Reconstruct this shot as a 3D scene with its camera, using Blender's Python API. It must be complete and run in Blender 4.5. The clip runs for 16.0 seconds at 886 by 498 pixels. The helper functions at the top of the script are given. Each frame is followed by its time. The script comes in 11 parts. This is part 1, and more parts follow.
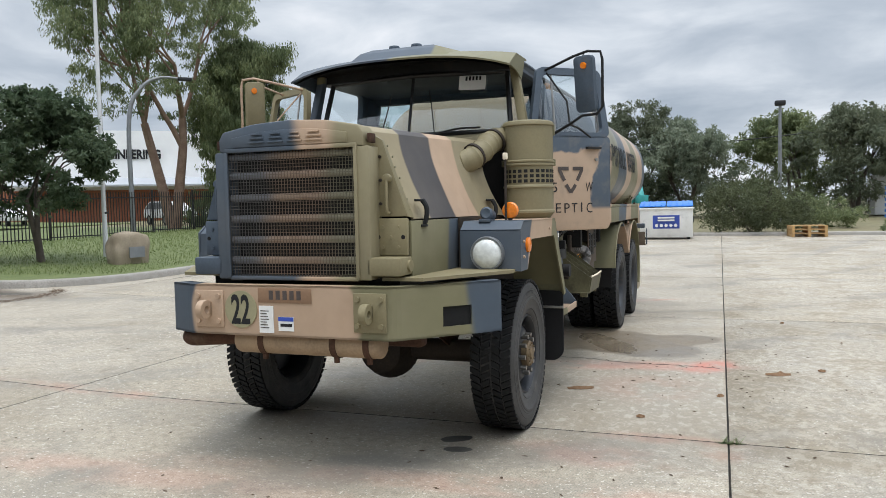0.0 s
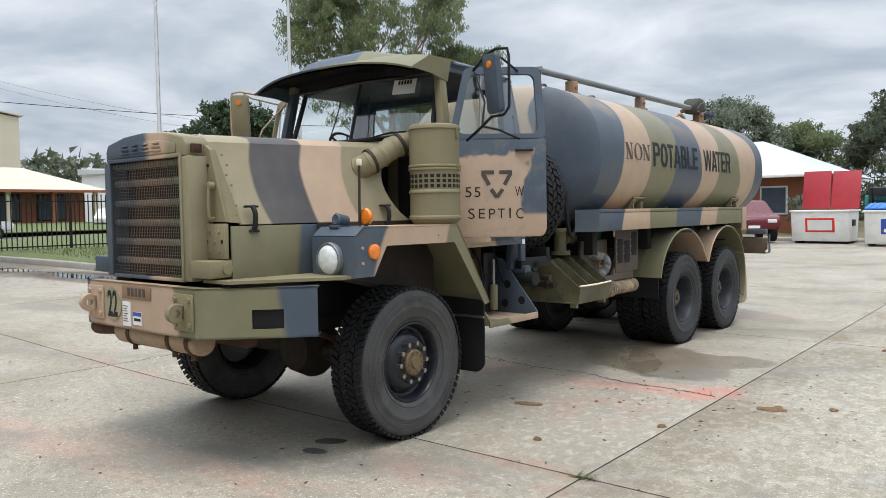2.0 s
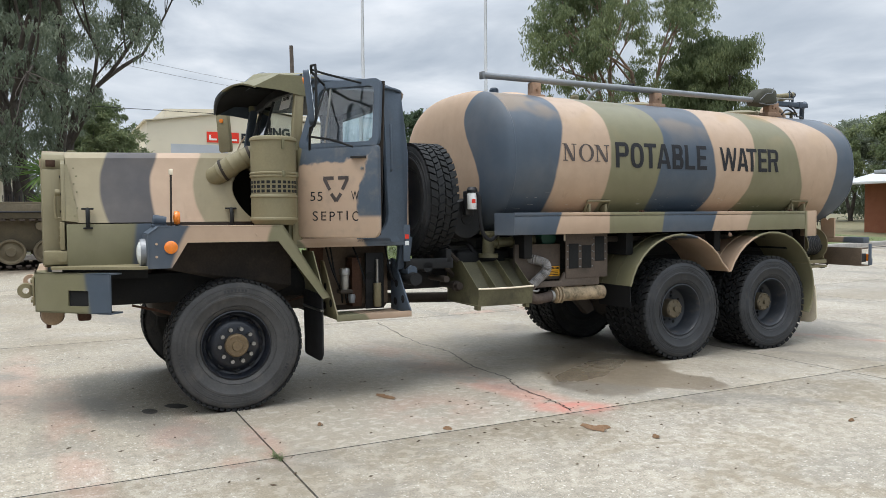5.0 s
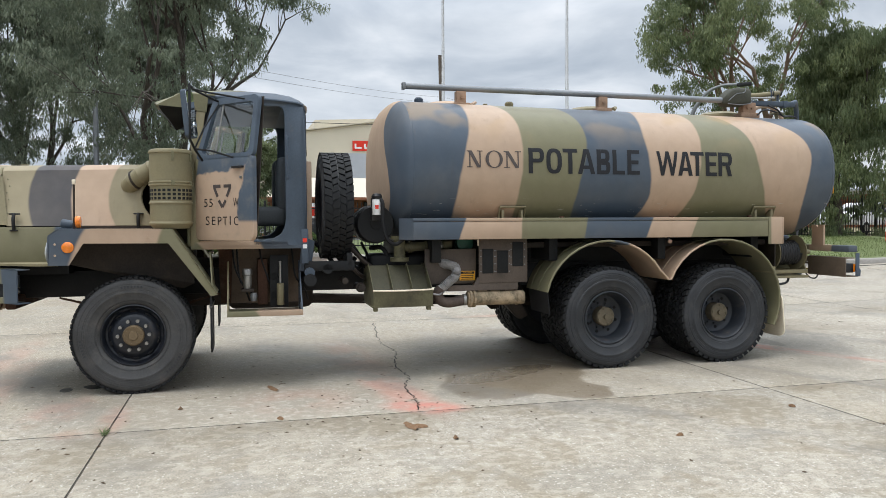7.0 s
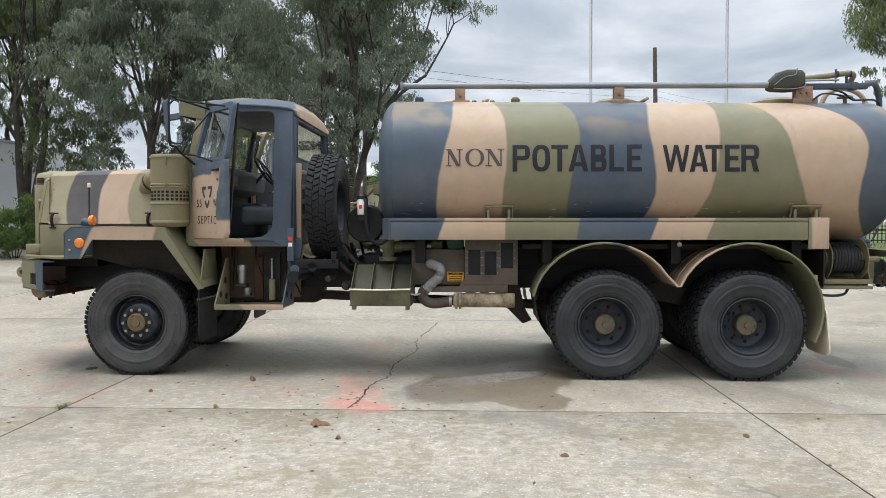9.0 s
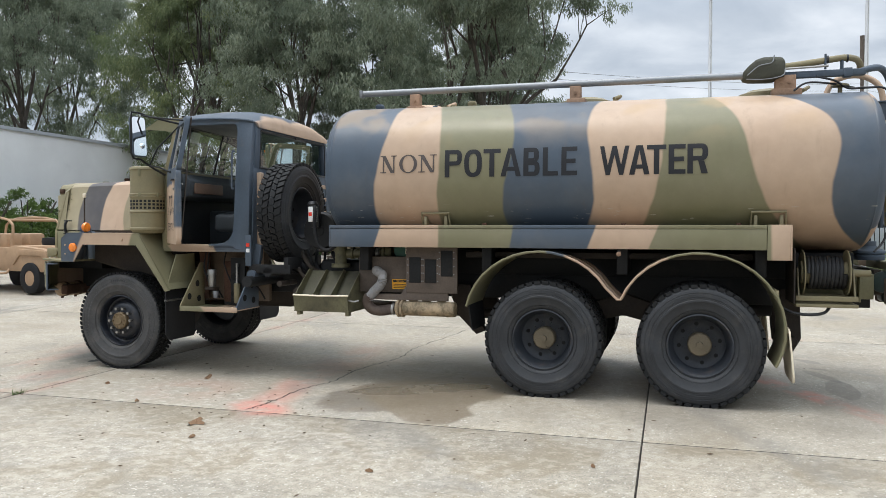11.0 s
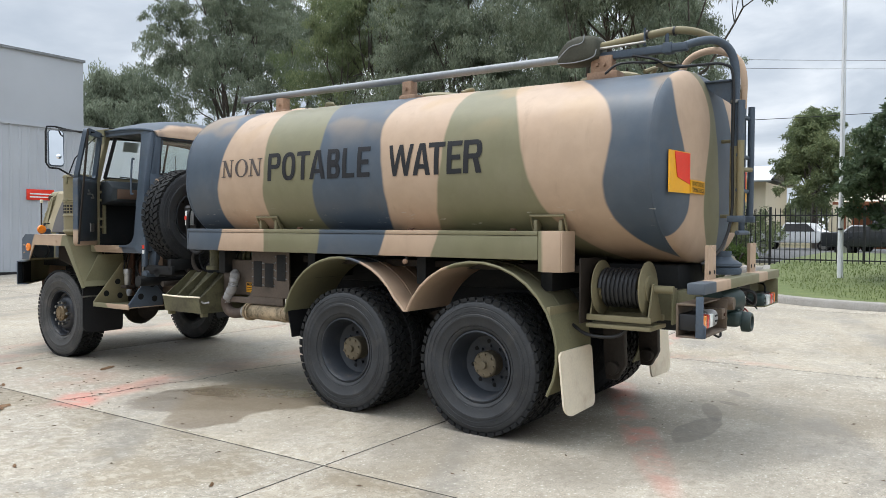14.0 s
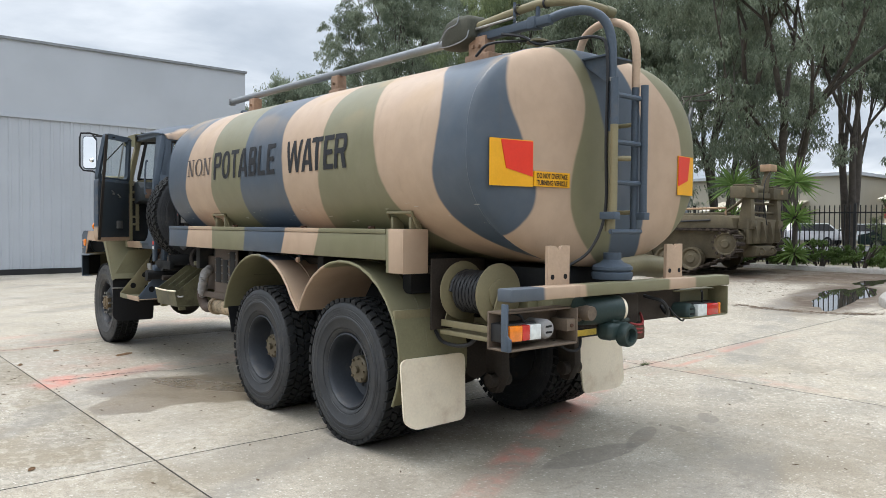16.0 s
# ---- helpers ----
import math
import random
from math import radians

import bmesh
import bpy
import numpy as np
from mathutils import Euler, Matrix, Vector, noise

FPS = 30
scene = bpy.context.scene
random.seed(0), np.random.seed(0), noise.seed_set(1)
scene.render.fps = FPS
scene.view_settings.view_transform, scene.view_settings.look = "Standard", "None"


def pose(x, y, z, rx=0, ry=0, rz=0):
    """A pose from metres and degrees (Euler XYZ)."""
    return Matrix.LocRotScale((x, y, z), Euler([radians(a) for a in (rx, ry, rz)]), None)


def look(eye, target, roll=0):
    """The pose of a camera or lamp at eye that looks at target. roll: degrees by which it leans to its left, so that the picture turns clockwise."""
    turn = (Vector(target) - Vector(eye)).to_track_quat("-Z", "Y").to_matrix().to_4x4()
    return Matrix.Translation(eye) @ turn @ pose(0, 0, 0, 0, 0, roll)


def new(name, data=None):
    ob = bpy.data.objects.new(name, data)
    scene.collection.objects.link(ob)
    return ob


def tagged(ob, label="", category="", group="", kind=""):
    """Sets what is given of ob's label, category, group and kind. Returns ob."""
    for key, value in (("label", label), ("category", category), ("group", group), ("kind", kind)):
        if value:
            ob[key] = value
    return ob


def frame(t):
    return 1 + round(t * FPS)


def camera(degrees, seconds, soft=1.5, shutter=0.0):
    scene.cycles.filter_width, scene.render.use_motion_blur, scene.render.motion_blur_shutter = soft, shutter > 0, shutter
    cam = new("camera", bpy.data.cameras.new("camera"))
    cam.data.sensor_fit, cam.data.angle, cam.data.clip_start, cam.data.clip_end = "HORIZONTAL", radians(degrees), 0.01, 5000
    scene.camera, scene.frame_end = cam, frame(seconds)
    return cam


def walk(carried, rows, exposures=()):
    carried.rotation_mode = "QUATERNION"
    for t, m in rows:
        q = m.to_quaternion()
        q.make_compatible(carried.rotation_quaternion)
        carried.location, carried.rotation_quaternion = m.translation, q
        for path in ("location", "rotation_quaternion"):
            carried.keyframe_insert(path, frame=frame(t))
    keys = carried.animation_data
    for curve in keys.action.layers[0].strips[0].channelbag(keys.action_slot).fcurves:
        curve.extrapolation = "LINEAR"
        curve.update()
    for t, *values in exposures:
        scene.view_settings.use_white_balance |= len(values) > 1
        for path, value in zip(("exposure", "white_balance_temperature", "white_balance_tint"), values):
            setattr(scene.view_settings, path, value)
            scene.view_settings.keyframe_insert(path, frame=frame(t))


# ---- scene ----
cam = camera(60.3, 16.0, soft=0.85)
METRES, EYE, TILT, LEAN, TURN = 20.819, 1.631, 0.0, 0.0, 19.3
ROWS = [
    (0.0, 0.0, 0.0, 0.0, -0.07, -3.13, 1.22),
    (0.5, 0.0326, 0.0013, 0.0005, 5.22, -3.01, 1.12),
    (1.0, 0.0645, 0.0054, 0.0007, 9.89, -3.0, 1.03),
    (1.5, 0.0942, 0.015, 0.0007, 14.58, -2.97, 0.96),
    (2.0, 0.1261, 0.0237, -0.0001, 19.25, -2.84, 0.89),
    (2.5, 0.1547, 0.0349, -0.0018, 23.78, -2.78, 0.8),
    (3.0, 0.1859, 0.0456, -0.0016, 28.31, -2.71, 0.7),
    (3.5, 0.2144, 0.0582, -0.0013, 32.31, -2.67, 0.61),
    (6.0, 0.3431, 0.1422, -0.0026, 49.08, -2.22, 0.41),
    (6.5, 0.3658, 0.1646, -0.0031, 51.89, -2.07, 0.36),
    (7.0, 0.3861, 0.1874, -0.0025, 55.2, -1.99, 0.27),
    (7.5, 0.4019, 0.2137, -0.0025, 59.34, -2.02, 0.21),
    (8.0, 0.4162, 0.2396, -0.0023, 63.7, -2.02, 0.13),
    (10.5, 0.4524, 0.3848, -0.0022, 83.27, -1.8, -0.04),
    (11.0, 0.4526, 0.4169, -0.0017, 86.49, -1.58, -0.06),
    (11.5, 0.4535, 0.4492, -0.0016, 88.97, -1.4, -0.11),
    (12.0, 0.4502, 0.4797, -0.0024, 91.39, -1.33, -0.17),
    (12.5, 0.4461, 0.5117, -0.0027, 94.15, -1.37, -0.18),
    (13.0, 0.4386, 0.5425, -0.0022, 97.29, -1.39, -0.25),
    (13.5, 0.4292, 0.5733, 0.0001, 100.59, -1.47, -0.31),
    (14.0, 0.4196, 0.604, 0.0003, 104.19, -1.52, -0.33),
    (14.5, 0.406, 0.6324, 0.0009, 108.23, -1.6, -0.36),
    (15.0, 0.3922, 0.6612, 0.0008, 112.38, -1.67, -0.41),
    (15.5, 0.375, 0.687, 0.0006, 116.03, -1.73, -0.43),
    (16.0, 0.3583, 0.7134, 0.0011, 119.79, -1.79, -0.43),
]
walk(cam, [(t, pose(0, 0, EYE, TILT, LEAN, TURN) @ pose(METRES * x, METRES * y, METRES * z, 90 + pitch, roll, yaw)) for t, x, y, z, yaw, pitch, roll in ROWS],
     exposures=((0.0, -0.08), (2.0, -0.05), (3.5, -0.03), (7.0, -0.04), (11.0, 0.05), (13.5, 0.12), (16.0, 0.16)))

# ---- world, sun, exposure ----
world = bpy.data.worlds.new("overcast_sky")
scene.world = world
world.use_nodes = True
wn, wl = world.node_tree.nodes, world.node_tree.links
wn.clear()
w_out = wn.new("ShaderNodeOutputWorld")
w_bg = wn.new("ShaderNodeBackground")
w_sky = wn.new("ShaderNodeTexSky")
w_sky.sky_type = "NISHITA"
w_sky.sun_disc = False
w_sky.sun_elevation, w_sky.sun_rotation = radians(75), radians(153)
w_sky.air_density, w_sky.dust_density = 1.0, 3.0
w_tc = wn.new("ShaderNodeTexCoord")
w_sep = wn.new("ShaderNodeSeparateXYZ")
wl.new(w_tc.outputs["Generated"], w_sep.inputs[0])
# clouds lie on a flat layer: direction divided by its height
w_h = wn.new("ShaderNodeMath"); w_h.operation = "ADD"; w_h.inputs[1].default_value = 0.16
w_h0 = wn.new("ShaderNodeMath"); w_h0.operation = "MAXIMUM"; w_h0.inputs[1].default_value = 0.0
wl.new(w_sep.outputs["Z"], w_h0.inputs[0]); wl.new(w_h0.outputs[0], w_h.inputs[0])
w_dx = wn.new("ShaderNodeMath"); w_dx.operation = "DIVIDE"
w_dy = wn.new("ShaderNodeMath"); w_dy.operation = "DIVIDE"
wl.new(w_sep.outputs["X"], w_dx.inputs[0]); wl.new(w_h.outputs[0], w_dx.inputs[1])
wl.new(w_sep.outputs["Y"], w_dy.inputs[0]); wl.new(w_h.outputs[0], w_dy.inputs[1])
w_com = wn.new("ShaderNodeCombineXYZ")
wl.new(w_dx.outputs[0], w_com.inputs[0]); wl.new(w_dy.outputs[0], w_com.inputs[1])
w_n = wn.new("ShaderNodeTexNoise"); w_n.inputs["Scale"].default_value = 1.5
w_n.inputs["Detail"].default_value = 7; w_n.inputs["Roughness"].default_value = 0.52
w_n.inputs["Distortion"].default_value = 0.35
wl.new(w_com.outputs[0], w_n.inputs["Vector"])
w_ramp = wn.new("ShaderNodeValToRGB")
cr = w_ramp.color_ramp
cr.elements[0].position, cr.elements[0].color = 0.30, (0.379, 0.442, 0.524, 1)
cr.elements[1].position, cr.elements[1].color = 0.72, (0.86, 0.89, 0.94, 1)
e = cr.elements.new(0.46); e.color = (0.508, 0.567, 0.645, 1)
e = cr.elements.new(0.58); e.color = (0.658, 0.712, 0.780, 1)
wl.new(w_n.outputs["Fac"], w_ramp.inputs[0])
# an overcast sky brightens towards the zenith
w_zr = wn.new("ShaderNodeMapRange")
w_zr.inputs["From Min"].default_value, w_zr.inputs["From Max"].default_value = 0.25, 1.0
w_zr.inputs["To Min"].default_value, w_zr.inputs["To Max"].default_value = 1.0, 3.8
wl.new(w_sep.outputs["Z"], w_zr.inputs["Value"])
w_mul = wn.new("ShaderNodeVectorMath"); w_mul.operation = "SCALE"
wl.new(w_ramp.outputs[0], w_mul.inputs[0]); wl.new(w_zr.outputs[0], w_mul.inputs["Scale"])
w_sc = wn.new("ShaderNodeVectorMath"); w_sc.operation = "SCALE"; w_sc.inputs["Scale"].default_value = 0.06
wl.new(w_sky.outputs[0], w_sc.inputs[0])
w_mix = wn.new("ShaderNodeMix"); w_mix.data_type = "RGBA"; w_mix.inputs["Factor"].default_value = 0.9
wl.new(w_sc.outputs[0], w_mix.inputs["A"]); wl.new(w_mul.outputs[0], w_mix.inputs["B"])
wl.new(w_mix.outputs["Result"], w_bg.inputs["Color"])
w_bg.inputs["Strength"].default_value = 1.2
wl.new(w_bg.outputs[0], w_out.inputs[0])

sun_data = bpy.data.lights.new("sun", "SUN")
sun_data.energy, sun_data.angle, sun_data.color = 1.7, radians(26), (1.0, 0.955, 0.88)
sun = new("sun", sun_data)
sun.matrix_world = look((-2, 4, 20), (-2 - 1.5, 4 + 3.0, 20 - 13))
scene.view_settings.exposure = 0.0

# ---- material tools ----
MATS = {}


def shader(name):
    m = bpy.data.materials.new(name)
    m.use_nodes = True
    nt = m.node_tree
    b = nt.nodes["Principled BSDF"]
    return m, nt, b


def nd(nt, kind, **kw):
    n = nt.nodes.new(kind)
    for k, v in kw.items():
        if k == "op":
            n.operation = v
        elif k == "dt":
            n.data_type = v
        elif k == "blend":
            n.blend_type = v
    return n


def val(nt, sock, v):
    """Link a socket or set a number."""
    if isinstance(v, bpy.types.NodeSocket):
        nt.links.new(v, sock)
    else:
        sock.default_value = v


def mth(nt, op, a, b=0.0, c=None):
    n = nd(nt, "ShaderNodeMath", op=op)
    val(nt, n.inputs[0], a)
    val(nt, n.inputs[1], b)
    if c is not None:
        val(nt, n.inputs[2], c)
    return n.outputs[0]


def mixc(nt, f, a, b, blend="MIX"):
    n = nd(nt, "ShaderNodeMix", dt="RGBA", blend=blend)
    val(nt, n.inputs["Factor"], f)
    val(nt, n.inputs["A"], (*a, 1) if isinstance(a, tuple) and len(a) == 3 else a)
    val(nt, n.inputs["B"], (*b, 1) if isinstance(b, tuple) and len(b) == 3 else b)
    return n.outputs["Result"]


def pos(nt):
    return nd(nt, "ShaderNodeNewGeometry").outputs["Position"]


def objco(nt):
    return nd(nt, "ShaderNodeTexCoord").outputs["Object"]


def noise_tex(nt, vec, scale, detail=4.0, rough=0.55, dist=0.0):
    n = nd(nt, "ShaderNodeTexNoise")
    n.inputs["Scale"].default_value, n.inputs["Detail"].default_value = scale, detail
    n.inputs["Roughness"].default_value, n.inputs["Distortion"].default_value = rough, dist
    nt.links.new(vec, n.inputs["Vector"])
    return n.outputs["Fac"]


def ramp(nt, f, lo, hi, a=0.0, b=1.0):
    n = nd(nt, "ShaderNodeMapRange")
    n.interpolation_type = "SMOOTHSTEP"
    val(nt, n.inputs["Value"], f)
    n.inputs["From Min"].default_value, n.inputs["From Max"].default_value = lo, hi
    n.inputs["To Min"].default_value, n.inputs["To Max"].default_value = a, b
    return n.outputs[0]


def bump(nt, b, height, strength=0.2, dist=0.01):
    n = nd(nt, "ShaderNodeBump")
    n.inputs["Strength"].default_value, n.inputs["Distance"].default_value = strength, dist
    nt.links.new(height, n.inputs["Height"])
    nt.links.new(n.outputs[0], b.inputs["Normal"])


def plain(name, col, rough=0.6, metal=0.0, var=0.25, scale=3.0, dirt=0.0, dirtcol=(0.16, 0.12, 0.08), bmp=0.05, spec=0.4, grain=60.0):
    """A painted or bare surface with broad mottling, fine grain and dirt stains."""
    m, nt, b = shader(name)
    p = objco(nt)
    n1 = noise_tex(nt, p, scale, 5)
    n2 = noise_tex(nt, p, grain, 3)
    f = mth(nt, "ADD", mth(nt, "MULTIPLY", n1, 0.7), mth(nt, "MULTIPLY", n2, 0.3))
    lo = tuple(c * (1 - var) for c in col)
    hi = tuple(min(1, c * (1 + var * 0.7)) for c in col)
    c = mixc(nt, ramp(nt, f, 0.3, 0.7), lo, hi)
    if dirt:
        d = ramp(nt, noise_tex(nt, p, scale * 1.7, 7, 0.65), 0.62 - 0.3 * dirt, 0.8, 0, min(1, dirt * 1.5))
        c = mixc(nt, d, c, dirtcol)
    nt.links.new(c, b.inputs["Base Color"])
    nt.links.new(ramp(nt, n1, 0.2, 0.8, max(0.02, rough - 0.1), min(1, rough + 0.12)), b.inputs["Roughness"])
    b.inputs["Metallic"].default_value = metal
    b.inputs["Specular IOR Level"].default_value = spec
    if bmp:
        bump(nt, b, n2, bmp, 0.01)
    MATS[name] = m
    return m


TAN = (0.43, 0.306, 0.212)
OLIVE = (0.172, 0.160, 0.090)
KHAKI = (0.285, 0.240, 0.150)
GREY = (0.060, 0.080, 0.106)
DARK = (0.062, 0.058, 0.060)
BROWN = (0.17, 0.105, 0.07)


def camo(name, first, bounds, axis="Y", zref=(1.6, 2.2, 2.75), rough=0.62, wob=0.03, soft=0.02, dirt=0.15, ruststain=0.0):
    """Sprayed camouflage: bands along an axis, each edge given where it crosses three heights, so that it leans and bends."""
    m, nt, b = shader(name)
    p = pos(nt)
    s = nd(nt, "ShaderNodeSeparateXYZ")
    nt.links.new(p, s.inputs[0])
    u, z = s.outputs[axis], s.outputs["Z"]
    wn_ = noise_tex(nt, p, 2.3, 2)
    u = mth(nt, "ADD", u, mth(nt, "MULTIPLY", mth(nt, "SUBTRACT", wn_, 0.5), wob * 4))
    col = None
    c = (*first, 1)
    big = noise_tex(nt, p, 1.6, 6, 0.6)
    for edge, nxt in bounds:
        if isinstance(edge, (int, float)):
            edge = (edge, edge, edge)
        k = np.polyfit(zref[:len(edge)], edge, len(edge) - 1)
        yb = float(k[0])
        for q in k[1:]:
            yb = mth(nt, "MULTIPLY_ADD", z, yb, float(q))
        f = ramp(nt, mth(nt, "SUBTRACT", u, yb), -soft, soft)
        c = mixc(nt, f, c, (*nxt, 1))
    fine = noise_tex(nt, p, 45, 4, 0.6)
    mid = noise_tex(nt, p, 6, 5, 0.6)
    # faded, uneven paint and dust
    c = mixc(nt, ramp(nt, big, 0.35, 0.75, 0.0, 0.13), c, (0.36, 0.31, 0.25))
    c = mixc(nt, ramp(nt, mid, 0.34, 0.66, 0.0, 0.20), c, mixc(nt, 1.0, c, (0.62, 0.6, 0.58), "MULTIPLY"))
    c = mixc(nt, ramp(nt, mth(nt, "ADD", mth(nt, "MULTIPLY", mid, 0.6), mth(nt, "MULTIPLY", fine, 0.4)), 0.62, 0.75, 0.0, dirt), c, (0.10, 0.08, 0.06))
    # vertical run marks
    st = nd(nt, "ShaderNodeMapping")
    st.inputs["Scale"].default_value = (9, 9, 0.5)
    nt.links.new(p, st.inputs["Vector"])
    runs = noise_tex(nt, st.outputs[0], 1.0, 5, 0.6)
    c = mixc(nt, ramp(nt, runs, 0.58, 0.8, 0.0, 0.24), c, (0.12, 0.085, 0.055))
    if ruststain:
        hi_ = ramp(nt, z, 2.25, 2.85)
        c = mixc(nt, mth(nt, "MULTIPLY", mth(nt, "MULTIPLY", ramp(nt, noise_tex(nt, p, 2.6, 2, 0.4), 0.48, 0.66), hi_), ruststain * 3.2), c, (0.40, 0.25, 0.10))
        # pale scrapes along the lower flank
        sc = nd(nt, "ShaderNodeMapping")
        sc.inputs["Scale"].default_value = (1, 6, 42)
        nt.links.new(p, sc.inputs["Vector"])
        low_ = mth(nt, "MULTIPLY", ramp(nt, z, 1.62, 1.68), ramp(nt, z, 1.78, 1.84, 1.0, 0.0))
        c = mixc(nt, mth(nt, "MULTIPLY", ramp(nt, noise_tex(nt, sc.outputs[0], 1.0, 3, 0.6), 0.66, 0.69, 0.0, 0.6), low_), c, (0.45, 0.43, 0.38))
    nt.links.new(c, b.inputs["Base Color"])
    nt.links.new(ramp(nt, big, 0.2, 0.8, rough - 0.1, rough + 0.12), b.inputs["Roughness"])
    b.inputs["Specular IOR Level"].default_value = 0.35
    bump(nt, b, mth(nt, "ADD", mth(nt, "MULTIPLY", fine, 0.3), mid), 0.06, 0.02)
    MATS[name] = m
    return m


# ---- mesh tools ----
def V(*a):
    return Vector(a)


def part(name, bm, material, parent=None, label="", smooth=38, at=None):
    me = bpy.data.meshes.new(name)
    bm.to_mesh(me)
    bm.free()
    for mm in (material if isinstance(material, (list, tuple)) else [material]):
        me.materials.append(mm)
    if smooth:
        me.polygons.foreach_set("use_smooth", [True] * len(me.polygons))
        me.set_sharp_from_angle(angle=radians(smooth))
    ob = new(name, me)
    if parent is not None:
        ob.parent = parent
    if at is not None:
        ob.matrix_basis = at
    if label:
        tagged(ob, label)
    return ob


def share(name, me, parent, m):
    ob = new(name, me)
    ob.parent = parent
    ob.matrix_basis = m
    return ob


def empty(name, m=None):
    ob = new(name)
    ob.empty_display_size = 0.2
    if m is not None:
        ob.matrix_basis = m
    return ob


def put_in(bm, src, m=None, mi=0):
    """Add the bmesh src to bm."""
    if m is not None:
        bmesh.ops.transform(src, matrix=m, verts=src.verts)
    vs = [bm.verts.new(v.co) for v in src.verts]
    src.verts.index_update()
    for f in src.faces:
        try:
            nf = bm.faces.new([vs[v.index] for v in f.verts])
            nf.material_index = f.material_index or mi
        except ValueError:
            pass
    src.free()
    return bm


def box(x, y, z, bev=0.0, seg=2, bm=None, m=None, mi=0):
    """A box by its ranges in x, y and z, with rounded edges."""
    b = bmesh.new()
    bmesh.ops.create_cube(b, size=1)
    sx, sy, sz = x[1] - x[0], y[1] - y[0], z[1] - z[0]
    bmesh.ops.transform(b, matrix=Matrix.Translation(((x[0] + x[1]) / 2, (y[0] + y[1]) / 2, (z[0] + z[1]) / 2)) @ Matrix.Diagonal((sx, sy, sz, 1)), verts=b.verts)
    if bev:
        bmesh.ops.bevel(b, geom=b.edges[:], offset=min(bev, 0.45 * min(abs(sx), abs(sy), abs(sz))), segments=seg, profile=0.5, affect="EDGES")
    return put_in(bm if bm is not None else bmesh.new(), b, m, mi)


def cyl(p0, p1, r, seg=20, r2=None, bm=None, bev=0.0, mi=0):
    """A cylinder or cone between two points."""
    p0, p1 = Vector(p0), Vector(p1)
    d = p1 - p0
    b = bmesh.new()
    bmesh.ops.create_cone(b, cap_ends=True, segments=seg, radius1=r, radius2=r if r2 is None else r2, depth=d.length)
    if bev:
        bmesh.ops.bevel(b, geom=[e for e in b.edges if any(len(f.verts) > 4 for f in e.link_faces)], offset=bev, segments=2, profile=0.5, affect="EDGES")
    m = Matrix.Translation((p0 + p1) / 2) @ d.to_track_quat("Z", "Y").to_matrix().to_4x4()
    return put_in(bm if bm is not None else bmesh.new(), b, m, mi)


def prism(poly, axis, a0, a1, bev=0.0, bm=None, mi=0, seg=2):
    """A polygon pushed along an axis; poly gives the two other coordinates in xyz order."""
    b = bmesh.new()

    def mk(u, v, a):
        return {"x": (a, u, v), "y": (u, a, v), "z": (u, v, a)}[axis]
    lo = [b.verts.new(mk(u, v, a0)) for u, v in poly]
    hi = [b.verts.new(mk(u, v, a1)) for u, v in poly]
    n = len(poly)
    b.faces.new(lo)
    b.faces.new(hi[::-1])
    for i in range(n):
        b.faces.new((lo[i], hi[i], hi[(i + 1) % n], lo[(i + 1) % n]))
    bmesh.ops.recalc_face_normals(b, faces=b.faces)
    if bev:
        bmesh.ops.bevel(b, geom=b.edges[:], offset=bev, segments=seg, profile=0.5, affect="EDGES")
    return put_in(bm if bm is not None else bmesh.new(), b, None, mi)


def smooth_path(pts, n=6):
    """Points of a Catmull-Rom curve."""
    P = [Vector(p) for p in pts]
    P = [P[0] * 2 - P[1]] + P + [P[-1] * 2 - P[-2]]
    out = []
    for i in range(1, len(P) - 2):
        for k in range(n):
            t = k / n
            a, b, c, d = P[i - 1:i + 3]
            out.append(0.5 * ((2 * b) + (c - a) * t + (2 * a - 5 * b + 4 * c - d) * t * t + (3 * b - a - 3 * c + d) * t ** 3))
    out.append(P[-2])
    return out


def pipe(pts, r, seg=10, bm=None, n=6, radii=None, mi=0, curve=True):
    """A round pipe along a smooth path."""
    P = smooth_path(pts, n) if curve else [Vector(p) for p in pts]
    b = bmesh.new()
    rings = []
    t0 = (P[1] - P[0]).normalized()
    side = t0.orthogonal().normalized()
    for i, p in enumerate(P):
        t = (P[min(i + 1, len(P) - 1)] - P[max(i - 1, 0)]).normalized()
        side = (side - t * side.dot(t)).normalized()
        up = t.cross(side)
        rr = r if radii is None else radii(i / (len(P) - 1))
        rings.append([b.verts.new(p + rr * (math.cos(a) * side + math.sin(a) * up)) for a in (2 * math.pi * k / seg for k in range(seg))])
    for r0, r1 in zip(rings, rings[1:]):
        for k in range(seg):
            b.faces.new((r0[k], r0[(k + 1) % seg], r1[(k + 1) % seg], r1[k]))
    b.faces.new(rings[0][::-1])
    b.faces.new(rings[-1])
    return put_in(bm if bm is not None else bmesh.new(), b, None, mi)


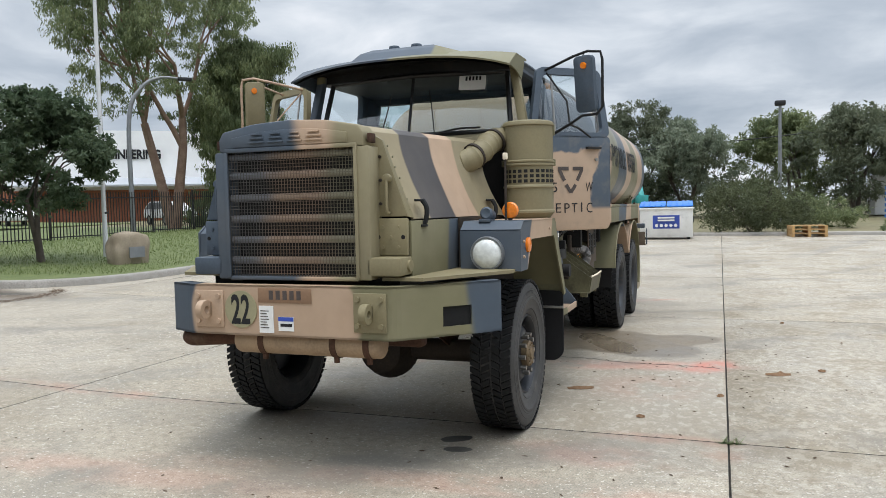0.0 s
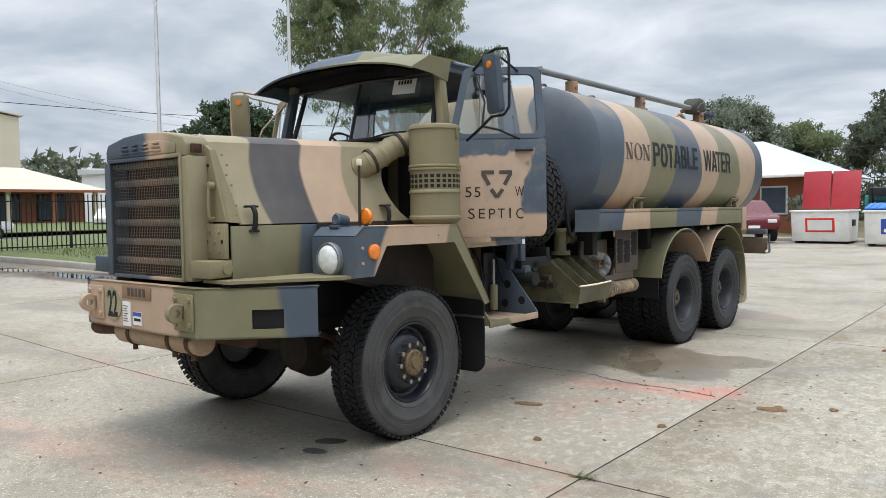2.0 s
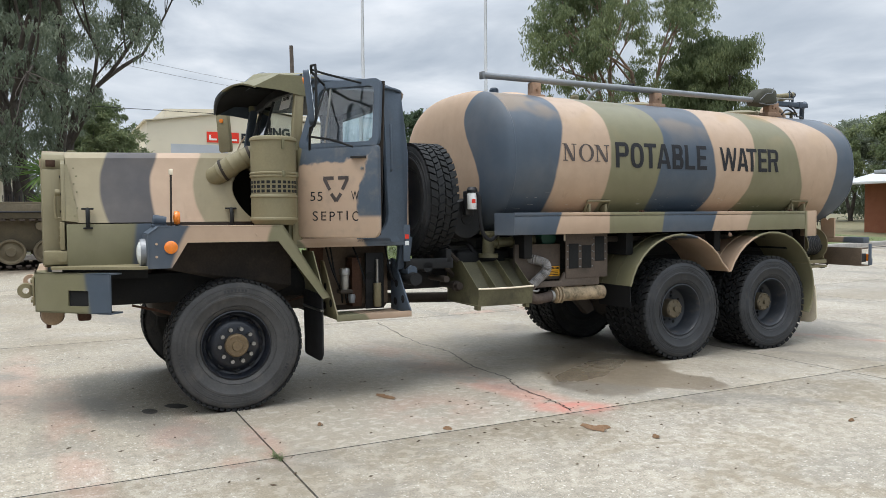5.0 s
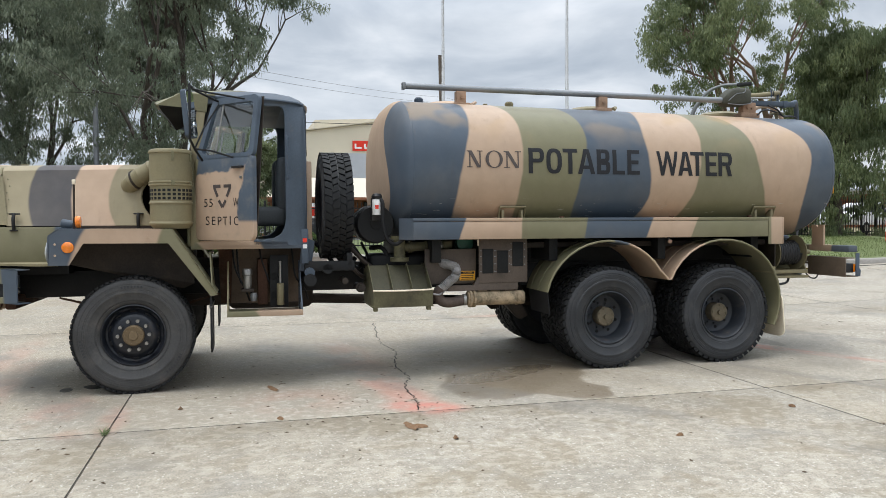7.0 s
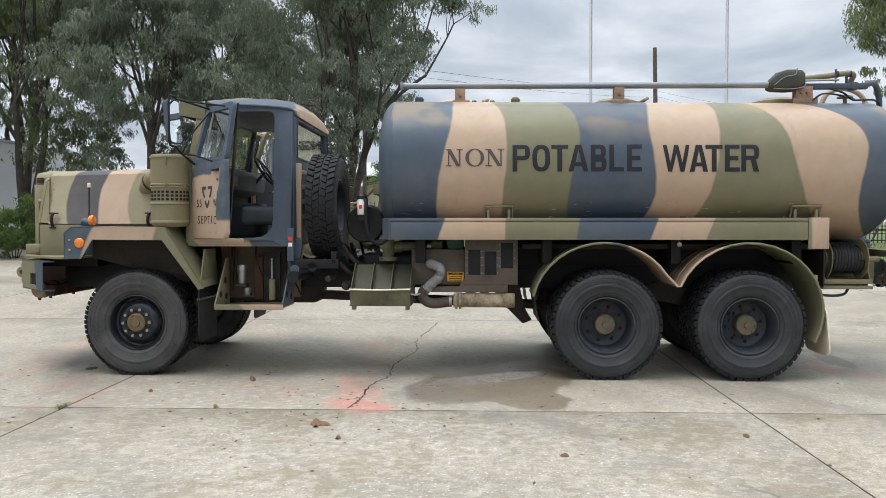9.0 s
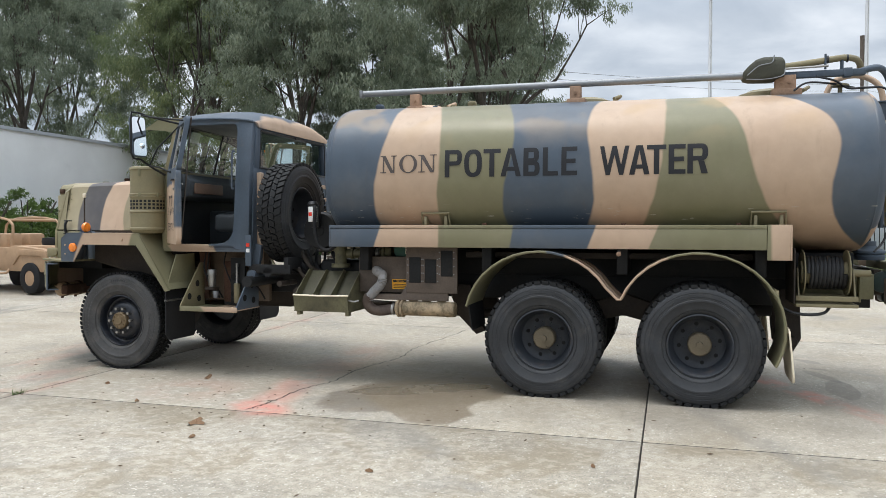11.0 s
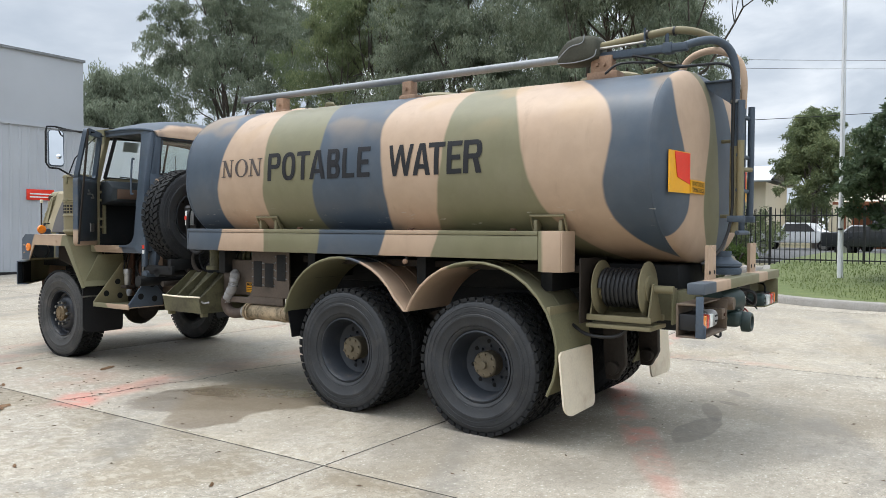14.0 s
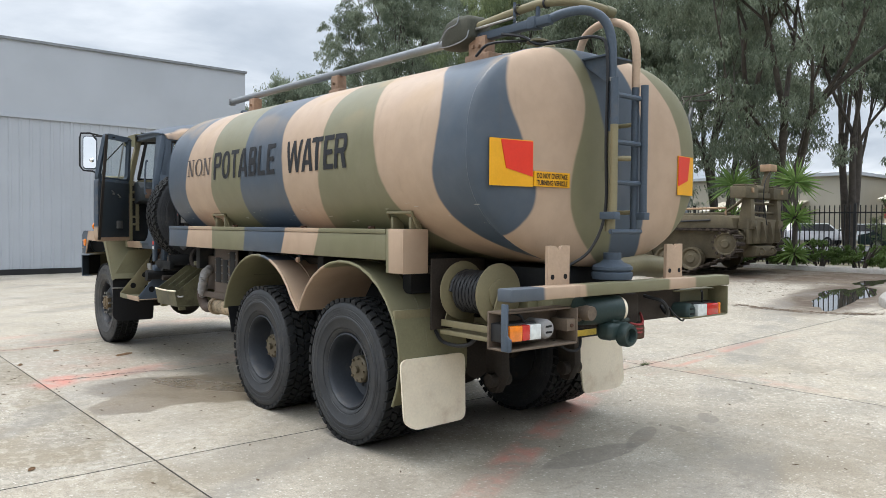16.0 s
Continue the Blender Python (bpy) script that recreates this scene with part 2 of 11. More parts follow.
def lathe(profile, seg=48, m=None, bm=None, mi=0, closed=False):
    """Turn (radius, height) points round the z axis, then place by m."""
    b = bmesh.new()
    rings = []
    for r, h in profile:
        if r < 1e-6:
            rings.append([b.verts.new((0, 0, h))])
        else:
            rings.append([b.verts.new((r * math.cos(2 * math.pi * k / seg), r * math.sin(2 * math.pi * k / seg), h)) for k in range(seg)])
    pairs = list(zip(rings, rings[1:]))
    if closed:
        pairs.append((rings[-1], rings[0]))
    for r0, r1 in pairs:
        for k in range(seg):
            k2 = (k + 1) % seg
            if len(r0) == 1 and len(r1) == 1:
                continue
            if len(r0) == 1:
                b.faces.new((r0[0], r1[k], r1[k2]))
            elif len(r1) == 1:
                b.faces.new((r0[k], r1[0], r0[k2]))
            else:
                b.faces.new((r0[k], r1[k], r1[k2], r0[k2]))
    bmesh.ops.recalc_face_normals(b, faces=b.faces)
    return put_in(bm if bm is not None else bmesh.new(), b, m, mi)


def loft(rings, bm=None, caps=True, mi=0):
    """Skin closed rings of equal length."""
    b = bmesh.new()
    R = [[b.verts.new(p) for p in ring] for ring in rings]
    n = len(R[0])
    for r0, r1 in zip(R, R[1:]):
        for k in range(n):
            b.faces.new((r0[k], r0[(k + 1) % n], r1[(k + 1) % n], r1[k]))
    if caps:
        b.faces.new(R[0][::-1])
        b.faces.new(R[-1])
    bmesh.ops.recalc_face_normals(b, faces=b.faces)
    return put_in(bm if bm is not None else bmesh.new(), b, None, mi)


def sheet(poly, thick, bm=None, mi=0, bev=0.0):
    """A flat plate from points in space, pushed along its normal."""
    b = bmesh.new()
    f = b.faces.new([b.verts.new(p) for p in poly])
    f.normal_update()
    n = f.normal.copy()
    lo = f.verts[:]
    hi = [b.verts.new(v.co - n * thick) for v in lo]
    b.faces.new(hi[::-1])
    k = len(lo)
    for i in range(k):
        b.faces.new((lo[i], hi[i], hi[(i + 1) % k], lo[(i + 1) % k]))
    bmesh.ops.recalc_face_normals(b, faces=b.faces)
    if bev:
        bmesh.ops.bevel(b, geom=b.edges[:], offset=bev, segments=2, profile=0.5, affect="EDGES")
    return put_in(bm if bm is not None else bmesh.new(), b, None, mi)


def rounded(poly, r, n=4):
    """Round the corners of a 2D polygon."""
    out = []
    k = len(poly)
    for i in range(k):
        p, a, b = (Vector(poly[i]), Vector(poly[i - 1]), Vector(poly[(i + 1) % k]))
        d0, d1 = (a - p), (b - p)
        q = min(r, d0.length * 0.45, d1.length * 0.45)
        s, e_ = p + d0.normalized() * q, p + d1.normalized() * q
        for j in range(n + 1):
            t = j / n
            v = s * (1 - t) ** 2 + p * 2 * t * (1 - t) + e_ * t * t
            out.append((v.x, v.y))
    return out


def letters(text, size, width=None, bold=0.0, depth=0.002, spacing=1.0):
    """A bmesh of text in the built-in font, lying in x and y from the origin, cap height about size."""
    cu = bpy.data.curves.new("lettering", "FONT")
    cu.body, cu.size, cu.offset, cu.extrude, cu.space_character = text, size / 0.69, bold, depth, spacing
    cu.resolution_u = 3
    ob = bpy.data.objects.new("lettering", cu)
    scene.collection.objects.link(ob)
    bpy.context.view_layer.update()
    me = bpy.data.meshes.new_from_object(ob.evaluated_get(bpy.context.evaluated_depsgraph_get()))
    bpy.data.objects.remove(ob)
    bm = bmesh.new()
    bm.from_mesh(me)
    bpy.data.meshes.remove(me)
    x0 = min(v.co.x for v in bm.verts)
    x1 = max(v.co.x for v in bm.verts)
    k = (width / (x1 - x0)) if width else 1.0
    for v in bm.verts:
        v.co.x = (v.co.x - x0) * k
    return bm


def rise(x, y):
    """Height of the yard: level under the truck, rising gently to the west and the north."""
    def soft(d, w):
        return 0.0 if d <= 0 else (d * d / (2 * w) if d < w else d - w / 2)
    return 0.027 * min(soft(-4.0 - x, 2.0), 16.0) + 0.017 * min(soft(y - 13.5, 3.0), 40.0)

# ---- materials ----
M_TANK = camo("tank_camouflage_paint", GREY, [
    ((8.56, 8.56, 8.64, 8.71), TAN), ((9.22, 9.23, 9.26, 9.22), OLIVE), ((9.90, 9.88, 9.96, 9.95), GREY), ((10.63, 10.73, 10.69, 10.68), TAN),
    ((11.15, 11.28, 11.34, 11.36), OLIVE), ((12.38, 12.15, 12.05, 11.91), TAN), ((12.83, 12.71, 12.77, 12.60), GREY)], zref=(1.6, 1.95, 2.3, 2.65), rough=0.40, wob=0.014, soft=0.016, ruststain=0.12)
M_TANK_FRONT = camo("tank_nose_camouflage_paint", TAN, [((-1.62, -1.57, -1.77, -1.78), GREY)], axis="X", zref=(1.75, 2.05, 2.4, 2.8), wob=0.014, soft=0.016)
M_TANK_REAR = camo("tank_end_camouflage_paint", OLIVE, [
    ((-3.10, -3.15, -3.10, -2.62), TAN), ((-2.62, -2.63, -2.60, -2.33), GREY), ((-2.26, -2.22, -2.15, -1.95), OLIVE), ((-1.91, -1.84, -1.94, -1.75), TAN), ((-1.37, -1.48, -1.31, -1.47), GREY)], axis="X", zref=(1.62, 2.0, 2.34, 2.82), wob=0.014, soft=0.016)
M_RAIL = camo("rail_camouflage_paint", GREY, [
    ((8.55, 8.60, 8.65), TAN), (9.24, OLIVE), ((9.94, 9.96, 9.98), GREY), ((10.66, 10.71, 10.76), TAN), ((11.2, 11.26, 11.32), OLIVE), (12.24, TAN)], zref=(1.35, 1.5, 1.65), wob=0.008, soft=0.012, rough=0.55)
M_HOOD = camo("hood_camouflage_paint", KHAKI, [
    ((4.54, 4.48, 4.54), DARK), ((4.90, 4.87, 4.93), TAN), ((5.27, 5.20, 5.28), (0.235, 0.20, 0.122))], zref=(1.57, 1.86, 2.13), wob=0.012, soft=0.014)
M_SIDE = camo("side_panel_camouflage_paint", OLIVE, [((4.70, 4.72, 4.74), GREY)], zref=(1.2, 1.4, 1.6), wob=0.01)
M_FEND = camo("fender_camouflage_paint", GREY, [((4.93, 5.02, 5.08), TAN), ((5.66, 5.70, 5.74), OLIVE)], zref=(1.2, 1.45, 1.55), wob=0.012)
M_BUMP = camo("bumper_camouflage_paint", GREY, [((-3.08, -3.10, -3.05), TAN), ((-1.93, -1.92, -2.0), OLIVE), ((-1.34, -1.36, -1.38), GREY)], axis="X", zref=(0.87, 1.03, 1.2), wob=0.01)
M_SHELL = camo("radiator_shell_camouflage_paint", GREY, [((-2.35, -2.32, -2.36), TAN), ((-2.12, -2.1, -2.12), (0.235, 0.205, 0.122))], axis="X", zref=(1.3, 1.7, 2.15), wob=0.03, soft=0.05)
M_WIRE = camo("grille_wire_paint", (0.075, 0.072, 0.07), [((-2.6, -2.6, -2.6), (0.15, 0.105, 0.075)), ((-2.15, -2.15, -2.15), (0.12, 0.11, 0.075))], axis="X", zref=(1.3, 1.7, 2.15), wob=0.12, soft=0.08, dirt=0.4)
M_SLAT = camo("grille_bar_paint", (0.15, 0.16, 0.18), [((-2.62, -2.6, -2.6), (0.36, 0.26, 0.19)), ((-2.2, -2.2, -2.2), (0.25, 0.23, 0.16))], axis="X", zref=(1.3, 1.7, 2.15), wob=0.12, soft=0.08, dirt=0.4)
M_CAB = camo("cab_camouflage_paint", OLIVE, [((6.72, 6.30, 6.10), GREY)], zref=(1.4, 2.2, 2.85), wob=0.02)
M_ROOF = camo("roof_camouflage_paint", OLIVE, [((6.02, 6.05, 6.06), GREY), ((7.07, 7.06, 7.03), TAN)], zref=(2.5, 2.7, 2.9), wob=0.05)
M_SILL = camo("sill_camouflage_paint", OLIVE, [((6.1, 6.05, 6.0), TAN), ((6.66, 6.62, 6.6), GREY)], zref=(1.3, 1.36, 1.42), wob=0.02)
M_ARCH = camo("wheel_arch_camouflage_paint", OLIVE, [((9.95, 10.3, 10.3), GREY), ((10.4, 10.45, 10.5), TAN), ((11.3, 11.35, 11.42), OLIVE)], zref=(0.8, 1.1, 1.4), wob=0.04, dirt=0.3)
M_TAIL = camo("tail_beam_camouflage_paint", OLIVE, [((-2.95, -2.95, -2.95), TAN), ((-2.62, -2.62, -2.62), OLIVE), ((-1.75, -1.72, -1.7), TAN), ((-1.36, -1.34, -1.32), GREY)], axis="X", zref=(1.0, 1.15, 1.3), wob=0.02)
M_OLIVE = plain("olive_paint", OLIVE, 0.6, var=0.2, dirt=0.25)
M_OLIVE2 = plain("faded_olive_paint", (0.205, 0.175, 0.098), 0.6, var=0.14, dirt=0.2)
M_TANP = plain("tan_paint", TAN, 0.62, var=0.15, dirt=0.2)
M_GREYP = plain("blue_grey_paint", GREY, 0.6, var=0.2, dirt=0.2)
M_CHASSIS = plain("dark_chassis_paint", (0.013, 0.0135, 0.014), 0.6, var=0.4, dirt=0.3, dirtcol=(0.045, 0.036, 0.028), spec=0.25)
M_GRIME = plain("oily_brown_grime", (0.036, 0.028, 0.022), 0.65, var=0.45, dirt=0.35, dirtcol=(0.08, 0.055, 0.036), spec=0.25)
M_RUST = plain("rusty_steel", (0.07, 0.036, 0.023), 0.8, var=0.5, dirt=0.4, spec=0.2)
M_RUBBER = plain("tyre_rubber", (0.026, 0.0275, 0.030), 0.58, var=0.4, scale=5, dirt=0.45, dirtcol=(0.070, 0.064, 0.058), bmp=0.12)
M_RUBBERF = plain("dusty_worn_tyre_rubber", (0.050, 0.049, 0.048), 0.62, var=0.4, scale=4, dirt=0.5, dirtcol=(0.105, 0.094, 0.082), bmp=0.12)
M_TREAD = plain("tread_rubber", (0.012, 0.0125, 0.013), 0.7, var=0.35, scale=7, dirt=0.25, dirtcol=(0.045, 0.042, 0.038), bmp=0.1, spec=0.25)
M_COUPLING = plain("dark_green_coupling_paint", (0.018, 0.036, 0.033), 0.5, var=0.3, dirt=0.3)
M_RUBBER_P = plain("plain_rubber", (0.013, 0.013, 0.014), 0.65, var=0.3, spec=0.25)
M_RIMF = plain("black_wheel_paint", (0.012, 0.014, 0.019), 0.36, var=0.3, dirt=0.2)
M_RIMR = plain("grey_wheel_paint", (0.026, 0.030, 0.037), 0.5, var=0.3, dirt=0.3)
M_HUB = plain("weathered_hub_metal", (0.145, 0.118, 0.077), 0.55, 0.3, var=0.35, dirt=0.4)
M_DUSTY = plain("dusty_brown_steel", (0.12, 0.088, 0.062), 0.7, var=0.35, dirt=0.3)
M_STEEL = plain("worn_steel", (0.33, 0.32, 0.30), 0.4, 0.9, var=0.3, dirt=0.3)
M_BRACKET = plain("rusty_tan_bracket_paint", (0.27, 0.17, 0.11), 0.7, var=0.35, dirt=0.5, dirtcol=(0.12, 0.055, 0.03))
M_GALV = plain("galvanised_steel", (0.24, 0.25, 0.26), 0.5, 0.6, var=0.2, dirt=0.2)
M_BLACK = plain("black_plastic", (0.014, 0.014, 0.015), 0.45, var=0.2)
# flat near-black: its colour stands for the shade in openings and recesses
M_VOID = plain("near_black_shade", (0.008, 0.008, 0.008), 0.9, var=0.3)
M_INT = plain("cab_interior_vinyl", (0.045, 0.052, 0.058), 0.6, var=0.3)
M_WHITE = plain("white_sticker", (0.72, 0.72, 0.7), 0.5, var=0.06)
M_INK = plain("black_stencil_paint", (0.009, 0.0095, 0.012), 0.6, var=0.3, bmp=0.0)
M_INKG = plain("faded_grey_stencil_paint", (0.075, 0.06, 0.055), 0.6, var=0.3, bmp=0.0)
M_YEL = plain("yellow_reflective_sheet", (0.75, 0.36, 0.012), 0.35, var=0.08, bmp=0.0)
M_RED = plain("red_reflective_sheet", (0.68, 0.035, 0.015), 0.35, var=0.08, bmp=0.0)
M_BLUE = plain("blue_label", (0.04, 0.08, 0.38), 0.45, var=0.1)
M_FLAP = plain("cream_mudflap_paint", (0.74, 0.65, 0.50), 0.6, var=0.12, dirt=0.3, dirtcol=(0.38, 0.23, 0.11), scale=2.2)
M_TARP = plain("olive_canvas_cover", (0.06, 0.06, 0.045), 0.85, var=0.3, bmp=0.2)
M_HOSE = plain("grey_corrugated_hose", (0.27, 0.26, 0.25), 0.6, var=0.2, dirt=0.3)


def glassy(name, col, rough=0.02, ior=1.45, trans=1.0):
    m, nt, b = shader(name)
    b.inputs["Base Color"].default_value = (*col, 1)
    b.inputs["Roughness"].default_value = rough
    b.inputs["Transmission Weight"].default_value = trans
    b.inputs["IOR"].default_value = ior
    return m


def lens(name, col, rough=0.25):
    m, nt, b = shader(name)
    p = objco(nt)
    c = mixc(nt, ramp(nt, noise_tex(nt, p, 30, 3), 0.3, 0.7), tuple(x * 0.8 for x in col), col)
    nt.links.new(c, b.inputs["Base Color"])
    b.inputs["Roughness"].default_value = rough
    b.inputs["Coat Weight"].default_value = 0.6
    return m


M_GLASS = glassy("window_glass", (0.74, 0.86, 0.87), 0.0, 1.01)
M_GLASS.node_tree.nodes["Principled BSDF"].inputs["Coat Weight"].default_value = 1.0
M_GLASS.node_tree.nodes["Principled BSDF"].inputs["Coat IOR"].default_value = 1.85
M_MIRROR = plain("mirror_glass", (0.85, 0.87, 0.88), 0.02, 1.0, var=0.02, bmp=0.0)
M_MIRROR.node_tree.nodes["Principled BSDF"].inputs["Roughness"].default_value = 0.02
for l_ in list(M_MIRROR.node_tree.links):
    if l_.to_socket.name == "Roughness":
        M_MIRROR.node_tree.links.remove(l_)
M_AMBER = lens("amber_lens", (0.85, 0.22, 0.01))
M_REDL = lens("red_lens", (0.55, 0.02, 0.015))
M_CLEAR = lens("clear_lamp_lens", (0.72, 0.74, 0.72), 0.12)


def speckled(name, a, b_, scale, rough=0.85):
    m, nt, b = shader(name)
    p = pos(nt)
    f = noise_tex(nt, p, scale, 6, 0.6)
    g = noise_tex(nt, p, scale * 9, 4, 0.6)
    h = noise_tex(nt, p, scale * 0.12, 3)
    c = mixc(nt, ramp(nt, f, 0.3, 0.7), a, b_)
    c = mixc(nt, ramp(nt, g, 0.35, 0.7, 0, 0.5), c, tuple(0.5 * x for x in a))
    c = mixc(nt, ramp(nt, h, 0.35, 0.65, 0, 0.5), c, tuple(0.75 * x for x in b_))
    nt.links.new(c, b.inputs["Base Color"])
    b.inputs["Roughness"].default_value = rough
    bump(nt, b, g, 0.4, 0.02)
    return m


M_GRASS = speckled("mown_grass_earth", (0.085, 0.115, 0.03), (0.145, 0.175, 0.055), 3.0)
M_BLADE = speckled("grass_blades", (0.09, 0.13, 0.032), (0.16, 0.195, 0.06), 6.0)
M_DIRT = speckled("bare_brown_earth", (0.17, 0.115, 0.075), (0.24, 0.175, 0.12), 1.2)
M_LAND = speckled("dry_grass_land", (0.13, 0.12, 0.055), (0.20, 0.17, 0.09), 0.4)
M_KERB = speckled("weathered_kerb_concrete", (0.27, 0.25, 0.22), (0.36, 0.34, 0.31), 4.0)
M_BARK = speckled("grey_brown_bark", (0.05, 0.04, 0.033), (0.115, 0.093, 0.075), 5.0)
M_ROCK = speckled("sandstone_boulder", (0.24, 0.19, 0.13), (0.36, 0.30, 0.22), 4.0)
M_BRICK = speckled("orange_brick", (0.30, 0.10, 0.05), (0.38, 0.15, 0.08), 3.0)
M_BARKF = speckled("dry_bark_flake", (0.17, 0.09, 0.045), (0.27, 0.16, 0.085), 40.0)
M_MULCH = speckled("leaf_litter", (0.07, 0.045, 0.028), (0.13, 0.085, 0.05), 5.0)
M_WHITEWALL = plain("white_wall_paint", (0.80, 0.80, 0.80), 0.6, var=0.08, scale=0.5, dirt=0.08, bmp=0.02)
M_GREYWALL = plain("pale_grey_sheet_metal", (0.395, 0.415, 0.445), 0.5, var=0.07, scale=0.6, dirt=0.06, bmp=0.02)
M_CREAM = plain("cream_wall_cladding", (0.60, 0.54, 0.42), 0.6, var=0.06, scale=0.3, dirt=0.08, bmp=0.02)
M_BEIGE = plain("beige_render", (0.36, 0.33, 0.27), 0.7, var=0.08, scale=0.5, dirt=0.1, bmp=0.02)
M_CREAMROOF = plain("cream_roof_sheet", (0.52, 0.47, 0.37), 0.5, var=0.08, scale=0.5)
M_WHITEROOF = plain("white_roof_sheet", (0.50, 0.52, 0.54), 0.5, var=0.06, scale=0.5)
M_FENCE = plain("black_fence_paint", (0.012, 0.012, 0.013), 0.45, var=0.2)
M_POLE = plain("white_flagpole_paint", (0.66, 0.67, 0.68), 0.4, var=0.06)
M_WOODPOLE = plain("weathered_timber_pole", (0.10, 0.08, 0.065), 0.85, var=0.4, bmp=0.3)
M_TIMBER = plain("bare_pine_timber", (0.42, 0.26, 0.11), 0.7, var=0.3)
M_BINW = plain("scuffed_white_bin_steel", (0.74, 0.73, 0.70), 0.5, var=0.1, dirt=0.25)
M_BINBLUE = plain("blue_plastic_lid", (0.02, 0.16, 0.55), 0.45, var=0.12)
M_BINRED = plain("red_plastic_lid", (0.38, 0.03, 0.04), 0.45, var=0.12)
M_TEAL = plain("teal_machine_paint", (0.05, 0.33, 0.32), 0.45, var=0.15)
M_DESERT = plain("desert_tan_paint", (0.36, 0.235, 0.14), 0.7, var=0.2, dirt=0.3)
M_ARMOUR = plain("dull_olive_brown_armour_paint", (0.115, 0.092, 0.055), 0.75, var=0.3, dirt=0.4)
M_TRACKS = plain("rusted_track_steel", (0.06, 0.045, 0.035), 0.75, 0.4, var=0.4, dirt=0.4)
M_ASPHALT = speckled("asphalt_street", (0.085, 0.085, 0.088), (0.12, 0.12, 0.12), 2.0)


def concrete():
    """Old yard concrete: pale worn patches, tyre marks, damp and oil stains, sprayed red marks along joints."""
    m, nt, b = shader("worn_yard_concrete")
    p = pos(nt)
    s = nd(nt, "ShaderNodeSeparateXYZ")
    nt.links.new(p, s.inputs[0])
    X, Y = s.outputs["X"], s.outputs["Y"]
    n_big = noise_tex(nt, p, 0.35, 5, 0.6)
    n_mid = noise_tex(nt, p, 1.7, 6, 0.62)
    n_fine = noise_tex(nt, p, 14, 6, 0.65)
    n_grit = noise_tex(nt, p, 90, 3, 0.6)
    inf = nd(nt, "ShaderNodeObjectInfo").outputs["Random"]
    c = mixc(nt, ramp(nt, n_big, 0.3, 0.7), (0.25, 0.225, 0.18), (0.425, 0.39, 0.33))
    c = mixc(nt, ramp(nt, n_mid, 0.42, 0.62, 0, 0.6), c, (0.45, 0.415, 0.355))
    n_patch = noise_tex(nt, p, 0.8, 7, 0.7, 0.4)
    c = mixc(nt, ramp(nt, n_patch, 0.51, 0.64, 0.0, 0.6), c, (0.20, 0.168, 0.122))
    c = mixc(nt, ramp(nt, inf, 0, 1, 0.0, 0.30), c, (0.27, 0.255, 0.23))
    warm = mth(nt, "FRACT", mth(nt, "MULTIPLY", inf, 7.3))
    c = mixc(nt, mth(nt, "MULTIPLY", ramp(nt, warm, 0.3, 0.9, 0.1, 0.6), ramp(nt, n_mid, 0.3, 0.6)), c, (0.42, 0.375, 0.295))
    # worn surface showing pale cement between darker aggregate, long across the travel
    mp = nd(nt, "ShaderNodeMapping")
    mp.inputs["Scale"].default_value = (8.5, 11.0, 1)
    mp.inputs["Rotation"].default_value = (0, 0, 0.5)
    nt.links.new(p, mp.inputs["Vector"])
    fl = noise_tex(nt, mp.outputs[0], 1.0, 9, 0.72)
    wear = mth(nt, "MULTIPLY", ramp(nt, fl, 0.52, 0.57), ramp(nt, mth(nt, "ADD", n_big, mth(nt, "MULTIPLY", X, 0.03)), 0.44, 0.6))
    c = mixc(nt, mth(nt, "MULTIPLY", wear, 0.55), c, (0.55, 0.52, 0.465))
    c = mixc(nt, ramp(nt, n_fine, 0.44, 0.68, 0.0, 0.55), c, (0.19, 0.165, 0.125))
    c = mixc(nt, ramp(nt, n_grit, 0.46, 0.64, 0.0, 0.68), c, (0.15, 0.14, 0.12))
    spk = noise_tex(nt, p, 38, 2, 0.5)
    c = mixc(nt, ramp(nt, spk, 0.63, 0.67, 0.0, 0.70), c, (0.64, 0.62, 0.57))
    c = mixc(nt, ramp(nt, spk, 0.27, 0.31, 0.65, 0.0), c, (0.10, 0.09, 0.075))

    def blob(cx, cy, rx, ry, ang=0.0, rag=0.5, edge=0.25):
        dx, dy = mth(nt, "SUBTRACT", X, cx), mth(nt, "SUBTRACT", Y, cy)
        ca, sa = math.cos(radians(ang)), math.sin(radians(ang))
        u = mth(nt, "ADD", mth(nt, "MULTIPLY", dx, ca / rx), mth(nt, "MULTIPLY", dy, sa / rx))
        v = mth(nt, "SUBTRACT", mth(nt, "MULTIPLY", dy, ca / ry), mth(nt, "MULTIPLY", dx, sa / ry))
        d = mth(nt, "SQRT", mth(nt, "ADD", mth(nt, "MULTIPLY", u, u), mth(nt, "MULTIPLY", v, v)))
        d = mth(nt, "ADD", d, mth(nt, "MULTIPLY", mth(nt, "SUBTRACT", n_mid, 0.5), rag * 2))
        return ramp(nt, d, 1.0 - edge, 1.0 + edge, 1.0, 0.0)

    # flaked skin: pale scabs on a grey bed beside the truck; brown, gritty wear on the open slabs
    mp3 = nd(nt, "ShaderNodeMapping")
    mp3.inputs["Scale"].default_value = (15.0, 10.0, 1)
    mp3.inputs["Rotation"].default_value = (0, 0, 0.35)
    nt.links.new(p, mp3.inputs["Vector"])
    scab = noise_tex(nt, mp3.outputs[0], 1.0, 8, 0.68, 0.5)
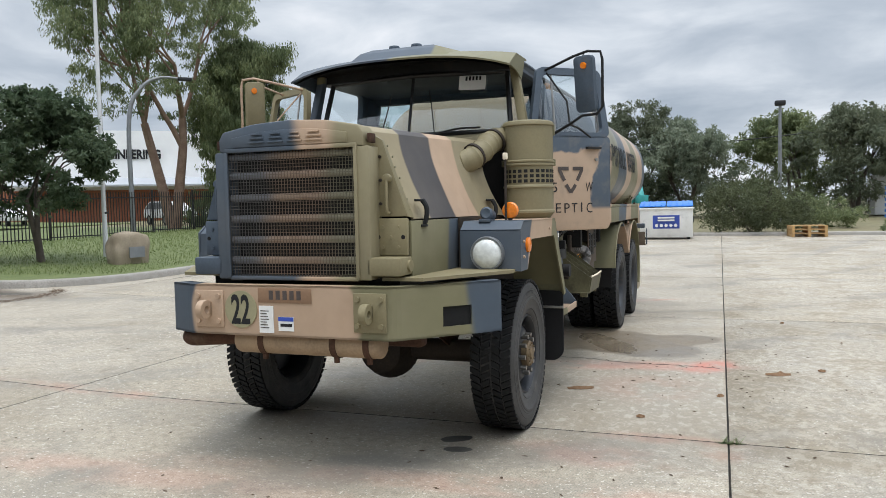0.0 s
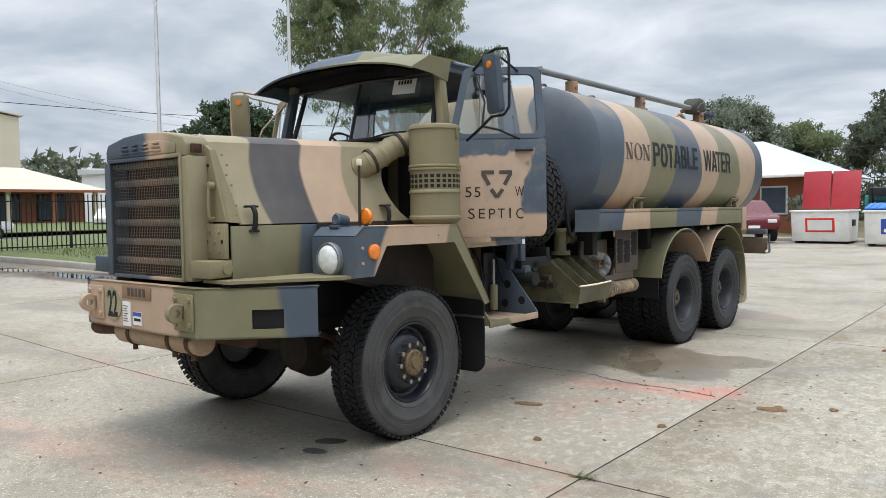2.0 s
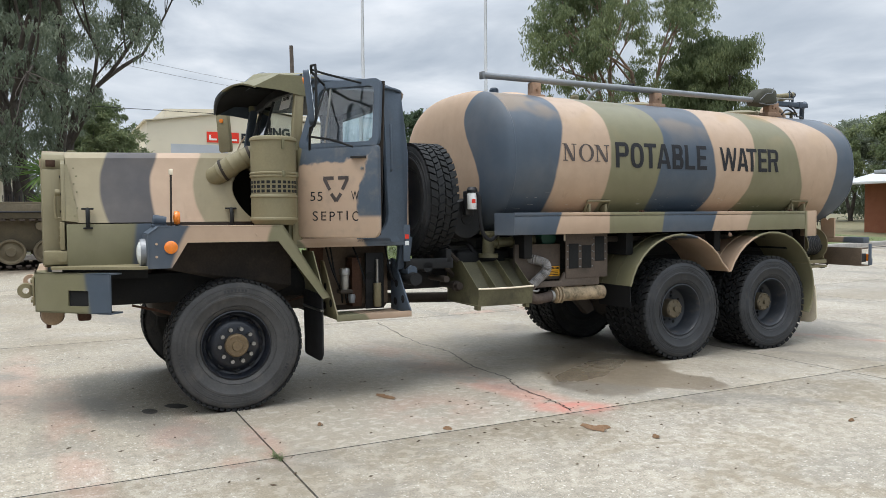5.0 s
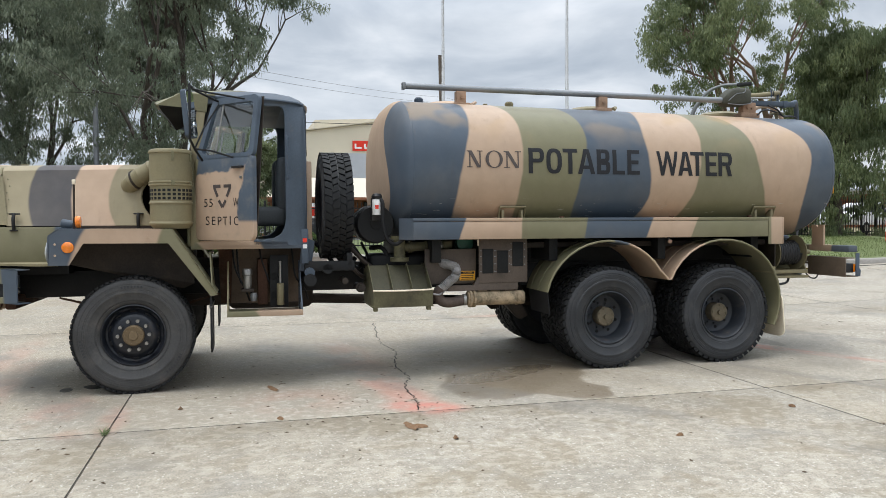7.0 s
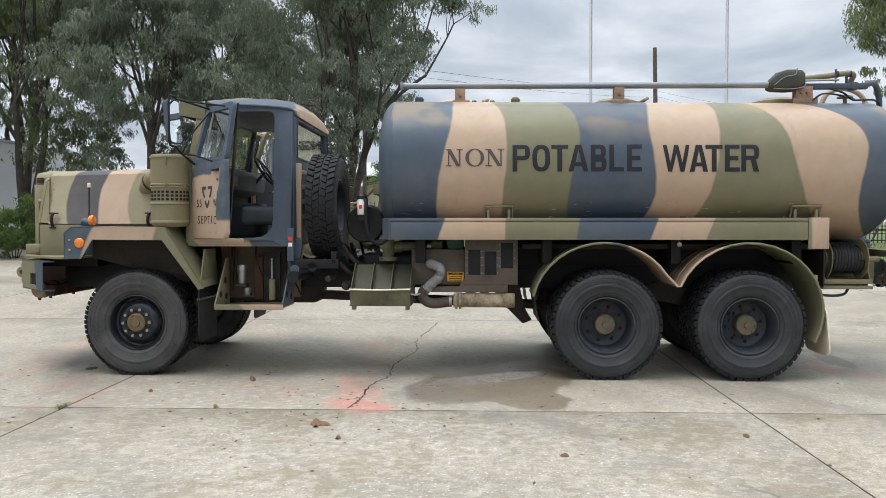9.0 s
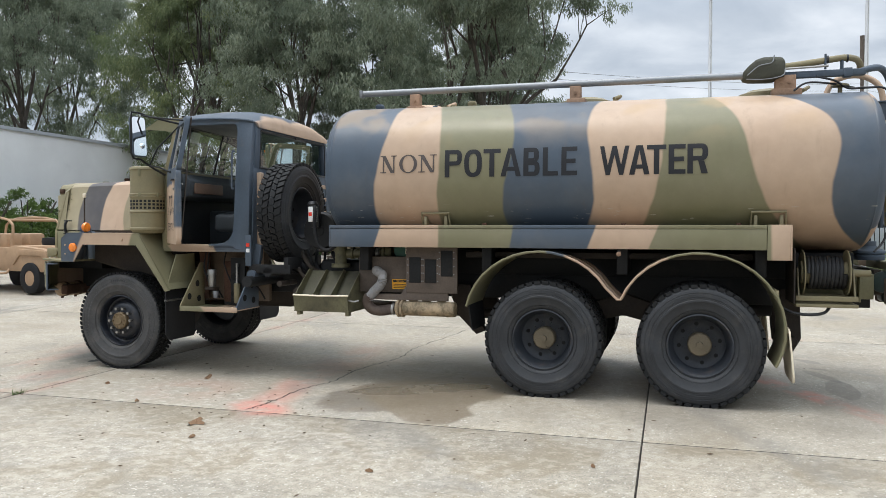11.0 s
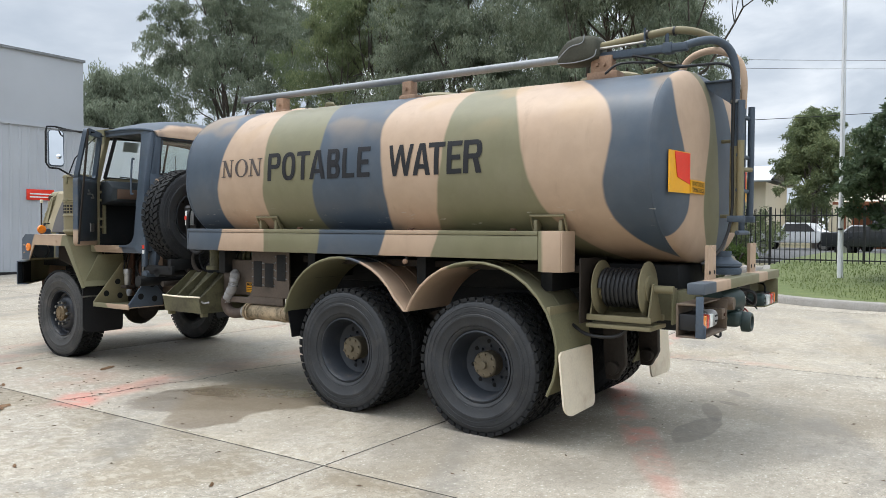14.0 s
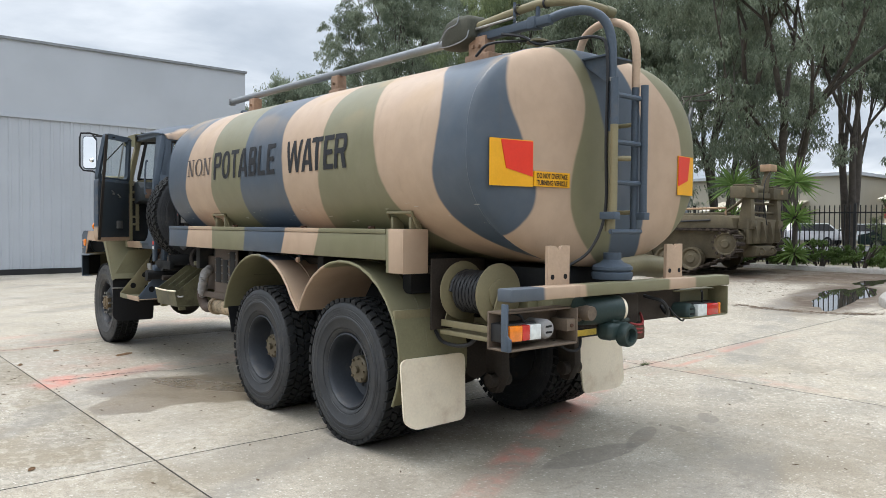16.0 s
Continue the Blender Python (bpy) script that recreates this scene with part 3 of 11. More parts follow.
    zone = mth(nt, "MULTIPLY", mth(nt, "MULTIPLY", ramp(nt, X, -2.0, -1.0), ramp(nt, X, 0.10, 0.13, 1.0, 0.0)), mth(nt, "MULTIPLY", ramp(nt, Y, 5.0, 5.6), ramp(nt, Y, 7.6, 8.6, 1.0, 0.35)))
    c = mixc(nt, mth(nt, "MULTIPLY", zone, 0.55), c, (0.27, 0.245, 0.205))
    c = mixc(nt, mth(nt, "MULTIPLY", mth(nt, "MULTIPLY", ramp(nt, scab, 0.52, 0.60), zone), 0.60), c, (0.44, 0.415, 0.365))
    open_ = ramp(nt, X, 0.11, 0.14)
    n_w = noise_tex(nt, p, 1.1, 8, 0.72, 0.6)
    c = mixc(nt, mth(nt, "MULTIPLY", mth(nt, "MULTIPLY", ramp(nt, n_w, 0.47, 0.60), open_), 0.62), c, (0.215, 0.178, 0.122))
    scab2 = noise_tex(nt, mp3.outputs[0], 0.8, 6, 0.62)
    c = mixc(nt, mth(nt, "MULTIPLY", mth(nt, "MULTIPLY", ramp(nt, scab2, 0.53, 0.57), open_), 0.38), c, (0.46, 0.425, 0.36))
    vor = nd(nt, "ShaderNodeTexVoronoi")
    vor.inputs["Scale"].default_value = 55
    nt.links.new(p, vor.inputs["Vector"])
    c = mixc(nt, mth(nt, "MULTIPLY", ramp(nt, vor.outputs["Distance"], 0.14, 0.24, 0.5, 0.0), ramp(nt, n_mid, 0.4, 0.6)), c, (0.13, 0.11, 0.085))
    # sprayed red marks
    for cx, cy, rx, ry, a, k in ((0.0, 7.92, 0.34, 0.20, 60, 0.85), (-0.65, 7.82, 0.95, 0.22, 10, 0.42), (-2.4, 7.7, 1.3, 0.3, 4, 0.22), (-5.4, 5.5, 1.3, 0.13, -2, 0.26), (-0.74, 4.92, 0.55, 0.22, -8, 0.28), (-0.05, 5.1, 0.35, 0.12, 10, 0.3), (-1.2, 4.2, 2.2, 0.16, 2, 0.22),
                               (-3.6, 3.8, 1.6, 0.2, 0, 0.2), (-0.25, 5.4, 0.5, 0.12, 0, 0.3), (-0.55, 6.9, 0.5, 0.5, 0, 0.15), (-5.7, 11.6, 0.16, 1.6, 0, 0.3),
                               (-7.4, 11.4, 1.4, 0.10, -4, 0.25), (-2.0, 12.66, 1.5, 0.13, 26, 0.8), (-4.0, 11.70, 1.7, 0.16, 26, 0.55), (-6.8, 11.5, 1.6, 0.05, 4, 0.5)):
        c = mixc(nt, mth(nt, "MULTIPLY", mth(nt, "MULTIPLY", blob(cx, cy, rx, ry, a, 0.6, 0.45), k), ramp(nt, n_mid, 0.38, 0.58)), c, (0.48, 0.19, 0.15))
    # damp, oily and dusty stains, and a broad darker oval under the truck
    wet = mth(nt, "MAXIMUM", blob(-1.05, 9.15, 1.05, 0.66, -38, 0.55, 0.06), blob(-0.5, 9.3, 0.62, 0.42, 20, 0.5, 0.06))
    c = mixc(nt, mth(nt, "MULTIPLY", wet, 0.70), c, (0.115, 0.085, 0.052))
    pool = blob(-1.15, 9.05, 0.75, 0.22, -60, 0.35, 0.10)
    for cx, cy, rx, ry, a, k in ((-1.68, 5.03, 0.125, 0.07, 30, 1.0), (-1.61, 4.80, 0.085, 0.05, 10, 1.0), (-1.9, 4.45, 0.45, 0.1, 5, 0.4), (-1.0, 4.0, 0.35, 0.09, 0, 0.25),
                               (-2.28, 13.07, 0.50, 0.15, -4, 0.6), (-2.95, 13.02, 0.36, 0.08, 20, 0.6), (-3.40, 13.06, 0.11, 0.06, 60, 0.56), (-3.92, 13.03, 0.18, 0.08, 40, 0.56), (-1.6, 13.3, 1.6, 0.45, -30, 0.3), (-1.4, 11.3, 1.1, 0.7, 0, 0.25), (0.3, 9.1, 0.25, 0.14, 0, 0.3), (-2.6, 7.4, 1.3, 3.8, 0, 0.22)):
        c = mixc(nt, mth(nt, "MULTIPLY", blob(cx, cy, rx, ry, a, 0.45 if k < 0.9 else 0.8, 0.05 if k > 0.55 else 0.15), k), c, (0.016, 0.015, 0.014) if k > 0.9 else (0.15, 0.135, 0.115))
    # dusty tread prints left by turning wheels
    for ox, oy, ang, half, run in ((-3.45, 13.9, 84, 0.11, 1.1), (-4.35, 13.9, 96, 0.10, 0.9), (-1.9, 14.1, 70, 0.11, 0.9)):
        dx, dy = mth(nt, "SUBTRACT", X, ox), mth(nt, "SUBTRACT", Y, oy)
        ca, sa = math.cos(radians(ang)), math.sin(radians(ang))
        u = mth(nt, "ADD", mth(nt, "MULTIPLY", dx, ca), mth(nt, "MULTIPLY", dy, sa))
        v = mth(nt, "SUBTRACT", mth(nt, "MULTIPLY", dy, ca), mth(nt, "MULTIPLY", dx, sa))
        v = mth(nt, "ADD", v, mth(nt, "MULTIPLY", mth(nt, "MULTIPLY", u, u), 0.10))
        av = mth(nt, "ABSOLUTE", v)
        lug = mth(nt, "SINE", mth(nt, "MULTIPLY", mth(nt, "ADD", u, mth(nt, "MULTIPLY", av, 0.5)), 92.0))
        band = mth(nt, "MULTIPLY", ramp(nt, av, half - 0.01, half, 1.0, 0.0), ramp(nt, av, 0.02, 0.03))
        band = mth(nt, "MULTIPLY", mth(nt, "MULTIPLY", band, ramp(nt, mth(nt, "ABSOLUTE", u), run * 0.7, run, 1.0, 0.0)), ramp(nt, n_mid, 0.40, 0.56))
        c = mixc(nt, mth(nt, "MULTIPLY", mth(nt, "MULTIPLY", band, ramp(nt, lug, 0.0, 0.4)), 0.5), c, (0.20, 0.175, 0.14))
    n_lane = noise_tex(nt, p, 0.22, 8, 0.68, 0.8)
    c = mixc(nt, ramp(nt, n_lane, 0.50, 0.62, 0.0, 0.38), c, (0.20, 0.165, 0.115))
    # leaf mould and silt washed against the kerb
    for cx, cy, rx, ry, a in ((-18.9, 5.8, 3.1, 4.9, 12), (-14.3, 9.95, 3.0, 0.9, 12)):
        c = mixc(nt, mth(nt, "MULTIPLY", blob(cx, cy, rx, ry, a, 0.5, 0.3), ramp(nt, n_mid, 0.25, 0.6, 0.7, 1.0)), c, (0.07, 0.048, 0.031))
    # tyre sweeps
    rg = nd(nt, "ShaderNodeTexWave")
    rg.wave_type, rg.rings_direction = "RINGS", "Z"
    rg.inputs["Scale"].default_value, rg.inputs["Distortion"].default_value, rg.inputs["Detail"].default_value = 0.11, 3.5, 4
    mp2 = nd(nt, "ShaderNodeMapping")
    mp2.inputs["Location"].default_value = (16, -34, 0)
    nt.links.new(p, mp2.inputs["Vector"])
    nt.links.new(mp2.outputs[0], rg.inputs["Vector"])
    c = mixc(nt, mth(nt, "MULTIPLY", ramp(nt, rg.outputs["Fac"], 0.86, 0.97, 0.0, 0.42), ramp(nt, n_patch, 0.42, 0.6)), c, (0.17, 0.165, 0.155))
    tint = nd(nt, "ShaderNodeVectorMath")
    tint.operation = "MULTIPLY"
    tint.inputs[1].default_value = (1.02, 0.99, 0.95)
    nt.links.new(c, tint.inputs[0])
    nt.links.new(tint.outputs[0], b.inputs["Base Color"])
    rr = mth(nt, "MAXIMUM", mth(nt, "SUBTRACT", mth(nt, "SUBTRACT", ramp(nt, n_mid, 0.3, 0.7, 0.62, 0.85), mth(nt, "MULTIPLY", wet, 0.22)), mth(nt, "MULTIPLY", pool, 0.30)), 0.06)
    nt.links.new(rr, b.inputs["Roughness"])
    b.inputs["Specular IOR Level"].default_value = 0.45
    bump(nt, b, mth(nt, "ADD", mth(nt, "MULTIPLY", n_fine, 0.6), mth(nt, "MULTIPLY", n_grit, 0.5)), 0.36, 0.012)
    return m


M_CONC = concrete()
M_JOINT = plain("dark_joint_filler", (0.028, 0.025, 0.021), 0.9, var=0.4)


def leafy(name, a, b_, c_):
    m, nt, b = shader(name)
    g = nd(nt, "ShaderNodeNewGeometry")
    r = g.outputs["Random Per Island"]
    n = noise_tex(nt, g.outputs["Position"], 0.45, 3)
    c = mixc(nt, r, a, b_)
    c = mixc(nt, ramp(nt, n, 0.42, 0.62, 0, 0.75), c, c_)
    nt.links.new(c, b.inputs["Base Color"])
    b.inputs["Roughness"].default_value = 0.6
    b.inputs["Specular IOR Level"].default_value = 0.3
    tr = nd(nt, "ShaderNodeBsdfTranslucent")
    nt.links.new(c, tr.inputs[0])
    mx = nd(nt, "ShaderNodeMixShader")
    mx.inputs[0].default_value = 0.45
    nt.links.new(b.outputs[0], mx.inputs[1])
    nt.links.new(tr.outputs[0], mx.inputs[2])
    nt.links.new(mx.outputs[0], nt.nodes["Material Output"].inputs[0])
    return m


M_GUM = leafy("gum_leaves", (0.15, 0.180, 0.125), (0.30, 0.335, 0.24), (0.12, 0.148, 0.10))
M_GUM2 = leafy("olive_gum_leaves", (0.13, 0.162, 0.078), (0.255, 0.288, 0.14), (0.10, 0.132, 0.064))
M_DARKLEAF = leafy("dark_glossy_leaves", (0.055, 0.088, 0.046), (0.12, 0.155, 0.085), (0.06, 0.092, 0.05))
M_HEDGE = leafy("hedge_leaves", (0.075, 0.125, 0.032), (0.15, 0.215, 0.06), (0.065, 0.105, 0.03))
M_YUCCA = leafy("yucca_blades", (0.12, 0.21, 0.05), (0.26, 0.36, 0.11), (0.14, 0.22, 0.07))
M_BUSH = leafy("dark_olive_bush_leaves", (0.07, 0.085, 0.042), (0.15, 0.165, 0.085), (0.055, 0.068, 0.034))
M_FARLEAF = leafy("far_wood_leaves", (0.115, 0.135, 0.085), (0.185, 0.205, 0.13), (0.09, 0.108, 0.07))

# ---- ground, slabs, kerbs ----
def ground_sheet():
    """One sheet to the horizon, with the gentle rise of the yard."""
    xs = sorted({*np.arange(-30, 30, 2.0).tolist(), -1500, -600, -250, -120, -70, -45, 45, 90, 200, 600, 1500})
    ys = sorted({*np.arange(-20, 46, 2.0).tolist(), -1500, -600, -250, -120, -60, -35, 60, 90, 150, 300, 700, 1500})
    bm = bmesh.new()
    g = [[bm.verts.new((x, y, rise(x, y) - 0.035)) for x in xs] for y in ys]
    for j in range(len(ys) - 1):
        for i in range(len(xs) - 1):
            bm.faces.new((g[j][i], g[j][i + 1], g[j + 1][i + 1], g[j + 1][i]))
    return part("ground", bm, M_LAND)


ground = tagged(ground_sheet(), "dry grassy ground reaching to the horizon", "ground", kind="structure")

GRID = Matrix.Translation((0.118, 5.41, 0)) @ Matrix.Rotation(radians(-0.70), 4, "Z")
SX, SY = 5.75, 5.79
yard = tagged(part("concrete_yard", prism([(-19.6, -10.2), (26, -10.2), (26, 31.6), (-19.6, 31.6)], "z", -0.5, -0.4), M_JOINT), "worn pale grey concrete yard of large slabs", "pavement", kind="structure")


def joint_bed():
    """Dark filler just under the slabs' faces, seen only in the joints."""
    bm = bmesh.new()
    xs = np.arange(-20, 27, 1.5)
    ys = np.arange(-11, 32, 1.5)
    g = [[bm.verts.new((x, y, rise(x, y) - 0.016)) for x in xs] for y in ys]
    for j in range(len(ys) - 1):
        for i in range(len(xs) - 1):
            bm.faces.new((g[j][i], g[j][i + 1], g[j + 1][i + 1], g[j + 1][i]))
    return part("joint_filler", bm, M_JOINT, yard)


joint_bed()


def slab(i, j):
    """One cast slab: a fine grid that follows the rise, with worn, slightly ragged arrises."""
    gap = 0.003
    arris = 0.004
    n = 6
    bm = bmesh.new()
    rows = []
    us = [gap, gap + arris] + [SX * k / n for k in range(1, n)] + [SX - gap - arris, SX - gap]
    vs = [gap, gap + arris] + [SY * k / n for k in range(1, n)] + [SY - gap - arris, SY - gap]
    for b_, v in enumerate(vs):
        row = []
        for a_, u in enumerate(us):
            w = GRID @ Vector((i * SX + u, j * SY + v, 0))
            edge = a_ in (0, len(us) - 1) or b_ in (0, len(vs) - 1)
            row.append(bm.verts.new((w.x, w.y, rise(w.x, w.y) - (0.004 if edge else 0))))
        rows.append(row)
    for r0, r1 in zip(rows, rows[1:]):
        for a_ in range(len(us) - 1):
            f = bm.faces.new((r0[a_], r0[a_ + 1], r1[a_ + 1], r1[a_]))
            f.material_index = 1 if a_ in (0, len(us) - 2) or r0 is rows[0] or r1 is rows[-1] else 0
    for line in (rows[0], rows[-1], [r[0] for r in rows], [r[-1] for r in rows]):
        low = [bm.verts.new((v.co.x, v.co.y, v.co.z - 0.03)) for v in line]
        for k in range(len(line) - 1):
            bm.faces.new((line[k], line[k + 1], low[k + 1], low[k]))
    return part("slab", bm, [M_CONC, M_JOINT], yard, smooth=60)


for j in range(-3, 5):
    for i in range(-4, 5):
        cx, cy = (i + 0.5) * SX, (j + 0.5) * SY
        if cy < 30.5 and not (cx < -12 and cy > 7):
            slab(i, j)


def apron():
    """Paving between the last slabs and the grass island and hedge."""
    bm = bmesh.new()
    xs, ys = np.arange(-24, -16.4, 0.9), np.arange(-11, 12.1, 1.1)
    g = [[bm.verts.new((x, y, rise(x, y) - 0.004)) for x in xs] for y in ys]
    for j in range(len(ys) - 1):
        for i in range(len(xs) - 1):
            bm.faces.new((g[j][i], g[j][i + 1], g[j + 1][i + 1], g[j + 1][i]))
    return part("apron", bm, M_CONC, yard)


apron()


def wedge_paving():
    """The strip of yard beside the island's kerb."""
    bm = bmesh.new()
    xs, ys = np.arange(-17.4, -11.3, 0.76), np.arange(10.9, 32, 1.5)
    g = [[bm.verts.new((x, y, rise(x, y) - 0.003)) for x in xs] for y in ys]
    for j in range(len(ys) - 1):
        for i in range(len(xs) - 1):
            bm.faces.new((g[j][i], g[j][i + 1], g[j + 1][i + 1], g[j + 1][i]))
    return part("paving_strip", bm, M_CONC, yard)


wedge_paving()


def ribbon(name, pts, width, material, lift, parent, seed=1, jitter=0.02):
    """A narrow, ragged strip on the ground."""
    rnd = random.Random(seed)
    P = smooth_path([(x, y, 0) for x, y in pts], 14)
    P = [p + Vector((rnd.uniform(-jitter, jitter), rnd.uniform(-jitter, jitter), 0)) for p in P]
    bm = bmesh.new()
    L, R = [], []
    for k, p in enumerate(P):
        t = (P[min(k + 1, len(P) - 1)] - P[max(k - 1, 0)]).normalized()
        s = Vector((-t.y, t.x, 0)) * width * rnd.uniform(0.25, 0.6)
        for side, sg in ((L, 1), (R, -1)):
            q = p + s * sg
            side.append(bm.verts.new((q.x, q.y, rise(q.x, q.y) + lift)))
    for k in range(len(P) - 1):
        bm.faces.new((L[k], R[k], R[k + 1], L[k + 1]))
    return part(name, bm, material, parent)


ribbon("crack", [(0.10, 7.85), (-0.25, 7.90), (-0.8, 7.93), (-1.3, 8.06), (-2.0, 8.08), (-2.8, 8.25), (-3.6, 8.22), (-5.4, 8.45)], 0.014, M_JOINT, 0.003, yard, 4)

ISLAND = [(-11.5, 32), (-11.6, 24), (-11.7, 18), (-11.75, 15), (-11.8, 13.4), (-12.2, 12.1), (-13.1, 11.2), (-14.6, 10.75), (-16.6, 10.6), (-19.0, 10.35), (-21.0, 10.0)]


def kerb(name, line, width=0.22, height=0.15, parent=None):
    """A kerb along a line, its inner side to the left of travel reversed."""
    P = smooth_path([(x, y, 0) for x, y in line], 5)
    rings = []
    for k, p in enumerate(P):
        t = (P[min(k + 1, len(P) - 1)] - P[max(k - 1, 0)]).normalized()
        s = Vector((t.y, -t.x, 0))
        z = rise(p.x, p.y)
        prof = [(0, -0.1), (0, height - 0.05), (0.03, height - 0.01), (0.07, height), (width, height), (width, -0.1)]
        rings.append([(p.x + s.x * a, p.y + s.y * a, z + h) for a, h in prof])
    return part(name, loft(rings), M_KERB, parent)


kerb_1 = tagged(kerb("kerb_1", ISLAND), "weathered pale concrete kerb round the grass island", "kerb", kind="structure")


def island_lawn():
    """Lawn inside the kerb, mounding gently, with a street edge behind the fence."""
    P = smooth_path([(x, y, 0) for x, y in ISLAND], 5)
    bm = bmesh.new()
    rows = []
    for p in P:
        row = []
        for k in range(12):
            f = k / 11
            x = p.x - 0.2 + (-34.0 - p.x) * f
            y = p.y + 0.15 + (0 if p.y > 13 else (0.0))
            row.append(bm.verts.new((x, y, rise(x, y) + 0.14 + 0.10 * min(1, f * 4))))
        rows.append(row)
    for r0, r1 in zip(rows, rows[1:]):
        for k in range(11):
            bm.faces.new((r0[k], r0[k + 1], r1[k + 1], r1[k]))
    bmesh.ops.recalc_face_normals(bm, faces=bm.faces)
    return part("lawn", bm, M_GRASS)


lawn = tagged(island_lawn(), "short green mown lawn behind the kerb", "lawn", kind="structure")
kerb_2 = tagged(kerb("kerb_2", [(-20.3, 10.2), (-20.35, 6), (-20.4, 0), (-20.5, -6), (-20.5, -12)], height=0.13), "low concrete kerb in front of the hedge", "kerb", kind="structure")
street = tagged(part("road", prism([(-52, -60), (-27, -60), (-27, 90), (-52, 90)], "z", 0.30, 0.50), M_ASPHALT), "grey asphalt street beyond the fence", "road", kind="structure")
kerb_3 = tagged(kerb("kerb_3", [(26, 31.6), (10, 31.7), (0, 31.7), (-9, 31.7), (-11.5, 31.8)], height=0.12), "low concrete edging at the yard's far side", "kerb", kind="structure")

bm = bmesh.new()
sheet([(-46.0, 14.0, 0.75), (-40.0, 46.0, 0.95), (-55.5, 46.0, 1.25), (-55.5, 10.0, 1.2)], 0.05, bm=bm)
tagged(part("verge_lawn", bm, M_GRASS), "green lawn bank across the street", "lawn", kind="structure")

ribbon("chalk_mark", [(1.95, 10.50), (2.10, 10.62), (2.22, 10.64), (2.34, 10.58)], 0.008, M_KERB, 0.003, yard, 9, 0.004)

# ---- tanker truck ----
# local coordinates: x across (towards the passenger door), y from the front bumper to the tail, z up
AXIS = Matrix.Translation((-2.40, 4.2, 0)) @ Matrix.Rotation(radians(-1.04), 4, "Z") @ Matrix.Translation((0, -4.2, 0))
BASE = Matrix.Translation((0, 8.6, 0))
truck = tagged(empty("tanker_truck", AXIS @ BASE), "six-wheel army tanker truck in faded camouflage with doors open", "truck")
UNB = BASE.inverted()


def tp(name, bm, material, parent=None, label="", smooth=38):
    """A part of the truck, or a piece of one of its parts."""
    if parent is None:
        return part(name, bm, material, truck, label, smooth, UNB)
    return part(name, bm, material, parent, label, smooth)


# -- tank --
TA, TZ, TBU, TBL = 1.215, 2.10, 0.765, 0.73
T0, T1 = 8.11, 13.09


def tank_ring(s=1.0, n=72):
    out = []
    for k in range(n):
        a = 2 * math.pi * k / n
        c, q = math.cos(a), math.sin(a)
        up = q >= 0
        e_ = 2.0 / (2.75 if up else 2.15)
        out.append((TA * s * math.copysign(abs(c) ** e_, c), TZ + (TBU if up else TBL) * s * math.copysign(abs(q) ** e_, q)))
    return out


def tank_x(z):
    q = z - TZ
    n_, b_ = (2.75, TBU) if q >= 0 else (2.15, TBL)
    return TA * (1 - min(0.999, abs(q) / b_) ** n_) ** (1 / n_)


def dome(s, d):
    return d * (1 - s ** 4.2) ** 0.55


def crown(y, z):
    """The tank's back falls a little from front to rear."""
    return z + 0.055 * min(1.0, max(0.0, (T1 - y) / (T1 - T0))) * max(0.0, (z - TZ) / TBU)


def tank_shell():
    rings = []
    for y in np.linspace(T0, T1, 26):
        rings.append([(x, y, crown(y, z)) for x, z in tank_ring(1.0)])
    return loft(rings)


tank = tp("tank", tank_shell(), M_TANK, label="camouflaged oval water tank")
front_rings = [[(x, T0 - dome(s, 0.18) if s < 1 else T0, crown(T0, z)) for x, z in tank_ring(s)] for s in (0.02, 0.3, 0.5, 0.65, 0.76, 0.84, 0.9, 0.945, 0.975, 0.992, 1.0)]
tp("tank_nose", loft(front_rings), M_TANK_FRONT, tank, "tan and grey dished front end")
rear_rings = [[(x, T1 + dome(s, 0.135) if s < 1 else T1, z) for x, z in tank_ring(s)] for s in (1.0, 0.992, 0.975, 0.945, 0.9, 0.84, 0.76, 0.65, 0.5, 0.3, 0.02)]
tp("tank_end", loft(rear_rings), M_TANK_REAR, tank, "camouflaged dished end")
for yy, mm in ((T0 + 0.01, M_GREYP), (T1 - 0.01, M_GREYP)):
    a_ = tank_ring(1.004)
    tp("weld_seam", loft([[(x, yy - 0.012, crown(yy, z)) for x, z in tank_ring(0.999)], [(x, yy, crown(yy, z)) for x, z in a_], [(x, yy + 0.012, crown(yy, z)) for x, z in tank_ring(0.999)]], caps=False), M_TANK, tank)


def bow(cx, cz, rx, rz, tx, tz, a0, a1, n=14, sq=2.6):
    """Quads of a squarish ring between two angles: outer radii rx, rz, stroke widths tx at the sides and tz at top and foot."""
    def at_(a, ax, az):
        c, q = math.cos(a), math.sin(a)
        e_ = 2.0 / sq
        return (cx + ax * math.copysign(abs(c) ** e_, c), cz + az * math.copysign(abs(q) ** e_, q))
    A = np.linspace(radians(a0), radians(a1), n + 1)
    return [[at_(a, rx, rz), at_(b, rx, rz), at_(b, rx - tx, rz - tz), at_(a, rx - tx, rz - tz)] for a, b in zip(A, A[1:])]


def bar(x0, x1, z0, z1):
    return [(x0, z0), (x1, z0), (x1, z1), (x0, z1)]


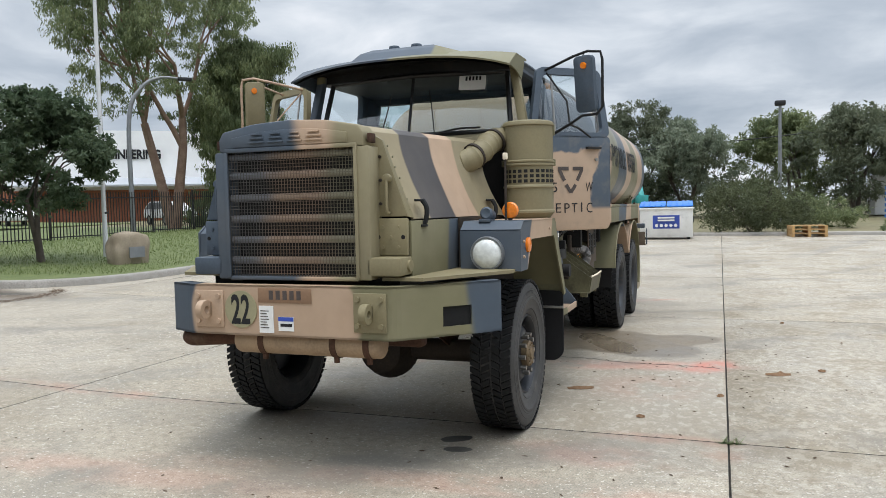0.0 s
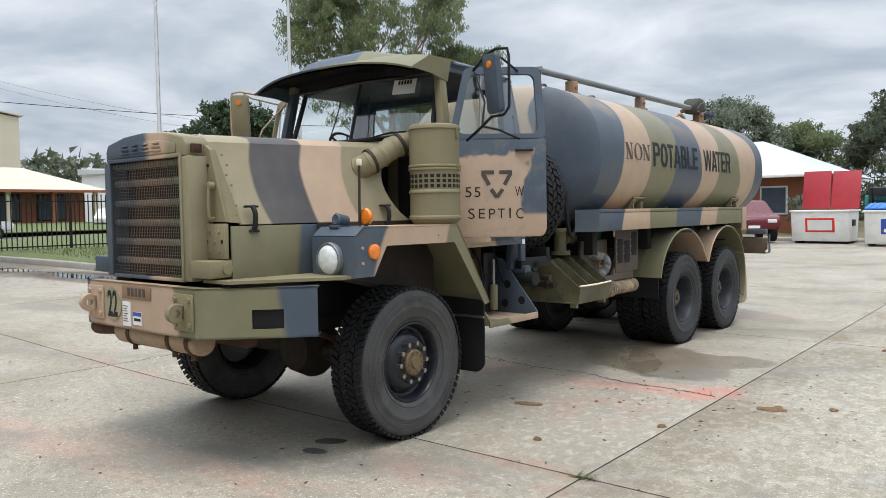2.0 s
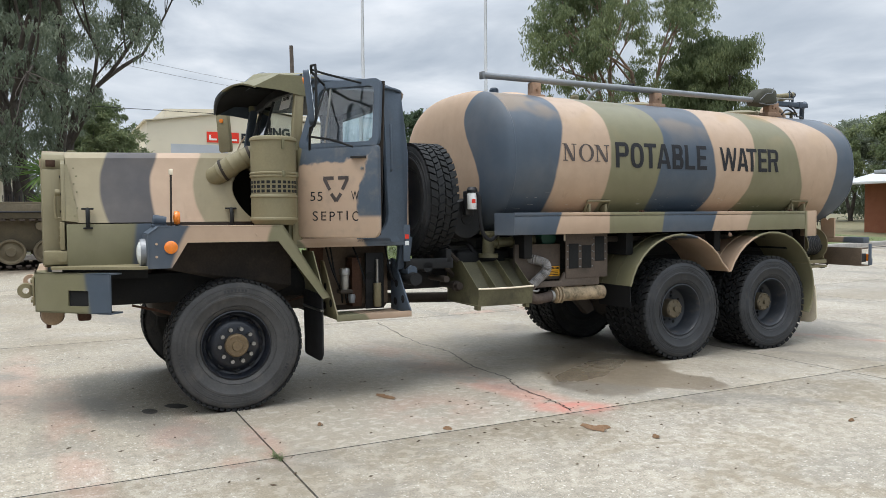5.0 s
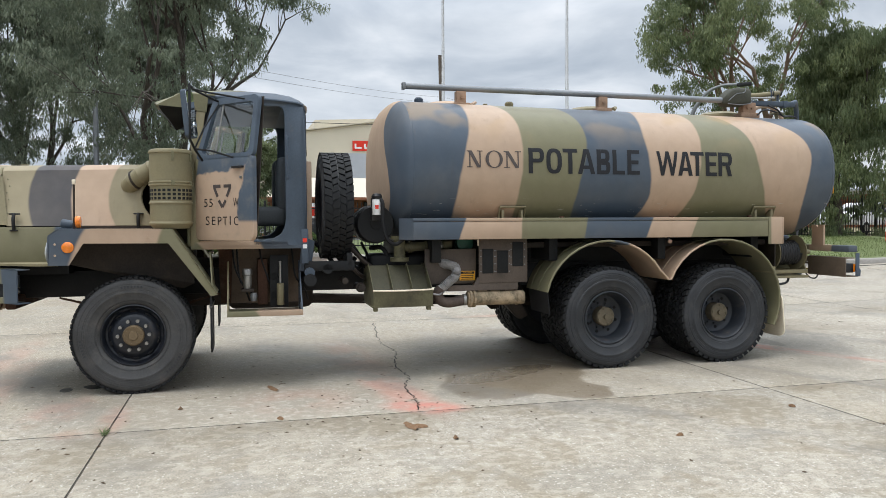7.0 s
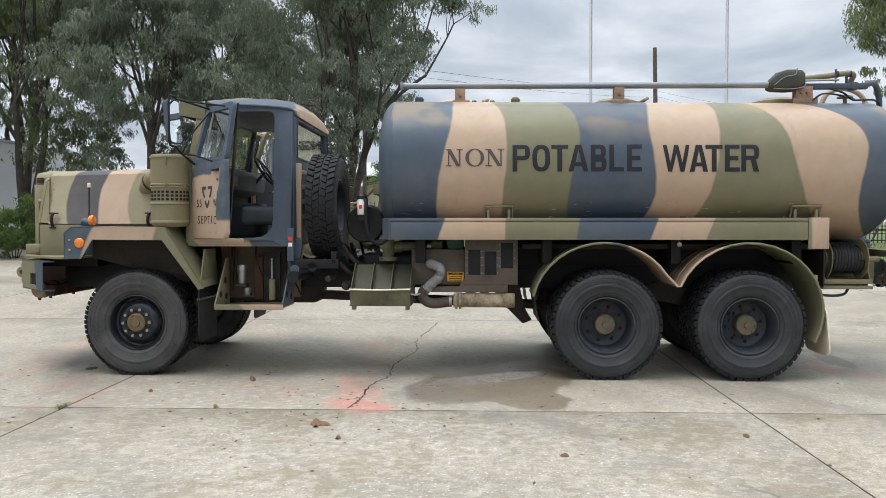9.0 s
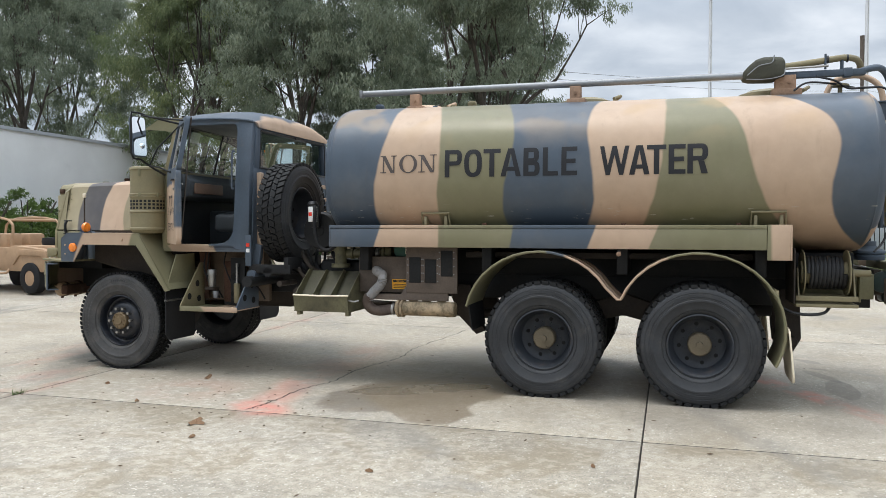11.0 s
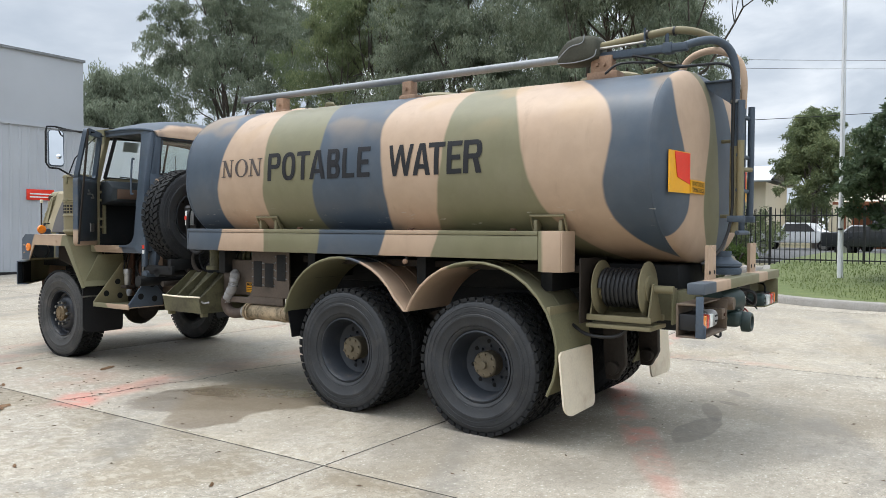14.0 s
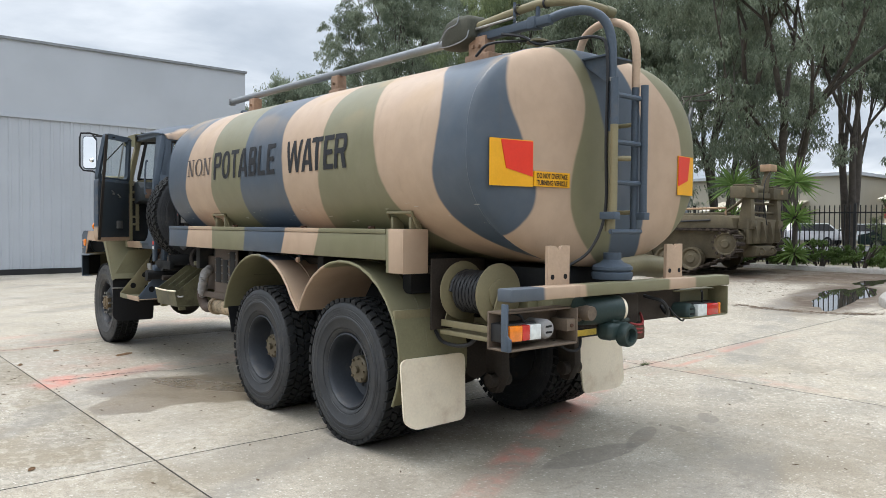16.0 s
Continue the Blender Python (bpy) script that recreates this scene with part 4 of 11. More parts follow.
def glyph(ch, w, h, t):
    """A condensed bold sign-writer's letter as polygons in a box w by h with strokes t wide."""
    k = 0.86 * t
    if ch == "O":
        return bow(w / 2, h / 2, w / 2, h / 2, t, k, 0, 360, 40)
    if ch in "PR":
        r = 0.285 * h
        out = [bar(0, t, 0, h), bar(t, w - r * 0.8, h - k, h), bar(t, w - r * 0.8, h - 2 * r, h - 2 * r + k)]
        out += bow(w - r * 0.8, h - r, r * 0.8, r, t, k, -90, 90)
        if ch == "R":
            out.append([(w * 0.52, h - 2 * r), (w * 0.52 + t * 1.05, h - 2 * r), (w, 0), (w - t * 1.15, 0)])
        return out
    if ch == "B":
        out = [bar(0, t, 0, h)]
        for z0, z1, q in ((0, 0.53 * h, 1.0), (0.47 * h, h, 0.95)):
            r = (z1 - z0) / 2
            xe = w * q - r * 0.8
            out += [bar(t, xe, z1 - k, z1), bar(t, xe, z0, z0 + k)] + bow(xe, (z0 + z1) / 2, r * 0.8, r, t, k, -90, 90)
        return out
    if ch == "T":
        return [bar(0, w, h - k, h), bar(w / 2 - t / 2, w / 2 + t / 2, 0, h - k)]
    if ch == "L":
        return [bar(0, t, 0, h), bar(t, w, 0, k)]
    if ch == "E":
        return [bar(0, t, 0, h), bar(t, w, 0, k), bar(t, w, h - k, h), bar(t, w * 0.9, h * 0.5 - k / 2, h * 0.5 + k / 2)]
    if ch == "A":
        c, a = w / 2, 0.62 * t
        inn = lambda z: t * 1.02 + (c - t * 1.02) * z / (0.82 * h)
        out = [[(0, 0), (t * 1.02, 0), (c, 0.82 * h), (c, h), (c - a, h)], [(w, 0), (c + a, h), (c, h), (c, 0.82 * h), (w - t * 1.02, 0)]]
        out.append([(inn(0.2 * h), 0.2 * h), (w - inn(0.2 * h), 0.2 * h), (w - inn(0.34 * h), 0.34 * h), (inn(0.34 * h), 0.34 * h)])
        return out
    if ch == "W":
        a, b, t = 0.27 * w, 0.73 * w, 0.80 * t
        out = []
        for x0, x1 in ((0, a), (w, b), (w / 2 + t * 0.5, a), (w / 2 - t * 0.5, b)):
            g = 1 if x1 > x0 else -1
            out.append([(x0, h), (x0 + g * t, h), (x1 + g * t * 0.5, 0), (x1 - g * t * 0.5, 0)])
        return out
    # serif capital N, thin stems and a thick slant
    u = 0.18 * w
    out = [bar(u - 0.006, u + 0.007, 0, h), bar(w - u - 0.006, w - u + 0.007, 0, h), [(u - 0.02, h), (u + 0.022, h), (w - u + 0.006, 0), (w - u - 0.030, 0)]]
    return out + [bar(0, 2.0 * u, 0, 0.009), bar(0, u, h - 0.009, h), bar(w - 2.0 * u, w, h - 0.009, h)]


def on_tank(marks, z0, h, t, serif=False):
    """Letters given with their start and end along the tank, laid on its flank."""
    bm = bmesh.new()
    for ch, y0, y1 in marks:
        polys = bow((y1 - y0) / 2, h / 2, (y1 - y0) / 2, h / 2 + 0.004, 0.034, 0.009, 0, 360, 40, 2.0) if serif and ch == "O" else glyph(ch, y1 - y0, h, t)
        for k, poly in enumerate(polys):
            b = bmesh.new()
            b.faces.new([b.verts.new((y0 + y, z, 0.0003 * (k % 7))) for y, z in poly])
            put_in(bm, b)
    for z in np.linspace(0.03, h - 0.02, 7):
        bmesh.ops.bisect_plane(bm, geom=bm.verts[:] + bm.edges[:] + bm.faces[:], plane_co=(0, z, 0), plane_no=(0, 1, 0))
    for v in bm.verts:
        y, z = v.co.x, z0 + v.co.y
        v.co = (tank_x(z) + 0.004 + v.co.z, y, z)
    bmesh.ops.recalc_face_normals(bm, faces=bm.faces)
    for f in bm.faces:
        if f.normal.x < 0:
            f.normal_flip()
    return bm


tp("lettering", on_tank((("P", 9.333, 9.505), ("O", 9.528, 9.703), ("T", 9.716, 9.882), ("A", 9.885, 10.080), ("B", 10.103, 10.257), ("L", 10.285, 10.428), ("E", 10.458, 10.603)), 2.083, 0.264, 0.047), M_INK, tank, "bold black word POTABLE")
tp("lettering", on_tank((("W", 10.808, 11.068), ("A", 11.068, 11.246), ("T", 11.222, 11.388), ("E", 11.408, 11.552), ("R", 11.567, 11.740)), 2.077, 0.264, 0.047), M_INK, tank, "bold black word WATER")
tp("lettering", on_tank((("N", 8.668, 8.838), ("O", 8.866, 9.052), ("N", 9.062, 9.252)), 2.137, 0.172, 0.03, True), M_INKG, tank, "thin serif word NON in faded black")


def lifting_eye(y):
    z = 1.74
    x = tank_x(z)
    bm = pipe([(x - 0.05, y - 0.14, z - 0.14), (x + 0.02, y - 0.14, z), (x + 0.02, y + 0.14, z), (x - 0.05, y + 0.14, z - 0.14)], 0.012, 8, n=3, curve=False)
    box((x - 0.09, x + 0.01), (y - 0.12, y - 0.09), (z - 0.18, z - 0.03), 0.006, bm=bm)
    box((x - 0.09, x + 0.01), (y + 0.09, y + 0.12), (z - 0.18, z - 0.03), 0.006, bm=bm)
    return bm


tp("lifting_eye", lifting_eye(9.2), M_OLIVE2, tank)
tp("lifting_eye", lifting_eye(12.25), M_OLIVE2, tank)

# -- top of the tank: manholes, boom, hose cover --
for y in (8.75, 10.55, 12.35):
    bm = lathe([(0, 0.10), (0.20, 0.095), (0.27, 0.06), (0.29, 0.06), (0.30, 0.03), (0.30, -0.06)], 32, pose(0.05, y, 2.86))
    pipe([(-0.05, y + 0.28, 2.94), (0.05, y + 0.36, 2.98), (0.15, y + 0.30, 2.94)], 0.018, 8, bm=bm)
    tp("manhole", bm, M_TANP if y < 10 else M_OLIVE2, label="round manhole lid")
BOOM_X = 0.51
bm = pipe([(BOOM_X - 0.02, 8.165, 3.062), (BOOM_X + 0.02, 12.4, 3.035)], 0.034, 14, curve=False)
box((BOOM_X - 0.055, BOOM_X + 0.02), (8.15, 8.185), (3.022, 3.098), 0.006, bm=bm)
boom = tp("boom_pipe", bm, M_GALV, label="bare steel discharge pipe")
for y in (8.80, 10.5, 12.44):
    hw = 0.09 if y > 12 else 0.055
    bm = box((BOOM_X - 0.05, BOOM_X + 0.05), (y - hw, y + hw), (2.78, 3.02), 0.008)
    box((BOOM_X - 0.10, BOOM_X + 0.06), (y - hw - 0.03, y + hw + 0.05), (2.80, 2.895), 0.012, bm=bm)
    for dy in ((-0.03, 0.03) if y > 12 else (0.0,)):
        cyl((BOOM_X + 0.05, y + dy, 2.95), (BOOM_X + 0.07, y + dy, 2.95), 0.016, 8, bm=bm)
    tp("boom_bracket", bm, M_BRACKET, boom, "rust-stained tan bracket")


def hose_cover():
    """A slack canvas bag, taller than wide, over the hose joint."""
    rnd = random.Random(3)
    prof = [(12.06, 3.005, 3.03, 0.03), (12.075, 2.985, 3.07, 0.07), (12.12, 2.975, 3.12, 0.10), (12.18, 2.97, 3.175, 0.115), (12.25, 2.97, 3.19, 0.12), (12.33, 2.975, 3.188, 0.12), (12.40, 2.99, 3.182, 0.115), (12.425, 3.0, 3.165, 0.10), (12.432, 3.02, 3.14, 0.05)]
    rings = []
    for y, z0, z1, w in prof:
        ring = []
        for a in range(18):
            an = 2 * math.pi * a / 18
            j = 1 + rnd.uniform(-0.05, 0.05)
            c, q = math.cos(an), math.sin(an)
            ring.append((BOOM_X + w * math.copysign(abs(c) ** 0.45, c) * j, y + rnd.uniform(-0.006, 0.006), (z0 + z1) / 2 + (z1 - z0) / 2 * math.copysign(abs(q) ** 0.45, q) * j))
        rings.append(ring)
    return loft(rings)


bag = tp("hose_cover", hose_cover(), M_TARP, label="olive canvas cover on the hose joint", smooth=50)
tp("cover_piping", pipe([(BOOM_X + 0.122, 12.10, 3.02), (BOOM_X + 0.128, 12.2, 3.10), (BOOM_X + 0.128, 12.31, 3.125), (BOOM_X + 0.126, 12.33, 3.19)], 0.005, 5), M_GALV, bag, "pale seam piping")
tp("cover_piping", pipe([(BOOM_X + 0.12, 12.09, 2.985), (BOOM_X + 0.128, 12.25, 2.975), (BOOM_X + 0.125, 12.40, 3.0), (BOOM_X + 0.115, 12.428, 3.06)], 0.005, 5), M_GALV, bag)
hs = tp("overhead_hose", pipe([(0.53, 12.43, 3.10), (0.50, 12.72, 3.135), (0.42, 12.95, 3.175), (0.27, 13.08, 3.185), (0.10, 13.15, 3.17), (-0.02, 13.18, 3.15)], 0.03, 12), M_OLIVE2, label="olive overhead filling hose")
tp("hose_sleeve", cyl((0.53, 12.42, 3.10), (0.512, 12.60, 3.12), 0.022, 12), M_STEEL, hs)
tp("hose_ferrule", cyl((0.02, 13.172, 3.158), (-0.05, 13.19, 3.145), 0.034, 14), M_OLIVE, hs)
tp("slim_ram", cyl((0.56, 12.43, 3.075), (0.545, 12.80, 3.085), 0.011, 8), M_STEEL, hs)
tp("hose_post", cyl((0.515, 12.78, 3.06), (0.515, 12.78, 3.20), 0.010, 8), M_GREYP, hs)
tp("hose_post", cyl((0.44, 12.93, 3.04), (0.44, 12.93, 3.17), 0.016, 8), M_GREYP, hs)
for y_, x_ in ((12.80, 0.50), (12.98, 0.41)):
    tp("hose_tie", lathe([(0.031, -0.008), (0.036, -0.008), (0.036, 0.008), (0.031, 0.008)], 14, pose(x_, y_, 3.15 + 0.02 * (y_ > 12.9), 90), closed=True), M_BLACK, hs)
bm = box((0.475, 0.54), (12.42, 13.11), (2.99, 3.05), 0.008)
pipe([(0.505, 13.06, 3.02), (0.44, 13.17, 3.06), (0.34, 13.27, 3.075), (0.26, 13.345, 3.02), (0.225, 13.385, 2.90), (0.215, 13.39, 2.7), (0.215, 13.39, 2.3), (0.215, 13.39, 1.62)], 0.031, 12, bm=bm)
rp = tp("rear_pipe", bm, M_GREYP, label="blue-grey steel pipe running down the tank's end")
tp("pipe_collar", box((0.465, 0.55), (12.93, 13.0), (2.98, 3.06), 0.006), M_GREYP, rp)
tp("pipe_clamp", lathe([(0.032, -0.012), (0.038, -0.012), (0.038, 0.012), (0.032, 0.012)], 16, pose(0.215, 13.39, 2.62), closed=True), M_STEEL, rp)
bm = pipe([(0.215, 13.39, 2.28), (0.215, 13.39, 1.62)], 0.035, 12, curve=False)
cyl((0.24, 13.41, 2.1), (0.15, 13.50, 2.1), 0.018, 8, bm=bm)
tp("rear_pipe_lower", bm, M_OLIVE2)
tp("cable", pipe([(0.56, 12.70, 2.99), (0.52, 12.86, 2.95), (0.47, 12.98, 2.885), (0.36, 13.15, 2.90), (0.28, 13.32, 2.90), (0.262, 13.385, 2.78), (0.262, 13.385, 2.2), (0.262, 13.385, 1.75), (0.34, 13.33, 1.5), (0.45, 13.22, 1.38)], 0.011, 6), M_BLACK)
tp("cable", pipe([(0.62, 12.50, 2.86), (0.60, 12.62, 2.93), (0.50, 12.85, 2.925), (0.38, 13.05, 2.90)], 0.010, 6), M_BLACK)
bm = lathe([(0, 0.07), (0.03, 0.07), (0.075, 0.055), (0.08, 0.04), (0.02, 0.035), (0.02, -0.02)], 16, pose(0.43, 12.92, 2.87))
tp("valve_wheel", bm, M_OLIVE2)
for y_ in (8.95, 9.15):
    tp("lifting_lug", prism([(y_ - 0.05, 2.86), (y_ + 0.05, 2.86), (y_ + 0.025, 2.93), (y_ - 0.02, 2.93)], "x", 0.30, 0.315, 0.004), M_GREYP if y_ < 9 else M_OLIVE2)
tp("vent_cap", lathe([(0, 0.055), (0.035, 0.05), (0.05, 0.03), (0.045, -0.03)], 16, pose(0.42, 8.35, 2.90)), M_GREYP)
tp("vent_cap", lathe([(0, 0.055), (0.035, 0.05), (0.05, 0.03), (0.045, -0.03)], 16, pose(0.42, 9.40, 2.89)), M_OLIVE2)

# -- ladder on the tank's end --
LX0, LX1, LY = 0.255, -0.07, 13.445
ladder = tp("ladder", pipe([(LX0, LY, 2.61), (LX0, LY, 1.73)], 0.026, 10, curve=False), M_OLIVE2, label="steel access ladder in olive and grey")
tp("stile_sleeve", pipe([(LX0, LY, 2.62), (LX0, LY, 2.32)], 0.028, 10, curve=False), M_GREYP, ladder)
tp("stile", pipe([(LX1, LY, 2.61), (LX1, LY, 1.73)], 0.026, 10, curve=False), M_GREYP, ladder)
tp("rear_stile", pipe([(LX1 + 0.02, LY - 0.06, 2.62), (LX1 + 0.02, LY - 0.06, 1.60)], 0.026, 10, curve=False), M_GREYP, ladder)
tp("hand_hoop", pipe([(LX1 + 0.02, LY - 0.06, 2.6), (LX1 + 0.02, LY - 0.06, 2.86), (LX1 + 0.02, LY - 0.12, 3.01), (LX1 + 0.02, LY - 0.30, 3.09), (LX1 + 0.02, LY - 0.5, 3.03), (LX1 + 0.02, LY - 0.60, 2.8)], 0.028, 10), M_TANP, ladder)
for z in (2.52, 2.21, 1.945, 1.62):
    tp("rung", pipe([(LX0, LY - 0.02, z), (LX1, LY - 0.02, z)], 0.017, 8, curve=False), M_GREYP, ladder)
for x in (LX0, LX1):
    tp("foot_block", box((x - 0.03, x + 0.03), (LY - 0.09, LY + 0.035), (1.70, 1.75), 0.006), M_GREYP, ladder)
tp("top_plate", box((LX1 + 0.02, LX0), (LY - 0.42, LY - 0.08), (2.775, 2.79), 0.004), M_GREYP, ladder)
tp("gusset", sheet([(LX0 - 0.04, 13.10, 2.79), (LX0 - 0.04, LY - 0.05, 2.79), (LX0 - 0.04, LY - 0.05, 2.58)], 0.015), M_GREYP, ladder)
for z in (1.75, 2.35):
    tp("stay", cyl((LX1 + 0.02, LY - 0.06, z), (LX1 + 0.02, 13.12, z), 0.015, 8), M_OLIVE2, ladder)

# -- signs on the tank's end --


def end_sign(x0, x1, z0, z1, flip):
    y = T1 + 0.126

    def swept(b_):
        """Lay the plate back along the curve of the tank's end."""
        for v in b_.verts:
            v.co.y -= 0.155 * max(0.0, abs(v.co.x) - 0.78) ** 1.2
        return b_
    sg = tp("marker_plate", swept(box((x0, x1), (y, y + 0.006), (z0, z1), 0.0)), M_YEL, label="yellow and red reflective rear marker plate")
    w, h = x1 - x0, z1 - z0
    if flip:
        p = [(x0 + 0.08 * w, z1 - 0.01), (x0 + 0.98 * w, z1 - 0.01), (x0 + 0.98 * w, z0 + 0.40 * h), (x0 + 0.08 * w, z0 + 0.20 * h)]
        p = [(x1 - 0.24 * w, z1 - 0.006), (x0 + 0.005, z1 - 0.006), (x0 + 0.005, z0 + 0.22 * h), (x1 - 0.36 * w, z0 + 0.38 * h)]
    else:
        p = [(x0 + 0.24 * w, z1 - 0.006), (x1 - 0.005, z1 - 0.006), (x1 - 0.005, z0 + 0.22 * h), (x0 + 0.36 * w, z0 + 0.38 * h)]
    tp("red_panel", swept(prism(p, "y", y + 0.006, y + 0.009)), M_RED, sg)
    return sg


end_sign(0.78, 1.115, 1.90, 2.19, True)
end_sign(-1.085, -0.83, 1.90, 2.20, False)
yS = T1 + 0.137
warn = tp("warning_plate", box((0.44, 0.775), (yS - 0.006, yS + 0.004), (1.905, 2.0)), M_YEL, label="yellow plate reading DO NOT OVERTAKE TURNING VEHICLE")
for txt, z in (("DO NOT OVERTAKE", 1.958), ("TURNING VEHICLE", 1.914)):
    bm = letters(txt, 0.031, 0.29, 0.001, 0.0)
    for v in bm.verts:
        v.co = (0.755 - v.co.x, yS + 0.0075, z + v.co.y)
    tp("warning_text", bm, M_INK, warn)

# -- side rail under the tank --
for sg in (1, -1):
    def span(a, b):
        return (min(a * sg, b * sg), max(a * sg, b * sg))
    bm = box(span(1.175, 1.205), (8.115, 12.226), (1.405, 1.588), 0.006)
    box(span(1.168, 1.209), (8.113, 12.226), (1.590, 1.624), 0.005, bm=bm)
    box(span(0.95, 1.168), (8.10, 12.226), (1.608, 1.622), 0.003, bm=bm)
    sheet([(x * sg, y, z) for x, y, z in ((1.205, 8.115, 1.405), (0.99, 8.02, 1.405), (0.99, 8.02, 1.622), (1.205, 8.115, 1.622))], 0.012 * sg, bm=bm)
    box(span(1.19, 1.207), (12.23, 12.415), (1.318, 1.626), 0.006, bm=bm)
    box(span(0.985, 1.207), (12.415, 12.43), (1.318, 1.626), 0.006, bm=bm)
    box(span(0.985, 1.19), (12.23, 12.415), (1.612, 1.624), 0.003, bm=bm)
    rail_ob = tp("side_rail", bm, M_RAIL, label="long camouflaged side rail under the tank")
    for y in (9.72, 11.02, 12.0):
        tp("rail_catch", box(span(1.15, 1.19), (y - 0.02, y + 0.02), (1.622, 1.642), 0.004), M_RUST, rail_ob)
    tp("rail_lamp", lathe([(0.022, 0), (0.022, 0.02), (0, 0.03)], 14, pose(1.19 * sg, 10.98, 1.36, 0, 90 * sg)), M_BRACKET, rail_ob)
    tp("lamp_stem", box(span(1.16, 1.19), (10.97, 10.99), (1.35, 1.406), 0.003), M_CHASSIS, rail_ob)
for y in (8.4, 9.7, 11.0, 12.2):
    tp("tank_cradle", box((-1.0, 1.0), (y - 0.05, y + 0.05), (1.16, 1.45), 0.01), M_CHASSIS)

# -- chassis --
# solid dark boxes added to close the view under the tank
tp("subframe", box((-0.46, 0.46), (8.1, 13.05), (1.115, 1.37), 0.01), M_CHASSIS)
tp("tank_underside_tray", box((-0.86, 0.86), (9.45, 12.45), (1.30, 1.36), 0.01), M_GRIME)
for sg in (1, -1):
    bm = box((0.40 * sg - 0.035, 0.40 * sg + 0.035), (4.35, 13.2), (0.86, 1.12), 0.01)
    tp("chassis_rail", bm, M_CHASSIS)
for y in (4.6, 6.1, 7.4, 8.5, 9.6, 10.95, 12.3, 13.1):
    tp("cross_member", box((-0.38, 0.38), (y - 0.05, y + 0.05), (0.88, 1.10), 0.01), M_CHASSIS)


def axle(y, z, half, bulge):
    bm = cyl((-half, y, z), (half, y, z), 0.085, 18)
    lathe([(0, -bulge), (bulge * 0.7, -bulge * 0.75), (bulge, -0.03), (bulge, 0.03), (bulge * 0.7, bulge * 0.75), (0, bulge)], 24, pose(0.0, y, z, 90), bm)
    return bm


YF, Y1, Y2, ZW = 5.47, 10.28, 11.69, 0.545
for y in (YF, Y1, Y2):
    tp("axle", axle(y, ZW, 0.85, 0.24), M_GRIME, label="brown grimy axle with round differential")
for sg in (1, -1):
    bm = bmesh.new()
    for k in range(6):
        pipe([(0.52 * sg, YF - 0.75 + 0.08 * k, 0.86 - 0.02 * k), (0.52 * sg, YF, 0.68 - 0.018 * k), (0.52 * sg, YF + 0.75 - 0.08 * k, 0.86 - 0.02 * k)], 0.013, 4, bm=bm)
    tp("leaf_spring", bm, M_RUST)
    bm = prism([(Y1 - 0.25, 0.62), (Y1 + 0.7, 0.95), (Y2 + 0.25, 0.62), (Y2 + 0.2, 0.50), (Y1 + 0.7, 0.72), (Y1 - 0.2, 0.50)], "x", 0.42 * sg - 0.05, 0.42 * sg + 0.05, 0.02)
    tp("walking_beam", bm, M_GRIME)
    tp("spring_hanger", prism([(9.15, 1.0), (9.42, 1.0), (9.5, 0.66), (9.58, 0.52), (9.48, 0.48), (9.3, 0.66)], "x", 0.5 * sg - 0.05, 0.5 * sg + 0.05, 0.01), M_GRIME)
for sg in (1, -1):
    tp("torque_arm", prism([(12.42, 1.02), (12.60, 1.02), (12.62, 0.55), (12.55, 0.42), (12.46, 0.42), (12.44, 0.6)], "x", 0.40 * sg - 0.04, 0.40 * sg + 0.04, 0.012), M_GRIME)
    tp("arm_pin", cyl((0.30 * sg, 12.53, 0.52), (0.50 * sg, 12.53, 0.52), 0.055, 16, bev=0.01), M_GRIME)
tp("brake_chamber", cyl((0.05, 12.15, 0.80), (0.05, 12.40, 0.80), 0.085, 20, bev=0.015), M_CHASSIS)
tp("drive_shaft", cyl((0, 6.2, 0.78), (0, 10.0, 0.62), 0.055, 14), M_GRIME)
bm = box((-0.38, 0.36), (4.9, 6.6), (0.72, 1.2), 0.08, 3)
box((-0.25, 0.25), (6.3, 7.2), (0.66, 1.08), 0.08, 3, bm=bm)
tp("engine_block", bm, M_GRIME)

# -- wheels --
TYRE = [(0.285, 0.105), (0.300, 0.128), (0.322, 0.138), (0.324, 0.134), (0.330, 0.136), (0.332, 0.142), (0.345, 0.146), (0.395, 0.153), (0.40, 0.1575), (0.415, 0.1575), (0.42, 0.153), (0.432, 0.1535), (0.434, 0.1505), (0.439, 0.1505), (0.441, 0.153), (0.47, 0.1505), (0.473, 0.147), (0.478, 0.147), (0.48, 0.149), (0.50, 0.145), (0.521, 0.135), (0.529, 0.122), (0.531, 0.0)]


def tyre_mesh(w=1.0):
    prof = [(r, h * w) for r, h in TYRE] + [(r, -h * w) for r, h in TYRE[-2::-1]] + [(0.27, -0.08), (0.27, 0.08)]
    return lathe(prof, 56, closed=True)


def tread_mesh(w=1.0, n=44, lug=(0.030, 0.056)):
    bm = bmesh.new()
    for k in range(n):
        a0 = 2 * math.pi * k / n
        for row, (h, hw, off) in enumerate(((0.108, 0.034, 0.0), (0.036, 0.028, 0.5), (-0.036, 0.028, 0.0), (-0.108, 0.034, 0.5))):
            a = a0 + off * 2 * math.pi / n
            b = bmesh.new()
            bmesh.ops.create_cube(b, size=1)
            skew = Matrix.Identity(4)
            skew[1][2] = 0.45 if row % 2 else -0.45
            mm = Matrix.Rotation(a, 4, "Z") @ Matrix.Translation((0.536, 0, h * w)) @ skew @ Matrix.Diagonal((lug[0], lug[1], hw * 2 * w, 1))
            put_in(bm, b, mm)
    return bm


